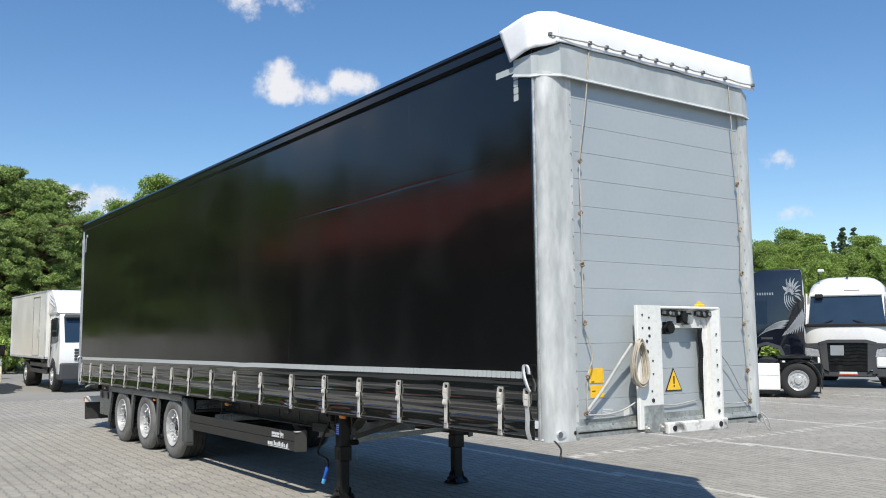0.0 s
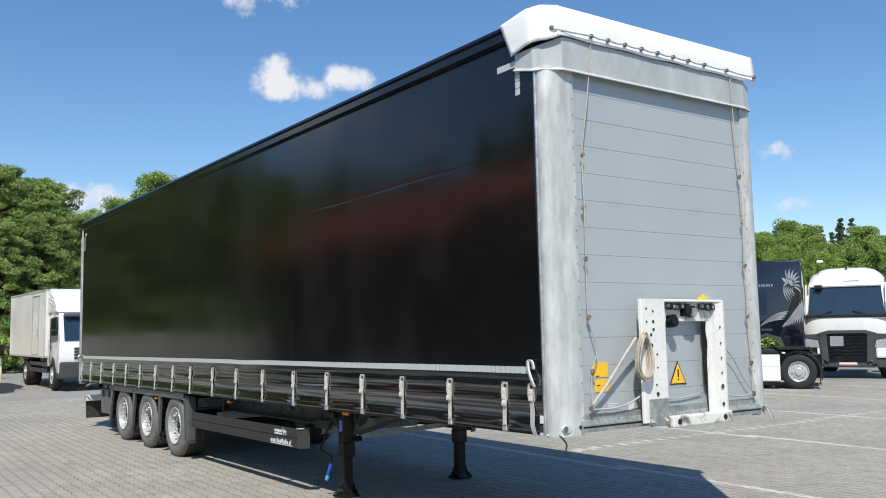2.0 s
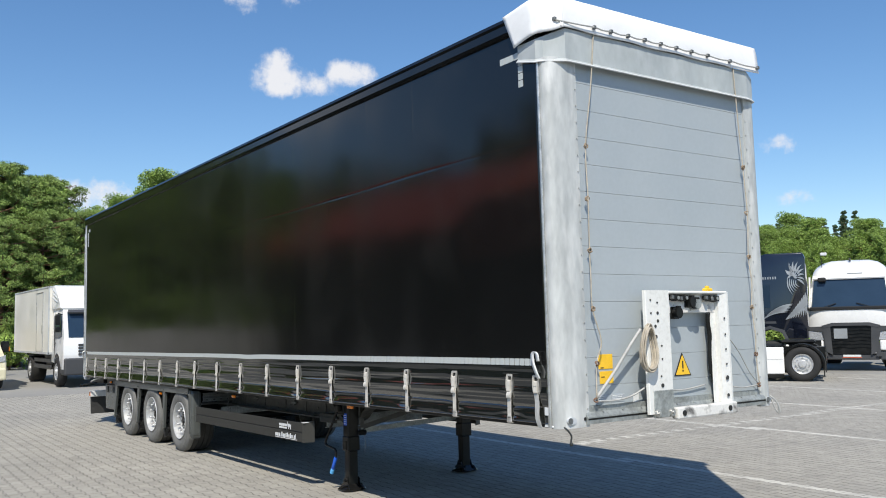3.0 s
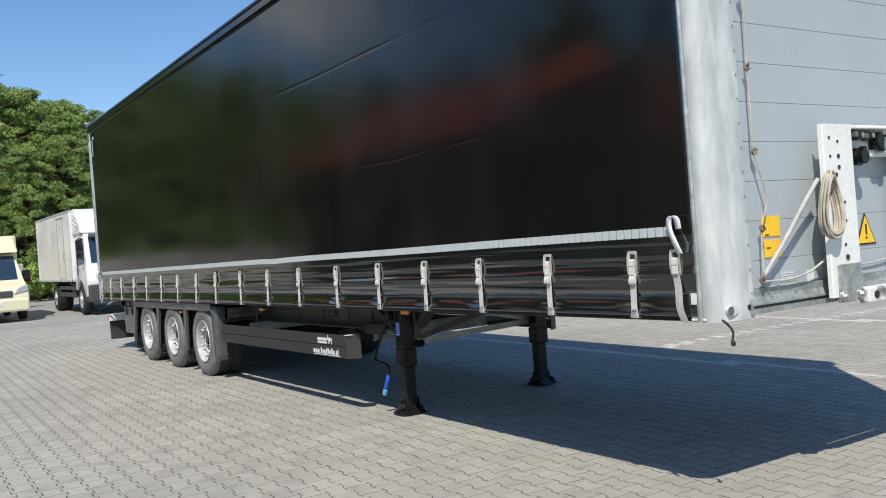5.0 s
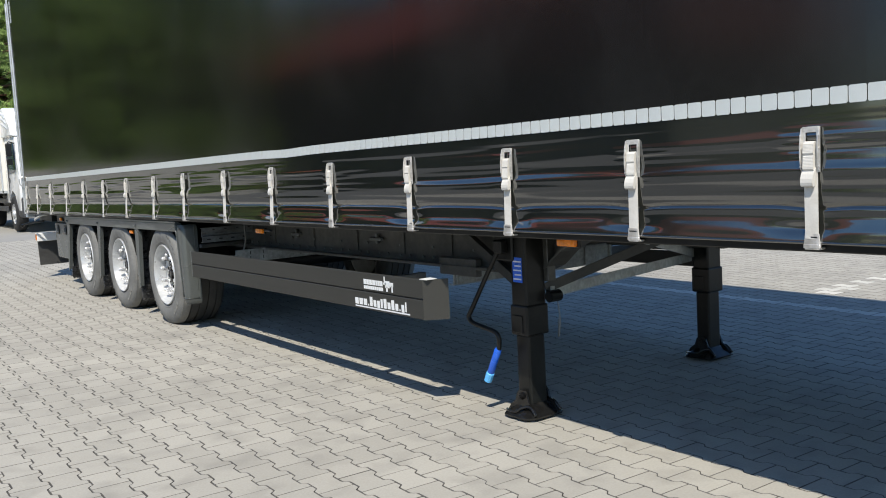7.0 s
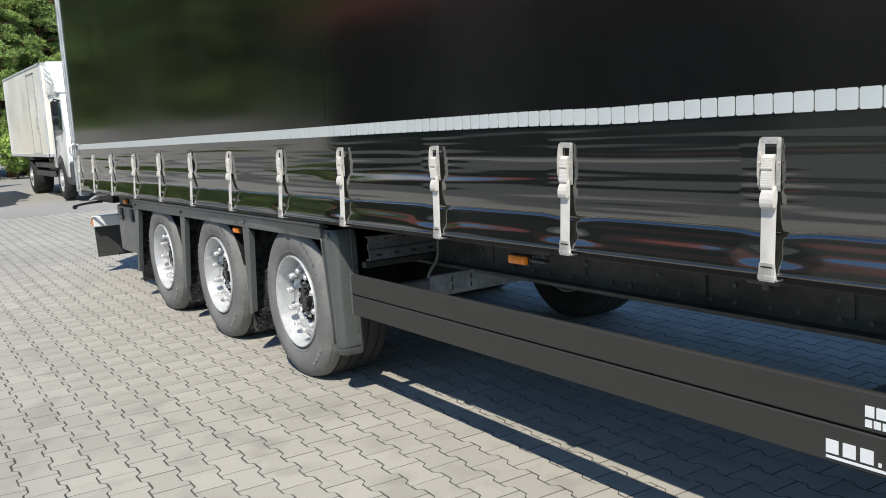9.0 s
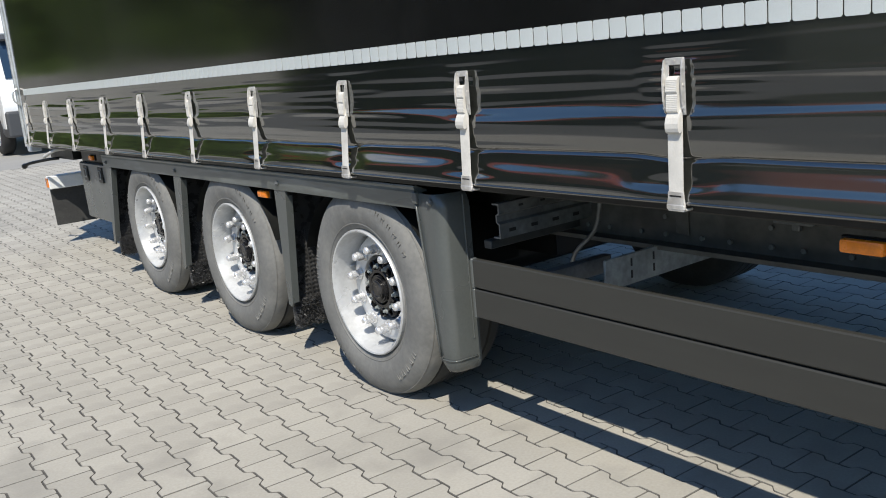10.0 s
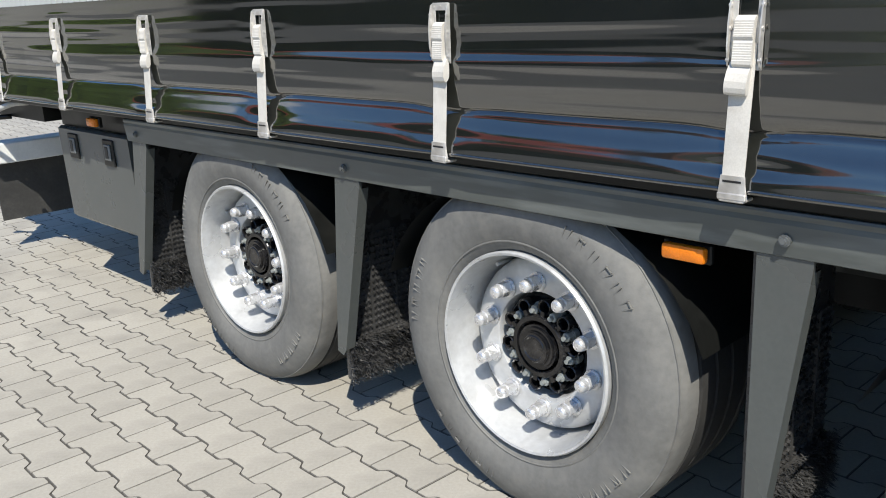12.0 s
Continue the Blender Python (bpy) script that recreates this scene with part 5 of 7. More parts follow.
    bars += [(4.44, 4.485, 0.685, 0.722), (4.405, 4.445, 0.692, 0.716), (4.46, 4.475, 0.664, 0.69), (4.41, 4.422, 0.664, 0.70), (4.475, 4.50, 0.70, 0.712), (4.486, 4.494, 0.712, 0.745)]
    for y0, y1, z0, z1 in bars:
        part("print_bar", boxed(0.0325, 0.0345, y0, y1, z0, z1), PAPER, g)
    # landing gear
    for x, y in ((0.44, 3.78), (2.06, 3.93)):
        leg = new("landing_leg")
        leg.parent = trailer
        leg["label"] = "black steel landing leg with a sand foot"
        zg = 0.0093 * y
        part("outer_tube", boxed(x - 0.066, x + 0.066, y - 0.058, y + 0.058, 0.60, 0.99, 0.012, 2), BLACK_STEEL, leg)
        bm = boxed(x - 0.073, x + 0.073, y - 0.064, y + 0.064, 0.455, 0.61, 0.010, 2)
        box(bm, x - 0.066, x - 0.08, y - 0.03, y + 0.045, 0.47, 0.56, 0.004)
        part("collar", bm, BLACK_STEEL, leg)
        part("inner_tube", boxed(x - 0.056, x + 0.056, y - 0.048, y + 0.048, 0.05 + zg, 0.46, 0.012, 2), BLACK_STEEL, leg)
        part("mounting_plate", boxed(x + 0.06, x + 0.115, y - 0.085, y + 0.085, 0.72, 0.99, 0.004), CHASSIS, leg)
        # pivoting foot: shallow pan, two bent cheeks with a rolled edge, pin
        bm = B()
        pan = [(x + 0.130 * math.cos(t) * (1.12 - 0.12 * math.cos(4 * t)), y + 0.110 * math.sin(t) * (1.12 - 0.12 * math.cos(4 * t))) for t in [2 * math.pi * k / 20 for k in range(20)]]
        rows = []
        for sc, z in ((1.0, 0.012), (1.0, 0.02), (0.90, 0.034), (0.66, 0.05), (0.50, 0.075)):
            rows.append([bm.verts.new((x + (p - x) * sc, y + (q - y) * sc, z + zg)) for p, q in pan])
        bm.faces.new(rows[0])
        for r0, r1 in zip(rows, rows[1:]):
            for i in range(20):
                bm.faces.new((r0[i], r0[(i + 1) % 20], r1[(i + 1) % 20], r1[i]))
        bm.faces.new(rows[-1])
        foot = part("foot", bm, GLOSS_STEEL, leg, "black pivoting sand foot", smooth=2)
        for sx in (-1, 1):
            bm = B()
            cheek = [(y - 0.098, 0.018), (y - 0.105, 0.032), (y - 0.085, 0.060), (y - 0.05, 0.085), (y - 0.035, 0.125), (y - 0.02, 0.142), (y + 0.02, 0.142), (y + 0.035, 0.125), (y + 0.05, 0.085), (y + 0.085, 0.060), (y + 0.105, 0.032), (y + 0.098, 0.018)]
            prism(bm, [(p, q + zg) for p, q in cheek], "x", x + sx * 0.066, x + sx * 0.076)
            part("cheek", bm, GLOSS_STEEL, foot)
            edge = smooth_path([(x + sx * 0.085, y - 0.11, 0.03 + zg), (x + sx * 0.083, y - 0.07, 0.068 + zg), (x + sx * 0.105, y - 0.03, 0.062 + zg), (x + sx * 0.118, y + 0.0, 0.040 + zg), (x + sx * 0.112, y + 0.06, 0.034 + zg), (x + sx * 0.09, y + 0.10, 0.03 + zg)], 4)
            part("rolled_edge", rod(B(), edge, 0.008, 8), GLOSS_STEEL, foot, smooth=True)
        bm = disc_x(B(), x - 0.092, x + 0.092, 0.018, y, 0.112 + zg, 14, 0.003)
        disc_x(bm, x - 0.098, x + 0.098, 0.009, y, 0.112 + zg, 10)
        part("pivot_pin", bm, GLOSS_STEEL, foot, smooth=2)
        if x < 1:
            part("blue_label", boxed(x - 0.0685, x - 0.0662, y - 0.035, y + 0.035, 0.725, 0.85, 0.0005), BLUE, leg, "blue label with white print bars")
            bm = B()
            for k in range(5):
                box(bm, x - 0.070, x - 0.0687, y - 0.03, y + 0.028 - 0.01 * (k % 2), 0.738 + 0.022 * k, 0.745 + 0.022 * k)
            part("print_bar", bm, PAPER, leg)
    # flat braces between and behind the legs
    part("cross_brace", beam(B(), (0.52, 3.70, 0.665), (2.0, 4.0, 0.675), 0.008, 0.055), ZINC_GREY, trailer, "dull zinc cross brace between the landing legs")
    bm = beam(B(), (0.50, 3.72, 0.685), (1.25, 3.50, 0.905), 0.008, 0.05)
    beam(bm, (0.50, 3.738, 0.685), (1.25, 3.52, 0.905), 0.03, 0.008)
    part("diagonal_brace", bm, DARK_STEEL, trailer)
    part("diagonal_brace", beam(B(), (2.0, 3.98, 0.70), (0.90, 3.46, 0.915), 0.008, 0.05), ZINC_GREY, trailer)
    part("diagonal_brace", beam(B(), (0.47, 3.85, 0.685), (0.50, 4.34, 0.93), 0.035, 0.05), DARK_STEEL, trailer)
    part("diagonal_brace", beam(B(), (2.03, 4.0, 0.685), (2.0, 4.5, 0.93), 0.035, 0.05), DARK_STEEL, trailer)
    part("brace_bolt", disc_x(B(), 0.49, 0.57, 0.03, 3.69, 0.645, 12, 0.005), BLACK_STEEL, trailer)
    part("chain", rod(B(), smooth_path([(0.56, 3.70, 0.63), (0.565, 3.69, 0.52), (0.56, 3.70, 0.43), (0.575, 3.71, 0.52)], 5), 0.003, 5), ZINC_DARK, trailer)
    part("gear_box", boxed(0.36, 0.40, 3.80, 3.94, 0.83, 0.99, 0.008), BLACK_STEEL, trailer)
    bm = boxed(0.585, 1.915, 4.60, 4.612, 0.62, 0.755, 0.003)
    box(bm, 0.585, 1.915, 4.60, 4.65, 0.62, 0.626)
    for x in (0.60, 0.84, 1.66, 1.89):
        box(bm, x, x + 0.02, 4.585, 4.60, 0.63, 0.74, 0.002)
    part("hanging_carrier", bm, ZINC_GREY, trailer, "dull zinc carrier plate hung below the beams")
    part("bracket_plate", boxed(0.50, 0.545, 4.28, 4.62, 0.70, 0.80, 0.004), CHASSIS, trailer)
    # crank with blue grip
    crank = new("crank_handle")
    crank.parent = trailer
    crank["label"] = "black bent crank with a blue grip"
    pts = smooth_path([(0.33, 3.86, 0.90), (0.315, 3.95, 0.76), (0.30, 4.07, 0.575), (0.30, 4.10, 0.53), (0.30, 4.07, 0.50), (0.30, 3.97, 0.485), (0.30, 3.885, 0.47), (0.30, 3.86, 0.44), (0.30, 3.865, 0.385)], 5)
    part("rod", rod(B(), pts, 0.0125, 8), BLACK_STEEL, crank, smooth=True)
    d = Vector((0, 0.10, -0.185))
    p = Vector((0.30, 3.868, 0.39))
    part("grip", rod(B(), [p, p + d * 0.04, p + d * 0.72, p + d * 0.75], [0.014, 0.019, 0.019, 0.015], 10), BLUE, crank, smooth=2)
    part("grip_end", rod(B(), [p + d * 0.72, p + d * 0.74, p + d * 0.98, p + d], [0.018, 0.022, 0.021, 0.014], 10), LIGHT_BLUE, crank, "light blue end of the grip", smooth=2)
    part("knuckle", boxed(0.31, 0.36, 3.83, 3.89, 0.87, 0.94, 0.008), BLACK_STEEL, crank)
    # tank, cable and carriers seen under the floor
    bm = boxed(0.24, 2.26, 6.99, 7.0, 0.655, 0.757, 0.003)
    box(bm, 0.24, 2.26, 6.99, 7.06, 0.655, 0.661)
    part("carrier", bm, ZINC_GREY, trailer, "zinc cross carrier with slots")
    for x in (0.36, 0.47, 0.8):
        for z in (0.675, 0.715):
            part("slot", boxed(x, x + 0.006, 6.987, 6.9895, z, z + 0.026), INK, trailer)
    bm = prism(B(), [(7.37, 0.935), (7.335, 0.935), (7.335, 0.900), (7.348, 0.893), (7.348, 0.872), (7.335, 0.865), (7.335, 0.815), (7.37, 0.815), (7.37, 0.820), (7.341, 0.820), (7.341, 0.862), (7.354, 0.870), (7.354, 0.895), (7.341, 0.903), (7.341, 0.930), (7.37, 0.930)], "x", 0.11, 0.72)
    carrier = part("fender_carrier", bm, ZINC_DARK, trailer, "slotted zinc channel across the chassis")
    for x in frange(0.15, 0.66, 0.102):
        part("slot", boxed(x, x + 0.030, 7.3335, 7.3348, 0.834, 0.846), INK, carrier)
        part("slot", boxed(x + 0.05, x + 0.070, 7.3335, 7.3348, 0.914, 0.922), INK, carrier)
    part("lower_carrier", boxed(0.12, 0.62, 7.40, 7.44, 0.770, 0.800, 0.003), DARK_STEEL, trailer)
    part("hose", rod(B(), smooth_path([(0.40, 7.15, 1.0), (0.40, 7.15, 0.90), (0.42, 7.2, 0.80), (0.44, 7.32, 0.70), (0.45, 7.36, 0.60)], 5), 0.008, 8), ZINC_DARK, trailer, "thin grey hose", smooth=True)
    part("suspension_box", boxed(0.62, 1.88, 7.6, 11.2, 0.62, 0.90), BLACK_STEEL, trailer)
    # lamps
    marker(3.075, 0.983, 0.105, 0.036, x=0.03)
    marker(6.05, 0.953, 0.10, 0.032, x=0.022)
    part("lamp_bracket", boxed(0.035, 0.06, 5.90, 5.985, 0.950, 0.962, 0.003), DARK_STEEL, trailer)
    marker(9.002, 0.868, 0.098, 0.034, x=0.040)
    marker(11.85, 0.945, 0.085, 0.036, x=0.05)
    # side box behind the wheels
    tb = new("storage_box")
    tb.parent = trailer
    tb["label"] = "black storage box with two recessed latches"
    bm = prism(B(), [(0.11, 0.895), (0.095, 0.885), (0.105, 0.47), (0.12, 0.455), (0.60, 0.455), (0.60, 0.895)], "y", 11.61, 12.33)
    part("body", bm, PLASTIC, tb)
    part("lid_shadow", boxed(0.13, 0.55, 11.58, 12.36, 0.895, 0.99), BLACK_STEEL, tb)
    for y in (11.80, 12.17):
        part("latch", boxed(0.088, 0.098, y - 0.05, y + 0.05, 0.755, 0.87, 0.004), BLACK_STEEL, tb)
        bm = boxed(0.082, 0.09, y - 0.03, y + 0.03, 0.78, 0.85, 0.003)
        part("latch_plate", bm, ZINC_DARK, tb)
        part("latch_tongue", boxed(0.080, 0.083, y - 0.014, y + 0.014, 0.79, 0.84, 0.001), INK, tb)
    # rear end: bumper, mud flap, stub of light holder
    bm = boxed(0.12, WIDTH - 0.12, 13.28, 13.42, 0.60, 0.73, 0.012)
    part("rear_bumper", bm, ALU, trailer, "bare metal rear underrun bumper")
    bm = prism(B(), [(0.06, 0.625), (0.58, 0.625), (0.56, 0.30), (0.07, 0.30)], "y", 13.27, 13.285)
    part("mud_flap", bm, TREAD, trailer, "black rubber mud flap")
    bm = boxed(0.045, 0.62, 13.20, 13.30, 0.625, 0.735, 0.006)
    part("lamp_carrier", bm, PAPER, trailer, "white lamp carrier above the mud flap")
    part("reflector", boxed(0.038, 0.046, 13.215, 13.285, 0.64, 0.72, 0.003), AMBER, trailer, "small amber reflector")
    part("lamp_stalk", rod(B(), smooth_path([(0.10, 12.95, 0.90), (0.02, 13.02, 0.895), (-0.08, 13.2, 0.87), (-0.11, 13.28, 0.845)], 4), [0.013] * 10 + [0.016, 0.024, 0.024], 8), BLACK_STEEL, trailer, "rubber stalk of an outline lamp", smooth=True)
    part("lamp_stalk", rod(B(), smooth_path([(0.08, 12.62, 0.99), (0.02, 12.68, 0.985), (-0.02, 12.85, 0.94), (-0.022, 12.9, 0.925)], 4), 0.014, 8), CABLE, trailer, "grey hose end below the side rail", smooth=True)
    bm = boxed(0.10, 0.75, 12.5, 13.2, 0.90, 0.99)
    part("rear_frame", bm, BLACK_STEEL, trailer)


build_curtain()
build_straps()
build_roof()
build_front()
build_wheels()
build_fenders()
build_chassis()

# ---------------------------------------------------------------- vehicles
def tyre_and_rim(parent, x, y, r, width, outward, name="wheel", z=None):
    """A plain road wheel whose outer face points along outward (-1 or 1) on x."""
    w = new(name)
    w.parent = parent
    w.matrix_basis = pose(x, y, r if z is None else z, 0, 0, 0 if outward < 0 else 180)
    prof = [(0.03, r * 0.58), (0.0, r * 0.66), (0.0, r * 0.82), (0.02, r * 0.95), (0.05, r), (width - 0.05, r), (width, r * 0.85), (width - 0.03, r * 0.58)]
    part("tyre", lathe(B(), prof, 32), DARK_RUBBER, w, smooth=True)
    bm = lathe(B(), [(0.03, r * 0.585), (0.01, r * 0.57), (0.02, r * 0.53), (0.06, r * 0.48), (0.055, r * 0.40), (0.02, r * 0.34), (0.02, r * 0.24), (0.0, r * 0.22), (-0.03, r * 0.18), (-0.035, 0.001)], 28)
    for k in range(8):
        a = 2 * math.pi * k / 8
        disc_x(bm, 0.0, 0.03, 0.018, r * 0.37 * math.cos(a), r * 0.37 * math.sin(a), 6)
    part("rim", bm, RIM, w, smooth=2)
    part("inner_disc", disc_x(B(), width * 0.6, width * 0.6 + 0.02, r * 0.6, n=20), BLACK_STEEL, w)
    return w


def tapered_cab(profile, half, top_half, z_split, bevel=0.05):
    """A cab: side outline in (y, z) pulled out to both sides and narrowed towards the roof."""
    bm = prism(B(), profile, "x", -half, half)
    for v in bm.verts:
        if v.co.z > z_split:
            k = (v.co.z - z_split) / max(0.01, max(p[1] for p in profile) - z_split)
            v.co.x *= 1 - (1 - top_half / half) * k
    bmesh.ops.bevel(bm, geom=[e for e in bm.edges], offset=bevel, segments=3, affect="EDGES", profile=0.5)
    return bm


def mirror_arm(parent, x, y, z, s, material=BLACK_STEEL):
    m = new("mirror")
    m.parent = parent
    part("shell", boxed(min(x + s * 0.08, x + s * 0.22), max(x + s * 0.08, x + s * 0.22), y - 0.05, y + 0.05, z - 0.28, z + 0.06, 0.03, 2), material, m)
    part("wide_shell", boxed(min(x + s * 0.08, x + s * 0.22), max(x + s * 0.08, x + s * 0.22), y - 0.045, y + 0.045, z - 0.50, z - 0.33, 0.025, 2), material, m)
    part("arm", rod(B(), [(x, y + 0.08, z + 0.06), (x + s * 0.14, y, z + 0.10), (x + s * 0.18, y, z + 0.02)], 0.018, 6), material, m)


def build_box_truck():
    t = root("box_truck", pose(3.3, 25.15, 0), "white box lorry with cream box body parked before pine trees", "lorry")
    cab = [(0.02, 0.55), (-0.02, 1.0), (0.0, 1.35), (0.10, 1.55), (0.36, 2.42), (0.52, 2.52), (1.80, 2.55), (1.80, 0.75), (1.35, 0.75), (1.25, 1.0), (0.95, 1.12), (0.62, 1.0), (0.5, 0.72), (0.35, 0.55)]
    part("cab", tapered_cab(cab, 1.19, 1.13, 1.45, 0.03), TRUCK_WHITE, t, "white cab", smooth=2)
    part("roof_deflector", tapered_cab([(0.40, 2.50), (0.62, 2.72), (1.30, 3.22), (1.60, 3.31), (1.845, 3.31), (1.845, 2.50)], 1.20, 1.17, 2.6, 0.05), TRUCK_WHITE, t, "white roof deflector", smooth=2)
    bm = B()
    for k in range(3):
        y0, z0 = 0.95 + 0.12 * k, 2.72 + 0.15 * k
        prism(bm, [(y0, z0), (1.70, z0 + 0.16), (1.70, z0 + 0.19), (y0 + 0.03, z0 + 0.03)], "x", -1.212, -1.185)
    part("deflector_ribs", bm, ALU, t)
    part("windscreen", prism(B(), [(0.10, 1.58), (0.35, 2.40), (0.34, 2.41), (0.085, 1.58)], "x", -1.02, 1.02), GLASS, t, "dark windscreen")
    part("visor", prism(B(), [(0.16, 2.38), (0.36, 2.47), (0.36, 2.43), (0.18, 2.34)], "x", -1.0, 1.0), GREY_PLASTIC, t)
    for s in (-1, 1):
        x = s * 1.172
        part("side_window", prism(B(), [(0.32, 1.62), (0.50, 2.32), (1.30, 2.34), (1.30, 1.55), (0.7, 1.55)], "x", x - 0.012, x + 0.012), GLASS, t)
        part("door_seam", boxed(x - s * 0.0 - 0.03, x + 0.03, 1.335, 1.345, 0.8, 2.3), GREY_PLASTIC, t)
        part("door_handle", boxed(min(x + s * 0.02, x + s * 0.045), max(x + s * 0.02, x + s * 0.045), 1.12, 1.28, 1.38, 1.42, 0.006), GREY_PLASTIC, t)
        part("step", boxed(s * 1.1 - 0.08, s * 1.1 + 0.08, 0.42, 1.45, 0.42, 0.72, 0.03), GREY_PLASTIC, t)
        mirror_arm(t, s * 1.16, 0.30, 2.25, s)
        part("headlamp", boxed(s * 0.92 - 0.17, s * 0.92 + 0.17, -0.06, 0.05, 0.66, 0.86, 0.03), LAMP_GLASS, t)
        tyre_and_rim(t, s * 1.22, 0.92, 0.47, 0.28, s)
        tyre_and_rim(t, s * 1.22, 5.2, 0.47, 0.5, s)
        part("rear_mudguard", boxed(s * 1.0 - 0.2, s * 1.0 + 0.2, 4.65, 5.75, 0.92, 0.97, 0.01), GREY_PLASTIC, t)
        part("side_guard", boxed(s * 1.18 - 0.02, s * 1.18 + 0.02, 1.8, 4.5, 0.52, 0.66, 0.01), GREY_PLASTIC, t)
        part("side_guard", boxed(s * 1.18 - 0.02, s * 1.18 + 0.02, 1.8, 4.5, 0.74, 0.88, 0.01), GREY_PLASTIC, t)
    part("bumper", boxed(-1.18, 1.18, -0.10, 0.4, 0.38, 0.92, 0.05, 2), GREY_PLASTIC, t, "grey bumper")
    bm = B()
    for k in range(4):
        box(bm, -0.75, 0.75, -0.05, 0.02, 1.0 + 0.10 * k, 1.07 + 0.10 * k, 0.01)
    part("grille", bm, GREY_PLASTIC, t, "dark slatted grille")
    body = new("box_body")
    body.parent = t
    body["label"] = "cream box body with a side door"
    part("shell", boxed(-1.27, 1.27, 1.86, 8.0, 1.05, 3.28, 0.03), BOX_WHITE, body)
    bm = B()
    for x in (-1.28, 1.25):
        for y in (1.85, 7.97):
            box(bm, x, x + 0.03, y, y + 0.05, 1.03, 3.29)
    box(bm, -1.285, 1.285, 1.85, 8.02, 1.02, 1.09)
    box(bm, -1.285, 1.285, 1.85, 8.02, 3.25, 3.295)
    part("edge_trim", bm, ALU, body)
    part("side_door", boxed(-1.285, -1.265, 2.75, 3.75, 1.12, 3.10, 0.005), BOX_WHITE, body)
    bm = B()
    for y in (2.72, 3.76):
        box(bm, -1.295, -1.27, y, y + 0.03, 1.1, 3.12)
    box(bm, -1.295, -1.27, 2.72, 3.79, 3.10, 3.13)
    box(bm, -1.30, -1.27, 2.85, 2.90, 1.7, 2.0)
    part("door_frame", bm, STEEL, body)
    part("chassis", boxed(-0.5, 0.5, 0.4, 7.9, 0.62, 1.04), BLACK_STEEL, t)
    part("tank", boxed(-1.05, -0.5, 2.2, 3.3, 0.5, 1.0, 0.06, 2), BLACK_STEEL, t)


def build_van():
    t = root("delivery_van", pose(-0.42, 25.75, 0), "cream delivery van with a roof box parked on asphalt", "van")
    prof = [(-0.02, 0.32), (-0.06, 0.7), (0.02, 0.98), (0.75, 1.2), (1.42, 1.98), (1.6, 2.05), (2.3, 2.06), (2.3, 0.32)]
    part("cab", tapered_cab(prof, 1.0, 0.84, 1.0, 0.06), VAN_CREAM, t, "cream van front", smooth=2)
    part("roof_box", tapered_cab([(1.15, 2.06), (1.75, 2.56), (2.35, 2.6), (2.35, 2.06)], 0.94, 0.90, 2.06, 0.05), VAN_CREAM, t, smooth=2)
    part("cargo_box", boxed(-1.05, 1.05, 2.32, 5.6, 0.55, 2.62, 0.04, 2), VAN_CREAM, t)
    part("windscreen", prism(B(), [(0.78, 1.235), (1.40, 1.955), (1.385, 1.965), (0.765, 1.245)], "x", -0.82, 0.82), GLASS, t, "dark windscreen")
    part("grille", boxed(-0.55, 0.55, -0.075, 0.0, 0.72, 0.92, 0.03, 2), GREY_PLASTIC, t, "black upper grille")
    part("lower_grille", boxed(-0.5, 0.5, -0.07, 0.0, 0.36, 0.5, 0.02), GREY_PLASTIC, t)
    part("bumper", boxed(-0.99, 0.99, -0.11, 0.3, 0.30, 0.68, 0.06, 2), VAN_CREAM, t)
    part("plate", boxed(-0.26, 0.26, -0.122, -0.108, 0.50, 0.61, 0.003), PAPER, t, "blank white number plate")
    for s in (-1, 1):
        part("headlamp", prism(B(), [(s * 0.58, 0.80), (s * 0.95, 0.90), (s * 0.97, 1.08), (s * 0.72, 0.98)], "y", -0.045, 0.20), LAMP_GLASS, t)
        part("mirror", boxed(min(s * 0.98, s * 1.22), max(s * 0.98, s * 1.22), 0.95, 1.1, 1.15, 1.50, 0.03, 2), BLACK_STEEL, t)
        part("indicator", boxed(min(s * 1.2, s * 1.235), max(s * 1.2, s * 1.235), 0.96, 1.02, 1.18, 1.32, 0.005), AMBER, t)
        tyre_and_rim(t, s * 1.0, 0.85, 0.34, 0.22, s)
        tyre_and_rim(t, s * 1.0, 4.4, 0.34, 0.22, s)
        part("wiper", beam(B(), (s * 0.1, 0.76, 1.24), (s * 0.6, 0.95, 1.46), 0.02, 0.015), INK, t)
    part("underbody", boxed(-0.8, 0.8, 0.3, 5.4, 0.3, 0.56), BLACK_STEEL, t)


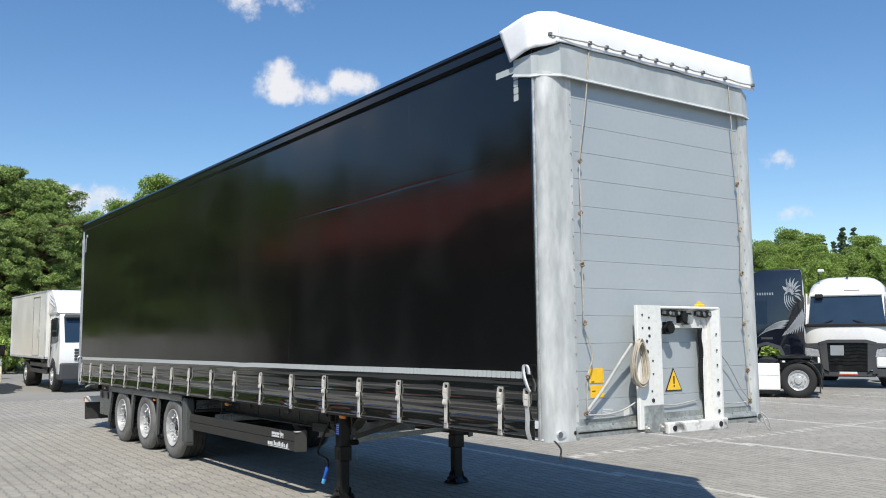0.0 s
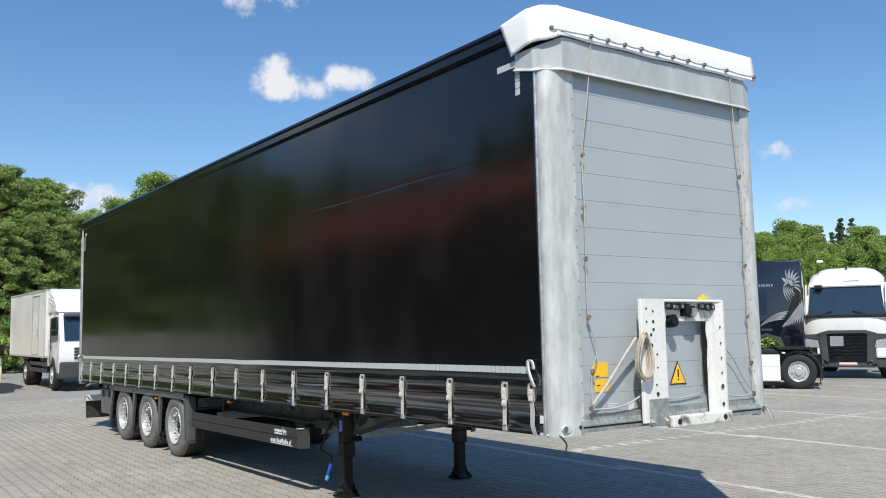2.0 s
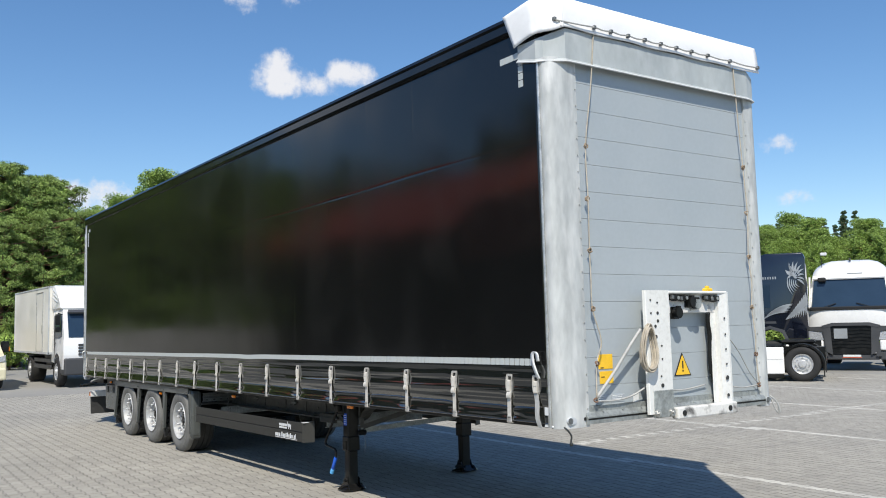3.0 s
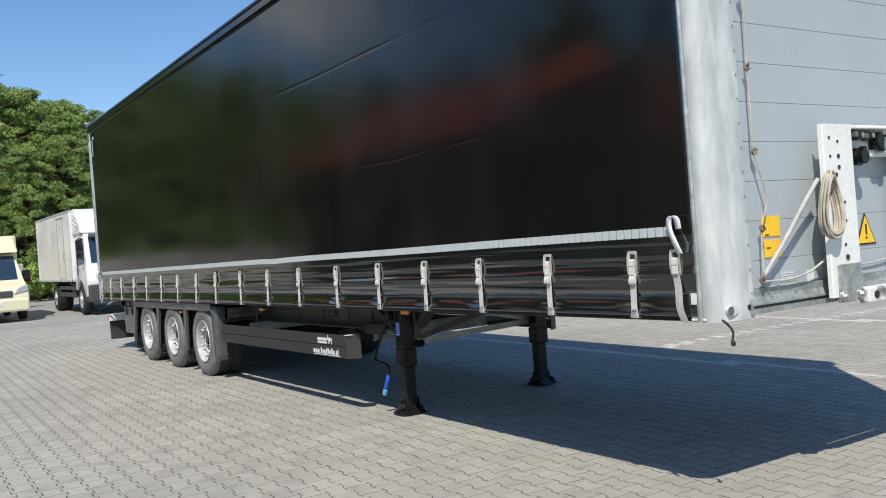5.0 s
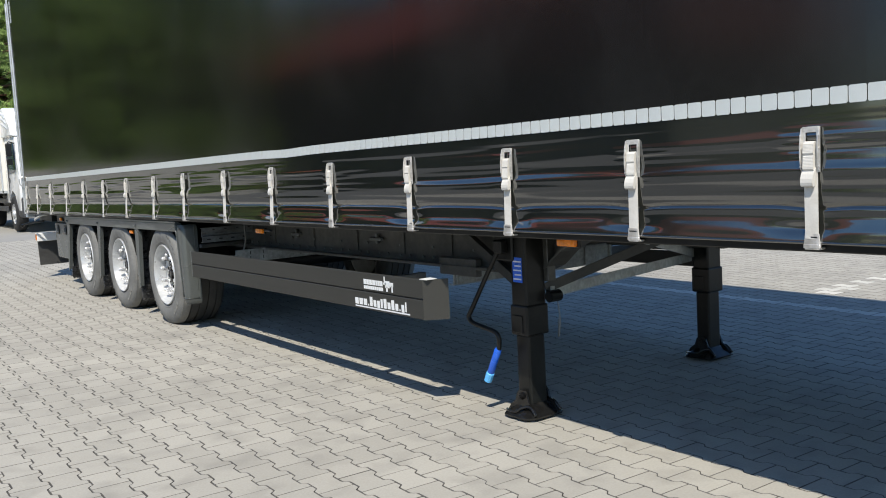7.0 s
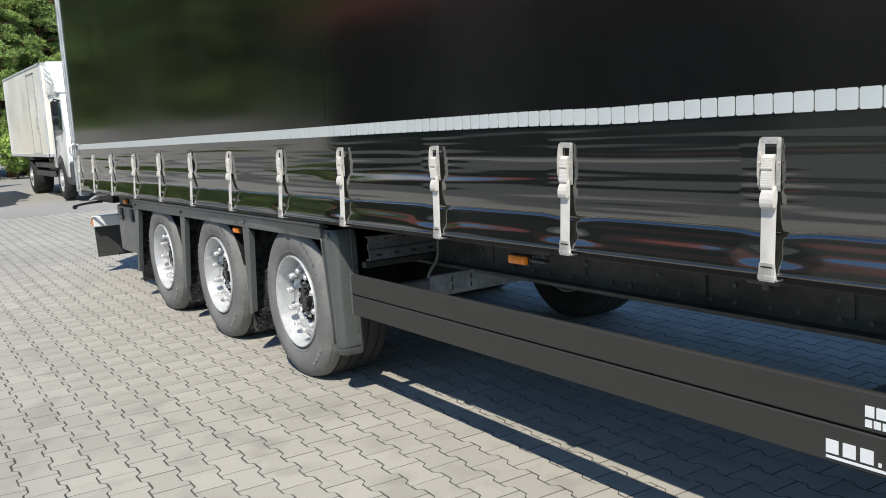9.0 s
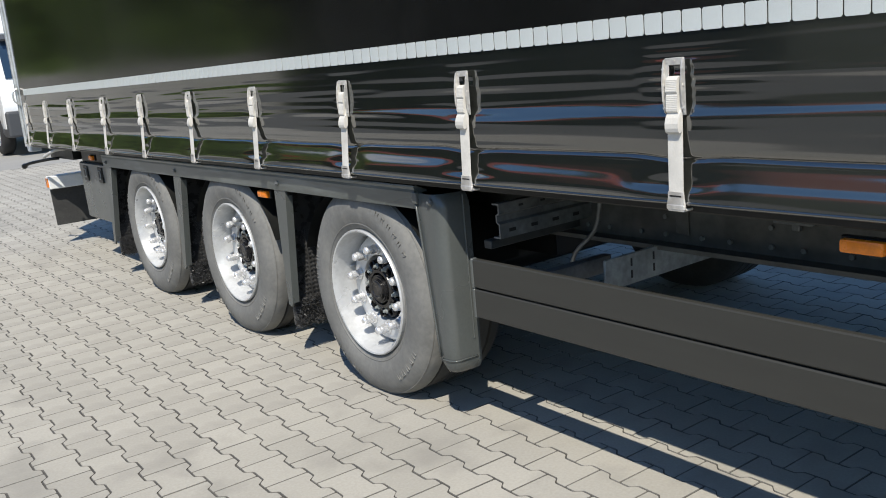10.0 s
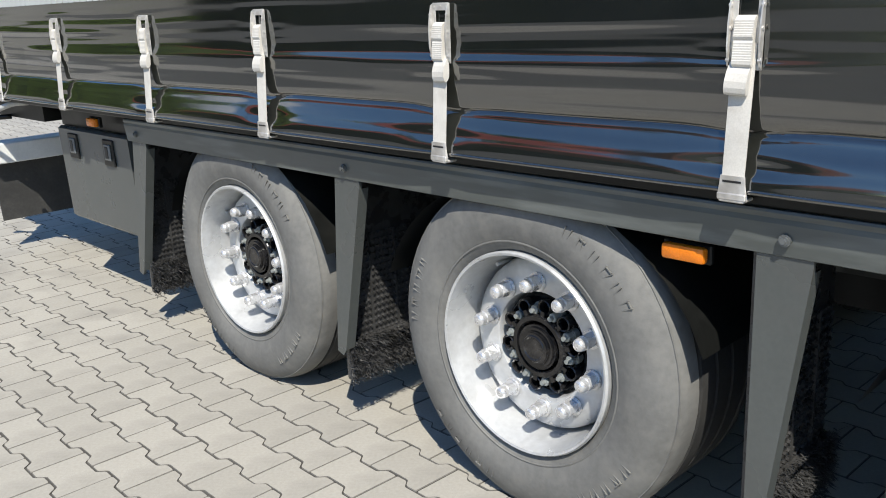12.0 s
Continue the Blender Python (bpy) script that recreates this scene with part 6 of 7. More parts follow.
def build_white_tractor():
    """Faces the yard along its own -y."""
    t = root("white_tractor_unit", pose(22.9, 11.0, 0, 0, 0, -64), "white tractor unit with a black grille facing the yard", "lorry")
    prof = [(0.05, 0.95), (-0.06, 1.25), (-0.02, 1.95), (0.10, 2.05), (0.34, 3.02), (0.50, 3.26), (0.74, 3.46), (1.05, 3.58), (1.4, 3.62), (2.25, 3.64), (2.25, 1.0)]
    bm = B()
    rings = []
    for q in [-1, -0.96, -0.88, -0.74, -0.5, 0, 0.5, 0.74, 0.88, 0.96, 1]:
        ring = []
        for y, z in prof:
            wide = 1.24 - 0.11 * max(0.0, min(1.0, (z - 2.0) / 1.1))
            sink = 0.36 * max(0.0, (z - 2.85) / 0.77) * abs(q) ** 5
            round_off = 0.16 * abs(q) ** 6 if y < 1.0 else 0.0
            ring.append(bm.verts.new((q * wide, y + round_off, z - sink)))
        rings.append(ring)
    for a, c in zip(rings, rings[1:]):
        for k in range(len(prof)):
            bm.faces.new((a[k], a[(k + 1) % len(prof)], c[(k + 1) % len(prof)], c[k]))
    bm.faces.new(rings[0])
    bm.faces.new(rings[-1])
    part("cab", bm, TRUCK_WHITE, t, "white sleeper cab", smooth=2)
    glass = prism(B(), [(0.075, 2.02), (0.325, 2.99), (0.30, 3.0), (0.045, 2.03)], "x", -1.14, 1.14)
    for v in glass.verts:
        v.co.x *= 1 - 0.08 * (v.co.z - 2.0)
    part("windscreen", glass, GLASS, t, "dark blue windscreen")
    part("screen_base", boxed(-1.20, 1.20, -0.055, 0.08, 1.94, 2.05, 0.02), INK, t)
    part("camera_housing", boxed(-0.92, -0.68, 0.10, 0.34, 2.88, 3.02, 0.03, 2), INK, t)
    part("sun_visor", prism(B(), [(0.22, 2.98), (0.36, 3.08), (0.36, 3.02), (0.24, 2.94)], "x", -1.08, 1.08), TRUCK_WHITE, t)
    part("name_bar", boxed(-0.05, 0.42, 0.395, 0.41, 3.115, 3.145), SILVER, t)
    for s in (-1, 1):
        part("screen_post", prism(B(), [(0.0, 1.95), (0.30, 3.05), (0.6, 3.05), (0.3, 1.95)], "x", s * 1.19 - 0.02, s * 1.19 + 0.02), TRUCK_WHITE, t)
        part("side_window", prism(B(), [(0.42, 2.05), (0.62, 2.85), (1.25, 2.85), (1.25, 2.0)], "x", s * 1.18 - 0.04, s * 1.18 + 0.04), GLASS, t)
        mirror_arm(t, s * 1.22, 0.12, 2.75, s)
        lamp = [(s * 0.80, 0.98), (s * 1.22, 1.0), (s * 1.22, 1.28), (s * 0.86, 1.22)]
        part("headlamp", prism(B(), lamp, "y", -0.11, 0.1), LAMP_GLASS, t, "clear headlamp")
        part("lamp_surround", prism(B(), [(s * 0.70, 0.45), (s * 0.80, 1.42), (s * 1.26, 1.40), (s * 1.26, 1.30), (s * 0.86, 1.24), (s * 0.80, 0.96), (s * 0.86, 0.45)], "y", -0.13, 0.02), GREY_PLASTIC, t)
        part("corner_bumper", boxed(min(s * 0.82, s * 1.26), max(s * 0.82, s * 1.26), -0.16, 0.35, 0.64, 0.97, 0.05, 2), TRUCK_WHITE, t)
        part("lower_bumper", boxed(min(s * 0.80, s * 1.25), max(s * 0.80, s * 1.25), -0.10, 0.35, 0.34, 0.62, 0.04, 2), GREY_PLASTIC, t)
        tyre_and_rim(t, s * 1.2, 0.95, 0.5, 0.32, s)
        tyre_and_rim(t, s * 1.22, 4.4, 0.5, 0.55, s)
        part("wheel_arch", prism(B(), [(0.3, 0.95), (0.45, 1.15), (0.95, 1.22), (1.45, 1.15), (1.6, 0.95), (1.5, 0.95), (0.95, 1.1), (0.4, 0.95)], "x", s * 1.1 - 0.16, s * 1.1 + 0.16), GREY_PLASTIC, t)
        part("wiper", beam(B(), (s * 0.75 - 0.1, -0.02, 2.02), (s * 0.30 - 0.1, 0.05, 2.16), 0.025, 0.02), INK, t)
    grille = [(-0.82, 1.42), (-0.55, 1.50), (0.55, 1.50), (0.82, 1.42), (0.72, 0.62), (0.6, 0.52), (-0.6, 0.52), (-0.72, 0.62)]
    part("grille", prism(B(), grille, "y", -0.10, 0.1), BLACK_STEEL, t, "dark trapezoid grille")
    for s in (-1, 1):
        part("grille_pillar", prism(B(), [(s * 0.60, 1.46), (s * 0.84, 1.43), (s * 0.74, 0.60), (s * 0.56, 0.50)], "y", -0.15, -0.02), GREY_PLASTIC, t)
    part("grille_brow", prism(B(), [(-0.86, 1.44), (-0.55, 1.53), (0.55, 1.53), (0.86, 1.44), (0.80, 1.36), (0.5, 1.43), (-0.5, 1.43), (-0.80, 1.36)], "y", -0.16, 0.0), GREY_PLASTIC, t)
    bm = B()
    for k in range(6):
        z = 0.72 + 0.11 * k
        prism(bm, [(-0.60, z), (-0.3, z + 0.03), (0, z), (0.3, z + 0.03), (0.60, z), (0.60, z + 0.045), (0.3, z + 0.075), (0, z + 0.045), (-0.3, z + 0.075), (-0.60, z + 0.045)], "y", -0.125, -0.10)
    part("grille_slats", bm, BLACK_STEEL, t, "wavy black grille slats")
    part("plate_cover", boxed(-0.50, -0.10, -0.155, -0.13, 1.02, 1.34, 0.004), SILVER, t, "grey plate fixed on the grille")
    part("bumper_sill", boxed(-0.80, 0.80, -0.08, 0.3, 0.34, 0.53, 0.03), GREY_PLASTIC, t)
    part("red_strip", boxed(-0.28, 0.28, -0.088, -0.078, 0.40, 0.43), RED_METAL, t)
    part("number_plate", boxed(-0.26, 0.26, -0.094, -0.08, 0.435, 0.50), PAPER, t, "blank number plate")
    part("aerial", rod(B(), [(-0.82, 0.75, 3.30), (-0.84, 0.75, 3.80)], 0.012, 6), INK, t)
    part("beacon", boxed(-0.86, -0.66, 0.72, 0.80, 3.78, 3.88, 0.02), PAPER, t)
    part("roof_lamp", boxed(0.0, 0.06, 0.85, 0.95, 3.55, 3.66, 0.01), GREY_PLASTIC, t)
    part("chassis", boxed(-0.45, 0.45, 0.8, 5.6, 0.5, 0.95), BLACK_STEEL, t)


def build_black_tractor():
    """Seen from its flank; the cab's front points along +y."""
    t = root("black_tractor_unit", pose(20.93, 14.01, 0, 0, 0, 210), "glossy black tractor unit with silver wing graphics on the cab", "lorry")
    prof = [(0.05, 0.9), (-0.05, 1.3), (0.05, 2.0), (0.35, 3.0), (0.8, 3.62), (1.2, 3.78), (2.32, 3.78), (2.38, 3.6), (2.38, 1.05), (1.72, 1.05), (1.6, 1.3), (1.25, 1.42), (0.85, 1.3), (0.72, 0.9)]
    part("cab", tapered_cab(prof, 1.24, 1.14, 2.4, 0.04), TRUCK_BLACK, t, "glossy black sleeper cab", smooth=2)
    x = 1.235
    def wing(poly, nm="wing_decal"):
        bm = prism(B(), poly, "x", x, x + 0.016)
        for v in bm.verts:
            if v.co.z > 2.4:
                v.co.x -= 0.10 * (v.co.z - 2.4) / 1.38 - 0.006
        part(nm, bm, SILVER, t, "plain silver decal shape")
    def leaf(y0, z0, y1, z1, w, bend=0.0):
        """A pointed, bowed feather from root to tip."""
        dy, dz = y1 - y0, z1 - z0
        ln = math.hypot(dy, dz)
        ny, nz_ = -dz / ln, dy / ln
        up, down = [], []
        for k in range(7):
            f = k / 6
            off, half = bend * math.sin(math.pi * f), w * math.sin(math.pi * f ** 0.7) * 0.5
            up.append((y0 + dy * f + ny * (off + half), z0 + dz * f + nz_ * (off + half)))
            down.append((y0 + dy * f + ny * (off - half), z0 + dz * f + nz_ * (off - half)))
        wing(up + down[1:-1][::-1])
    # crest in two rows, beak and neck
    for k in range(8):
        a = radians(112 - 21 * k)
        ca, sa_ = math.cos(a), math.sin(a)
        leaf(2.05 + 0.10 * ca, 3.02 + 0.14 * sa_, min(2.345, 2.05 + 0.36 * ca), 3.02 + 0.50 * sa_, 0.060, 0.03)
        if k < 6:
            leaf(1.98 + 0.05 * ca, 2.98 + 0.05 * sa_, 1.98 + 0.19 * ca, 2.98 + 0.27 * sa_, 0.045, -0.02)
    leaf(2.00, 3.08, 1.79, 3.24, 0.11, 0.02)
    leaf(1.99, 3.14, 1.90, 3.42, 0.07, -0.02)
    leaf(1.94, 3.10, 1.83, 2.96, 0.06, 0.02)
    for k in range(5):
        leaf(1.86 + 0.06 * k, 3.00 - 0.02 * k, 1.99 + 0.055 * k, 2.44 + 0.06 * k, 0.036, -0.07)
    # wing hanging in a fan, tail swept forward
    for k in range(9):
        leaf(2.345 - 0.055 * k, 2.52 - 0.085 * k, 2.33 - 0.075 * k, 1.76 - 0.012 * k, 0.085, 0.02)
    for k in range(6):
        leaf(1.98 - 0.03 * k, 2.16 - 0.05 * k, 1.22 - 0.05 * k, 1.86 - 0.05 * k, 0.06, -0.05 - 0.012 * k)
    y = 1.52
    for k in range(7):
        bm = boxed(x - 0.062, x - 0.048, y - 0.052, y - 0.012, 2.96, 3.04)
        part("name_bar", bm, SILVER, t)
        y -= 0.075
    part("side_window", prism(B(), [(0.5, 2.1), (0.66, 2.75), (1.30, 2.78), (1.30, 2.05)], "x", x - 0.02, x + 0.012), GLASS, t)
    mirror_arm(t, 1.22, 0.55, 2.5, 1)
    for s in (-1, 1):
        tyre_and_rim(t, s * 1.2, 1.25, 0.5, 0.32, s)
        part("wheel_arch", prism(B(), [(0.68, 1.0), (0.82, 1.34), (1.25, 1.48), (1.68, 1.34), (1.82, 1.0), (1.72, 1.0), (1.6, 1.26), (1.25, 1.38), (0.9, 1.26), (0.78, 1.0)], "x", s * 1.22 - 0.03, s * 1.22 + 0.03), GREY_PLASTIC, t)
    part("chassis", boxed(-0.45, 0.45, 0.8, 2.7, 0.5, 0.98), BLACK_STEEL, t)
    part("small_plate", boxed(x, x + 0.012, 1.1, 1.45, 1.55, 1.62), GREY_PLASTIC, t)


def build_white_chassis():
    t = root("tractor_unit", pose(16.44, 13.65, 0, 0, 0, 210), "tractor unit rear with white side fairings and black mudguards", "lorry")
    for s in (-1, 1):
        bm = boxed(min(s * 1.12, s * 1.27), max(s * 1.12, s * 1.27), 1.2, 3.82, 0.20, 0.93, 0.03, 2)
        part("side_fairing", bm, TRUCK_WHITE, t, "white side fairing")
        part("fairing_trim", boxed(min(s * 1.125, s * 1.275), max(s * 1.125, s * 1.275), 1.2, 3.80, 0.10, 0.195, 0.01), BLACK_STEEL, t)
        part("seam", boxed(min(s * 1.262, s * 1.274), max(s * 1.262, s * 1.274), 1.22, 3.8, 0.60, 0.606), SILVER, t)
        tyre_and_rim(t, s * 1.25, 4.28, 0.47, 0.55, s)
        n = 12
        outer = [(4.28 + 0.57 * math.cos(a), 0.47 + 0.55 * math.sin(a)) for a in [math.pi * (1.02 - 1.12 * k / n) for k in range(n + 1)]]
        inner = [(4.28 + 0.53 * math.cos(a), 0.47 + 0.51 * math.sin(a)) for a in [math.pi * (1.02 - 1.12 * k / n) for k in range(n + 1)]]
        part("mudguard", prism(B(), outer + inner[::-1], "x", min(s * 0.68, s * 1.25), max(s * 0.68, s * 1.25)), BLACK_STEEL, t, "black plastic mudguard")
        part("mud_flap", boxed(min(s * 0.70, s * 1.24), max(s * 0.70, s * 1.24), 4.80, 4.82, 0.14, 0.62), BLACK_STEEL, t)
    part("deck", boxed(-1.1, 1.1, 1.0, 3.75, 0.86, 0.97, 0.02), BLACK_STEEL, t)
    part("chassis", boxed(-0.45, 0.45, 0.5, 4.85, 0.5, 0.9), BLACK_STEEL, t)
    part("coupling_plate", boxed(-0.5, 0.5, 3.7, 4.6, 1.0, 1.1, 0.04), BLACK_STEEL, t)
    for k in range(3):
        part("bottle", rod(B(), [(0.75 + 0.1 * k, 1.5 + 0.3 * k, 0.97), (0.75 + 0.1 * k, 1.5 + 0.3 * k, 1.08)], 0.05, 10), RED_METAL if k == 1 else STEEL, t)
    for s in (-1, 1):
        tyre_and_rim(t, s * 1.25, 0.7, 0.47, 0.32, s)


build_box_truck()
build_van()
build_white_tractor()
build_black_tractor()
build_white_chassis()


# ---------------------------------------------------------------- trees
def leaf_mesh(name, clumps, material, length, width, rng, droop=0.0):
    """Many small leaves scattered over clumps given as centre, radius, flatness and count."""
    pts, nrm = [], []
    for c, r, flat, n in clumps:
        d = rng.normal(size=(n, 3))
        d /= np.linalg.norm(d, axis=1)[:, None]
        rad = r * rng.uniform(0.45, 1.08, n) ** 0.7
        p = d * rad[:, None]
        p[:, 2] *= flat
        pts.append(p + np.array(c))
        nrm.append(d)
    p, d = np.concatenate(pts), np.concatenate(nrm)
    n = len(p)
    a = d + rng.normal(scale=0.7, size=(n, 3))
    a[:, 2] -= droop
    a /= np.linalg.norm(a, axis=1)[:, None]
    b = np.cross(a, rng.normal(size=(n, 3)))
    b /= np.linalg.norm(b, axis=1)[:, None] + 1e-6
    ln = length * rng.uniform(0.6, 1.3, n)[:, None]
    wd = width * rng.uniform(0.6, 1.3, n)[:, None]
    quad = np.stack([p - a * ln * 0.5, p + b * wd * 0.5, p + a * ln * 0.5, p - b * wd * 0.5], axis=1).reshape(-1, 3)
    me = bpy.data.meshes.new(name)
    me.from_pydata(quad.tolist(), [], [(4 * k, 4 * k + 1, 4 * k + 2, 4 * k + 3) for k in range(n)])
    me.materials.append(material)
    return me


def make_tree(kind, height, seed, at, label):
    """kind: pine, spruce or broadleaf."""
    rng = np.random.default_rng(seed)
    t = root(kind + "_tree" if kind != "broadleaf" else "broadleaf_tree", pose(*at), label, "tree", group="trees round the yard")
    bm = B()
    lean = rng.normal(scale=0.02, size=2)
    base_r = height * (0.022 if kind != "spruce" else 0.016)
    top = height * (0.94 if kind != "broadleaf" else 0.75)
    trunk = [(lean[0] * z + 0.08 * math.sin(z * 0.6 + seed), lean[1] * z + 0.08 * math.cos(z * 0.5 + seed), z) for z in frange(-0.15, top, top / 9)]
    rod(bm, trunk, [base_r * (1 - 0.88 * k / (len(trunk) - 1)) for k in range(len(trunk))], 8)
    clumps, needles = [], []
    levels = {"pine": 17, "spruce": 30, "broadleaf": 10}[kind]
    low = {"pine": 0.22, "spruce": 0.06, "broadleaf": 0.16}[kind]
    for i in range(levels):
        f = i / (levels - 1)
        z = height * (low + (0.95 - low) * f)
        if kind == "pine":
            reach = height * (0.27 * (1 - f) ** 0.42 + 0.06) * rng.uniform(0.75, 1.15)
        elif kind == "spruce":
            reach = height * (0.20 * (1 - f) + 0.012) * rng.uniform(0.8, 1.2)
        else:
            reach = height * 0.34 * math.sin(math.pi * (0.2 + 0.72 * f)) * rng.uniform(0.8, 1.15)
        for k in range({"pine": 5, "spruce": 6, "broadleaf": 5}[kind]):
            a = 2 * math.pi * (k + rng.uniform(-0.35, 0.35)) / 5 + i * 1.1
            ln = reach * rng.uniform(0.55, 1.15)
            rise = {"pine": 0.18, "spruce": -0.22, "broadleaf": 0.45}[kind] * ln
            s = Vector((lean[0] * z, lean[1] * z, z - (0.3 * ln if kind == "broadleaf" else 0)))
            e = s + Vector((ln * math.cos(a), ln * math.sin(a), rise))
            mid = (s + e) / 2 + Vector((0, 0, -0.05 * ln))
            rod(bm, [s, mid, e], [base_r * 0.35 * (1 - 0.5 * f), base_r * 0.2, base_r * 0.06], 5, caps=False)
            steps = 3 if kind != "spruce" else 2
            for q in range(steps):
                g = 0.45 + 0.6 * (q + rng.uniform(0, 0.5)) / steps
                c = s.lerp(e, g) + Vector(rng.normal(scale=0.06 * ln + 0.05, size=3))
                tip = 0.3 + 0.95 * (1 - f) if kind == "spruce" else 1.0
                r = tip * {"pine": 0.42, "spruce": 0.24, "broadleaf": 0.55}[kind] * (height / 11) ** 0.7 * rng.uniform(0.7, 1.3)
                clumps.append((tuple(c), r, {"pine": 0.5, "spruce": 0.55, "broadleaf": 0.8}[kind], {"pine": 190, "spruce": 95, "broadleaf": 330}[kind]))
    part("trunk", bm, BARK, t, smooth=True)
    size = {"pine": (0.20, 0.045), "spruce": (0.14, 0.045), "broadleaf": (0.085, 0.055)}[kind]
    me = leaf_mesh("crown", clumps, {"pine": PINE, "spruce": PINE_BLUE, "broadleaf": LEAF}[kind], *size, rng)
    crown = new("crown", me)
    crown.parent = t
    return t


def copy_scaled(ob, x, y, turn, s, z=0.0):
    c = copy_thing(ob, pose(x, y, z, 0, 0, turn))
    c.scale = (s, s, s)
    return c


def build_trees():
    pa = make_tree("pine", 11.6, 11, (2.6, 48, 0), "tall green pine with reddish trunk behind the vans")
    pb = make_tree("pine", 10.4, 12, (6.3, 47.5, 0), "tall green pine with reddish trunk behind the vans")
    for x, y, s, src in [(3.9, 47.2, 1.06, pb), (5.6, 48.6, 0.93, pa), (1.3, 46.8, 1.04, pa), (4.4, 46.4, 0.86, pa), (6.6, 46.0, 0.62, pb), (3.4, 44.6, 0.66, pa), (0.4, 45.0, 0.6, pb), (-0.8, 47, 0.98, pb), (-4.2, 48.5, 1.0, pa), (4.6, 50.5, 1.0, pb), (8.0, 46.5, 0.74, pa), (0.8, 51, 0.95, pa), (-7.5, 50, 1.05, pb), (5.2, 45.2, 0.72, pa), (2.0, 44.8, 0.62, pb), (-2.4, 45.0, 0.66, pa)]:
        copy_scaled(src, x, y, random.uniform(0, 360), s)
    ba = make_tree("broadleaf", 7.2, 21, (44.5, 28.4, 0), "bright green broadleaf tree at the yard's edge")
    bb = make_tree("broadleaf", 6.6, 22, (46, 25.6, 0), "bright green broadleaf tree at the yard's edge")
    for x, y, s, src in [(45, 31, 1.12, bb), (45.5, 29.6, 1.06, ba), (43.5, 33.5, 1.0, ba), (46, 22.8, 1.02, ba), (44, 20.6, 0.98, bb), (46.5, 18.2, 1.05, ba), (45, 16.0, 1.0, bb), (44, 36, 1.0, bb), (47.5, 27.2, 1.0, ba), (47.8, 30.2, 1.04, bb), (48, 24.2, 1.05, ba), (48, 21.2, 1.05, bb), (47.5, 33.0, 1.04, ba), (48.5, 17.0, 1.1, bb), (50, 26.0, 1.02, bb), (50.5, 22.6, 0.98, ba), (50, 29.0, 1.02, ba), (50.5, 19.5, 1.0, bb), (51, 24.4, 1.0, ba), (50, 32.0, 1.05, bb), (47, 29.2, 1.12, bb), (49.2, 29.8, 1.2, ba), (48.4, 28.2, 1.12, ba), (49, 38.5, 1.1, ba), (43.8, 24.4, 0.9, bb), (43.6, 31.8, 0.92, ba), (41.8, 26.8, 0.66, bb), (42.2, 23.6, 0.62, ba), (42.2, 30.0, 0.66, ba), (41.8, 20.2, 0.62, bb), (42.2, 17.6, 0.6, ba),
                         (11.6, 60, 1.42, ba), (14.2, 61, 1.75, bb), (16.5, 62, 1.9, ba), (19.5, 63, 1.7, bb), (9.0, 58.5, 1.25, bb), (23, 64, 1.6, ba),
                         (-0.6, 39.5, 0.42, ba), (1.2, 41, 0.36, bb), (-3.2, 40.5, 0.46, bb), (3.4, 42.5, 0.34, ba)]:
        copy_scaled(src, x, y, random.uniform(0, 360), s)
    sa = make_tree("spruce", 9.4, 31, (57, 32.2, 0), "dark spruce standing above the broadleaf trees")
    for x, y, s in [(46.5, 33.6, 0.76), (45.6, 30.6, 0.74), (46.8, 24.0, 0.72), (45.4, 21.6, 0.74), (49.0, 26.6, 0.84), (48.6, 31.6, 0.85), (49.5, 21.6, 0.82), (57, 36.0, 1.0), (58, 34.0, 1.04), (56, 30.2, 0.98), (58, 29.0, 0.95), (57, 25.5, 0.92), (59, 31.0, 1.06), (60, 27.2, 0.98), (59, 23.5, 0.96), (61, 33.0, 1.1), (58, 38.5, 1.0), (57, 21.5, 0.88), (58, 18.5, 0.92), (6.0, 52, 0.9), (-2, 53, 1.1)]:
        copy_scaled(sa, x, y, random.uniform(0, 360), s)
    # trees behind the hall on the other side of the yard
    for x, y, s, src in [(-31, 2, 0.95, ba), (-32, 10, 1.0, bb), (-30, 14, 0.95, sa), (-35, 26, 1.2, sa), (-36, 34, 1.15, pb), (-38, 42, 2.1, sa), (-37, 48, 2.0, sa), (-40, 36, 2.0, sa), (-41, 45, 2.6, ba), (-41, 51, 2.6, bb), (-22, 58, 2.1, ba), (-25.5, 60, 2.15, bb), (-29, 59, 1.9, ba), (-33, 60, 1.6, bb), (-17, 47, 1.5, sa), (-14, 50, 0.95, pa), (-36, -8, 1.2, ba), (-34, -18, 1.3, bb), (-30, -30, 1.5, ba), (-15, -38, 1.5, bb), (2, -42, 1.5, ba), (18, -40, 1.5, bb), (32, -32, 1.5, ba), (-28, 6, 0.9, sa), (-18.5, 53, 0.95, sa), (-16, 55, 0.9, sa), (-11.5, 46.5, 0.9, sa), (-10, 54, 1.0, sa), (-8.6, 48.5, 1.75, ba), (-11.2, 49.0, 1.9, bb), (-13.6, 49.5, 1.85, ba), (-16.4, 49.5, 1.9, bb), (-18.6, 54.5, 1.8, ba), (-37, 54, 1.85, sa), (-40, 60, 2.0, sa), (-42, 67, 2.6, bb), (-40, 73, 2.1, sa), (-43, 80, 2.7, ba), (-40, 88, 2.2, sa), (-37, 66, 1.8, sa), (-35, 80, 2.4, bb)] + [(-4.5 - 1.7 * k, 50.5 - 0.25 * k + 1.2 * (k % 2), 1.30 + 0.12 * (k % 3), sa) for k in range(8)] + [(-6 - 2.0 * k, 54 - 0.2 * k, 1.5, sa) for k in range(6)]:
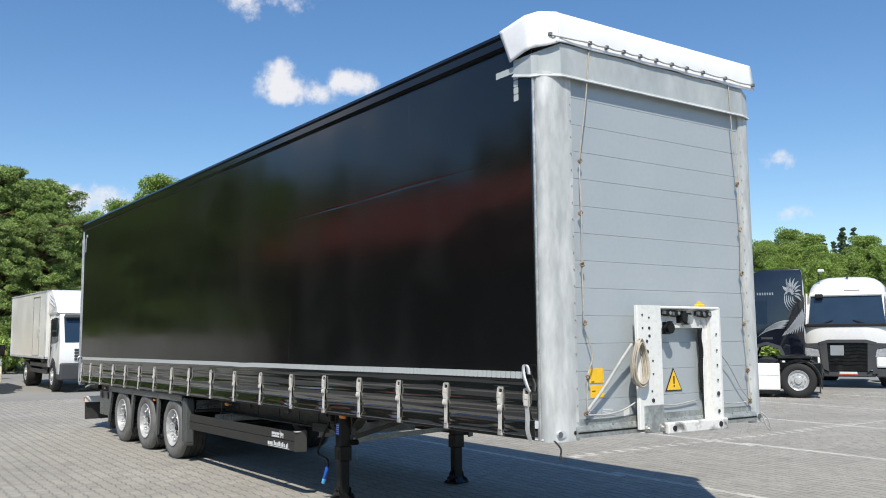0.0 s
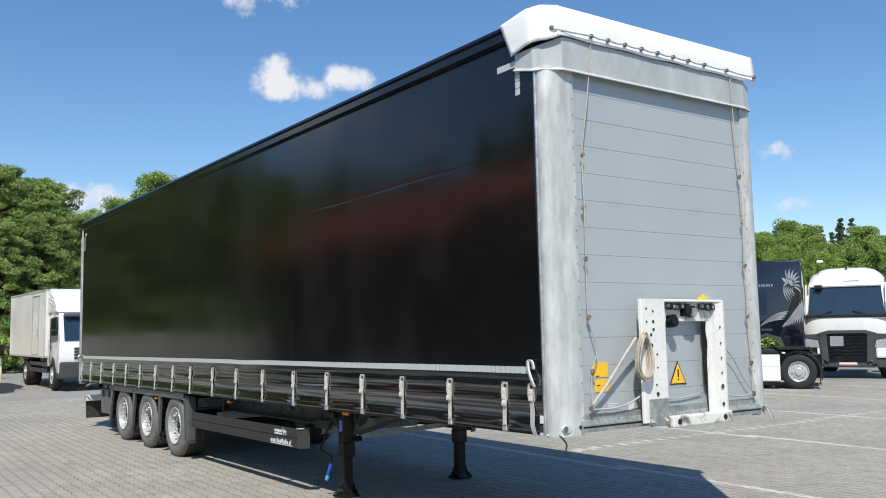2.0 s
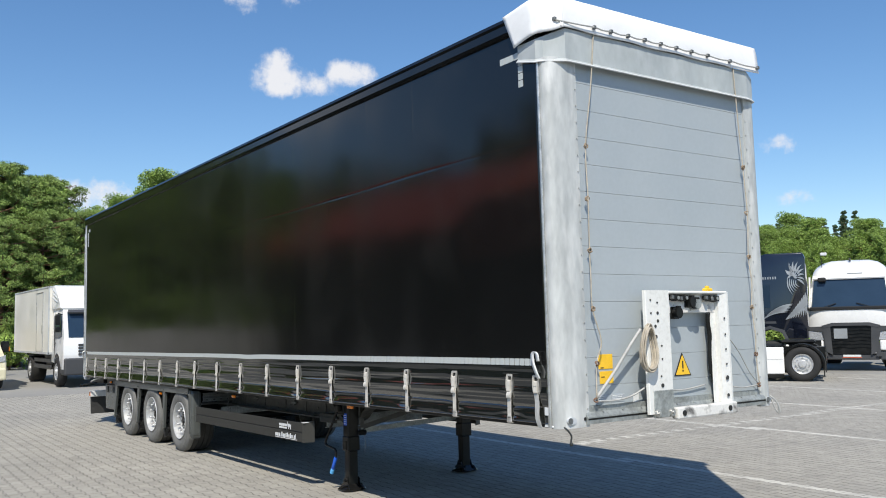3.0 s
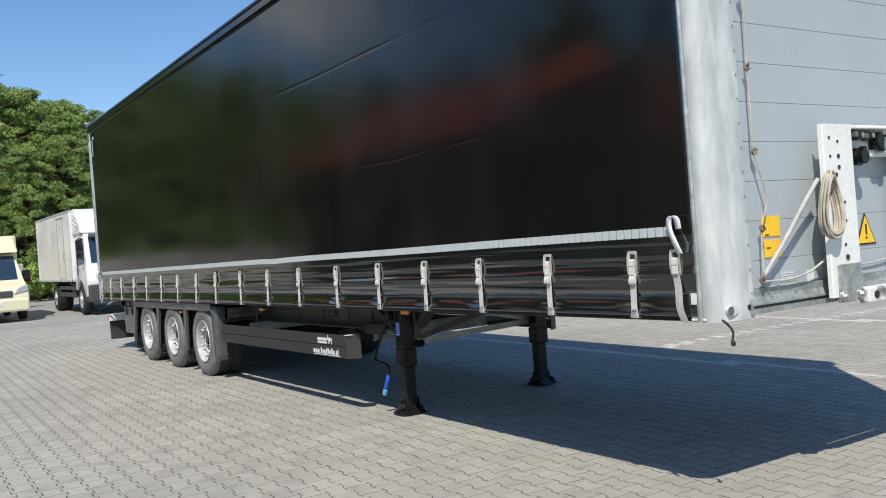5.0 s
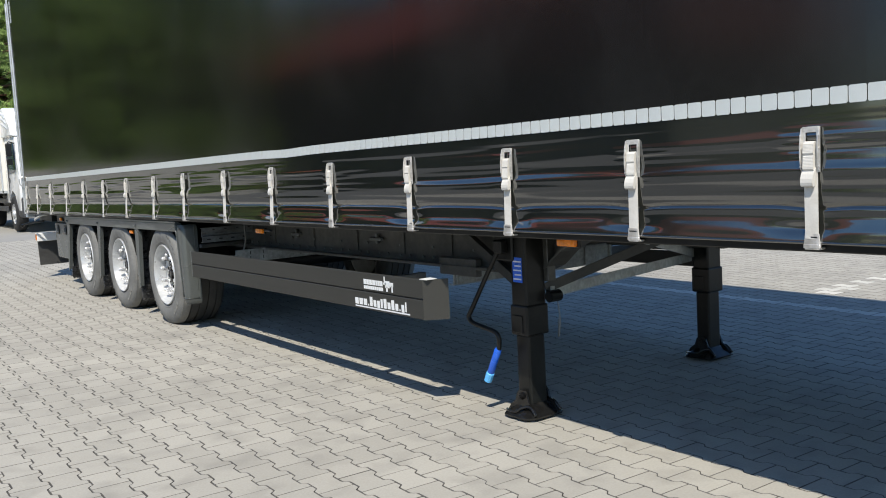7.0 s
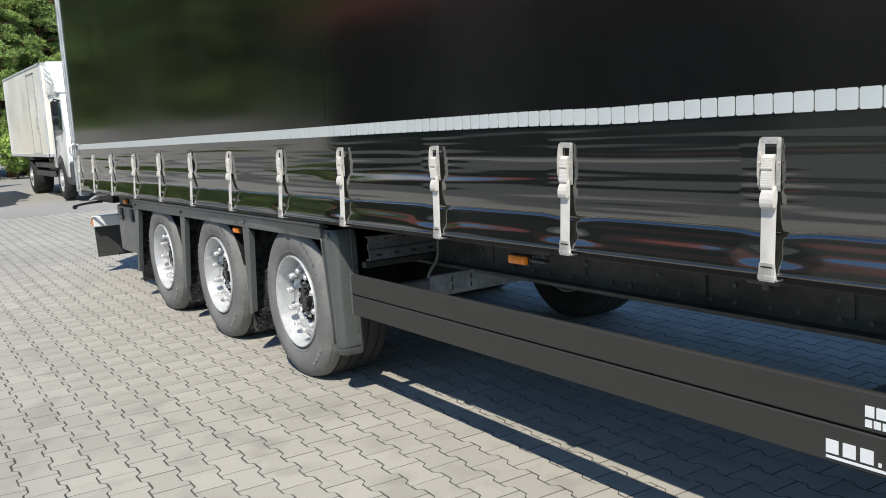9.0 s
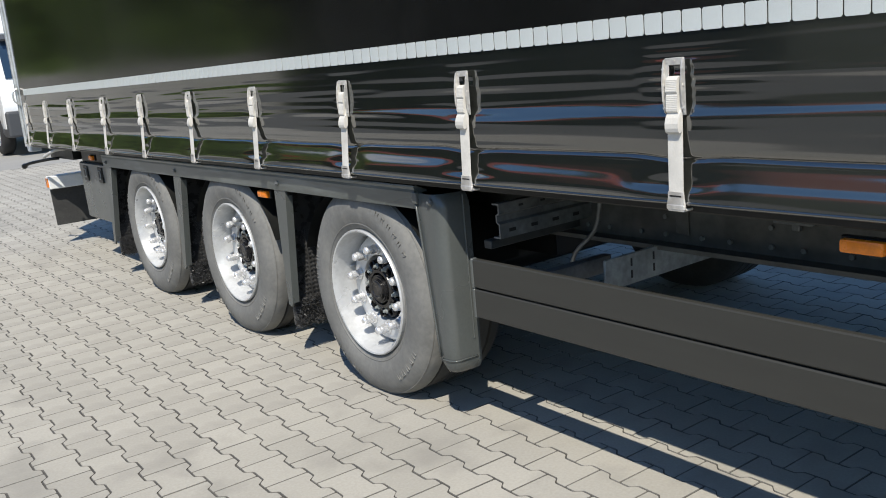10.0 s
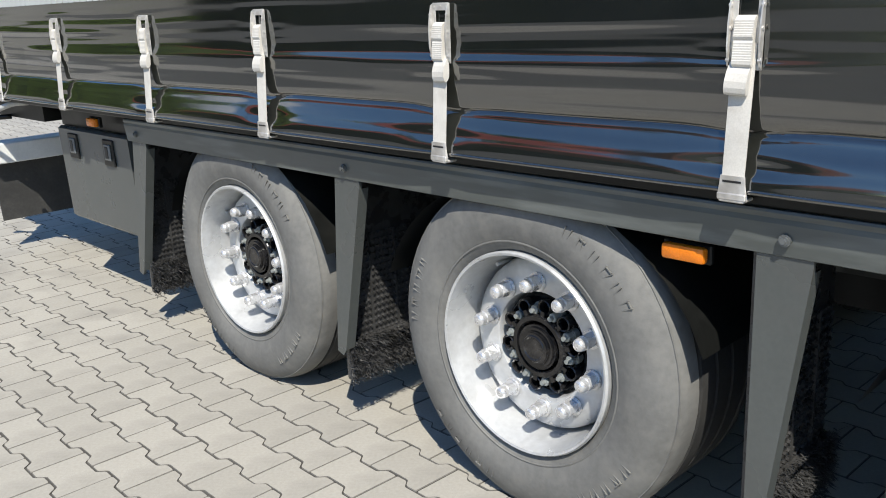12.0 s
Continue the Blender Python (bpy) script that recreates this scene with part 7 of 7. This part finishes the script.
        copy_scaled(src, x, y, random.uniform(0, 360), s)


def build_far():
    # wooded hill in the distance
    bm = B()
    xs, ys = frange(-160, 330, 10), frange(230, 420, 12)
    rows = []
    for y in ys:
        f = (y - 230) / 190
        rows.append([bm.verts.new((x, y, max(-0.5, 46 * math.exp(-((x - 80) / 130) ** 2) * math.sin(min(1, f * 1.3) * math.pi / 2) + 2.2 * nz(x * 0.09, y * 0.09) + 1.2 * nz(x * 0.3, y * 0.3)))) for x in xs])
    for a, c in zip(rows, rows[1:]):
        for i in range(len(xs) - 1):
            bm.faces.new((a[i], a[i + 1], c[i + 1], c[i]))
    me = mesh_of(bm, "backdrop", True)
    me.materials.append(PINE_BLUE)
    solid("backdrop", me, "wooded hill in the distance", "hill", kind="structure")
    # low concrete wall and scrub at the yard's edge
    bm = boxed(-14, 1.9, 36.0, 36.25, -0.05, 1.75, 0.03)
    me = mesh_of(bm, "boundary_wall")
    me.materials.append(CONCRETE)
    solid("boundary_wall", me, "weathered concrete boundary wall below the trees", "wall")
    rng = np.random.default_rng(77)
    for name, spots in (("scrub", [(x, 42.5 + rng.uniform(-1, 1)) for x in frange(-10, 12, 0.8)] + [(x, 55 + rng.uniform(-2, 2)) for x in frange(5, 30, 1.0)] + [(-25 + rng.uniform(-1, 1), y) for y in frange(-6, 17, 0.9)] + [(x, 40 - (x + 14) * 0.9 + rng.uniform(-1, 1)) for x in frange(-18.5, -11, 0.6)] + [(-11 + 0.12 * k, 38 + 0.7 * k) for k in range(26)]), ("hedge", [(40.5 + rng.uniform(-0.8, 0.8), y) for y in frange(13, 38, 0.7)] + [(48.5, y) for y in frange(12, 40, 0.8)])):
        clumps = []
        for x, y in spots:
            for k in range(3):
                clumps.append(((x + rng.normal(0, 0.3), y + rng.normal(0, 0.3), rng.uniform(0.2, 1.9) * (1.8 if x < -10.5 else 1)), rng.uniform(0.5, 1.0), 0.8, 60))
        me = leaf_mesh(name, clumps, GRASS, 0.26, 0.14, rng)
        ob = new(name, me)
        tagged(ob, "green scrub under the trees" if name == "scrub" else "green undergrowth below the broadleaf trees", "bushes", kind="stuff")
    # hall with red cladding on the other side of the yard
    h = root("workshop_hall", pose(0, 0, 0), "dark workshop hall with a red pitched roof", "building")
    part("wall", boxed(-32.0, -20.0, 28.4, 52, -0.02, 6.6), HALL, h)
    # roof with a gable towards the yard's mouth and a hip at its far end
    bm = B()
    v = [bm.verts.new(p) for p in ((-19.6, 28.2, 6.6), (-19.6, 52.4, 6.6), (-32.4, 52.4, 6.6), (-32.4, 28.2, 6.6), (-26.0, 28.2, 10.6), (-26.0, 46.5, 10.6))]
    for f in ((0, 1, 5, 4), (1, 2, 5), (2, 3, 4, 5), (0, 4, 3), (0, 3, 2, 1)):
        bm.faces.new([v[k] for k in f])
    part("roof", bm, RED_METAL, h, "red sheet-metal pitched roof")
    part("end_block", boxed(-31.0, -20.0, 19.0, 28.15, -0.02, 4.6), HALL, h, "dark flat-roofed end block")
    part("upper_cladding", boxed(-31.03, -19.97, 18.97, 28.16, 4.6, 7.4), UPPER_HALL, h, "dull red upper cladding")
    for y in (20.5, 31.0, 38.5):
        part("gate", boxed(-20.0, -19.94, y, y + 5.0, 0.0, 3.6, 0.01), GREY_PLASTIC, h, "grey roller gate")


build_trees()
build_far()

# ---------------------------------------------------------------- block paving
PITCH_Y, PITCH_X, AMP = 0.2020, 0.1420, 0.0118
PAVE_TURN, PAVE_U, PAVE_V = radians(-1.05), -0.0386, -0.0765


def paver_outline():
    """Double-headed interlocking paver: wide ends, narrow waist, rounded shoulders."""
    w, h, a = PITCH_X / 2 - 0.0029, PITCH_Y / 2 - 0.0019, AMP
    right = [(w + a - 0.003, -h), (w + a, -h + 0.004), (w + a, -0.064), (w + a * 0.72, -0.0575), (w - a * 0.72, -0.0435), (w - a, -0.037),
             (w - a, 0.037), (w - a * 0.72, 0.0435), (w + a * 0.72, 0.0575), (w + a, 0.064), (w + a, h - 0.004), (w + a - 0.003, h)]
    return right + [(-x, -y) for x, y in right]


def paver_verts():
    top = [(x * 0.982, y * 0.986, 0.0) for x, y in paver_outline()]
    low = [(x, y, -0.0024) for x, y in paver_outline()]
    base = [(x, y, -0.012) for x, y in paver_outline()]
    return top + low + base


def paver_faces():
    n = len(paver_outline())
    f = [tuple(range(n))]
    for r in (0, 1):
        for i in range(n):
            f.append((r * n + i, (r + 1) * n + i, (r + 1) * n + (i + 1) % n, r * n + (i + 1) % n))
    return f


def build_paving():
    x_lo, x_hi, y_lo, y_hi = -3.4 - 6 * PITCH_X, 21.3, -9.0, 22.0
    near = (-1.05, 0.25, 7.75, 14.0)
    pav = root("pavement", pose(0, 0, 0), "grey interlocking concrete block paving", "paving", kind="structure")
    base, quads = np.array(paver_verts()), paver_faces()
    me = bpy.data.meshes.new("paver")
    me.from_pydata(base.tolist(), [], quads)
    me.materials.append(PAVER_ONE)
    me.materials.append(PAVER_EDGE)
    edge = [0] + [1] * (len(quads) - 1)
    me.polygons.foreach_set("material_index", edge)
    rng = np.random.default_rng(5)
    ct, st = math.cos(PAVE_TURN), math.sin(PAVE_TURN)
    plain, light, singles = [], [], 0
    for i in range(int((x_lo - 0.6) / PITCH_X), int((x_hi + 0.6) / PITCH_X)):
        u = PAVE_U + PITCH_X * i
        for j in range(int((y_lo - 0.6) / PITCH_Y), int((y_hi + 0.6) / PITCH_Y)):
            v = PAVE_V + PITCH_Y * (j + 0.5 + 0.5 * (i % 2))
            x, y = u * ct - v * st, u * st + v * ct
            dx, dy, dz = rng.normal(0, 0.0006), rng.normal(0, 0.0007), 0.0002 * rng.uniform(-1, 1)
            turn, tx, ty = rng.normal(0, 0.004), 0.004 * rng.uniform(-1, 1), 0.004 * rng.uniform(-1, 1)
            c, s = math.cos(turn + PAVE_TURN), math.sin(turn + PAVE_TURN)
            if not (x_lo < x < x_hi and y_lo < y < y_hi):
                continue
            marked = any(abs(x - lx) < PITCH_X * 0.52 and y < 9.5 for lx in LINES) or (abs(y - DASH) < PITCH_Y * 0.27 and x > 4.5)
            if not marked and near[0] < x < near[1] and 8.3 < y < 11.4 and singles < 300:
                ob = new("paver", me)
                ob.parent = pav
                ob.matrix_basis = Matrix.Translation((x + dx, y + dy, dz)) @ Matrix.Rotation(turn + PAVE_TURN, 4, "Z") @ Matrix.Rotation(tx, 4, "X") @ Matrix.Rotation(ty, 4, "Y")
                singles += 1
                continue
            p = base.copy()
            p[:, 2] += dz + p[:, 1] * tx - p[:, 0] * ty
            q = p.copy()
            q[:, 0] = p[:, 0] * c - p[:, 1] * s + x + dx
            q[:, 1] = p[:, 0] * s + p[:, 1] * c + y + dy
            (light if marked else plain).append(q)
    bm = boxed(x_lo, x_hi, y_lo, y_hi, -0.05, -0.0034)
    part("joint_sand", bm, JOINT, pav, "dark sand in the joints")
    for stones, material, label in ((plain, PAVER, "grey interlocking concrete pavers"), (light, PAVER_LIGHT, "pale pavers marking the parking bays")):
        verts = np.concatenate(stones)
        off = [len(base) * k for k in range(len(stones))]
        faces = [tuple(o + v for v in f) for o in off for f in quads]
        m2 = bpy.data.meshes.new("paver_field")
        m2.from_pydata(verts.tolist(), [], faces)
        m2.materials.append(material)
        m2.materials.append(PAVER_EDGE)
        m2.polygons.foreach_set("material_index", edge * len(stones))
        ob = new("paver_field", m2)
        ob.parent = pav
        tagged(ob, label, kind="stuff")


LINES, DASH = (4.07, 7.92, 11.8, 15.68, 19.55), 4.73
build_paving()
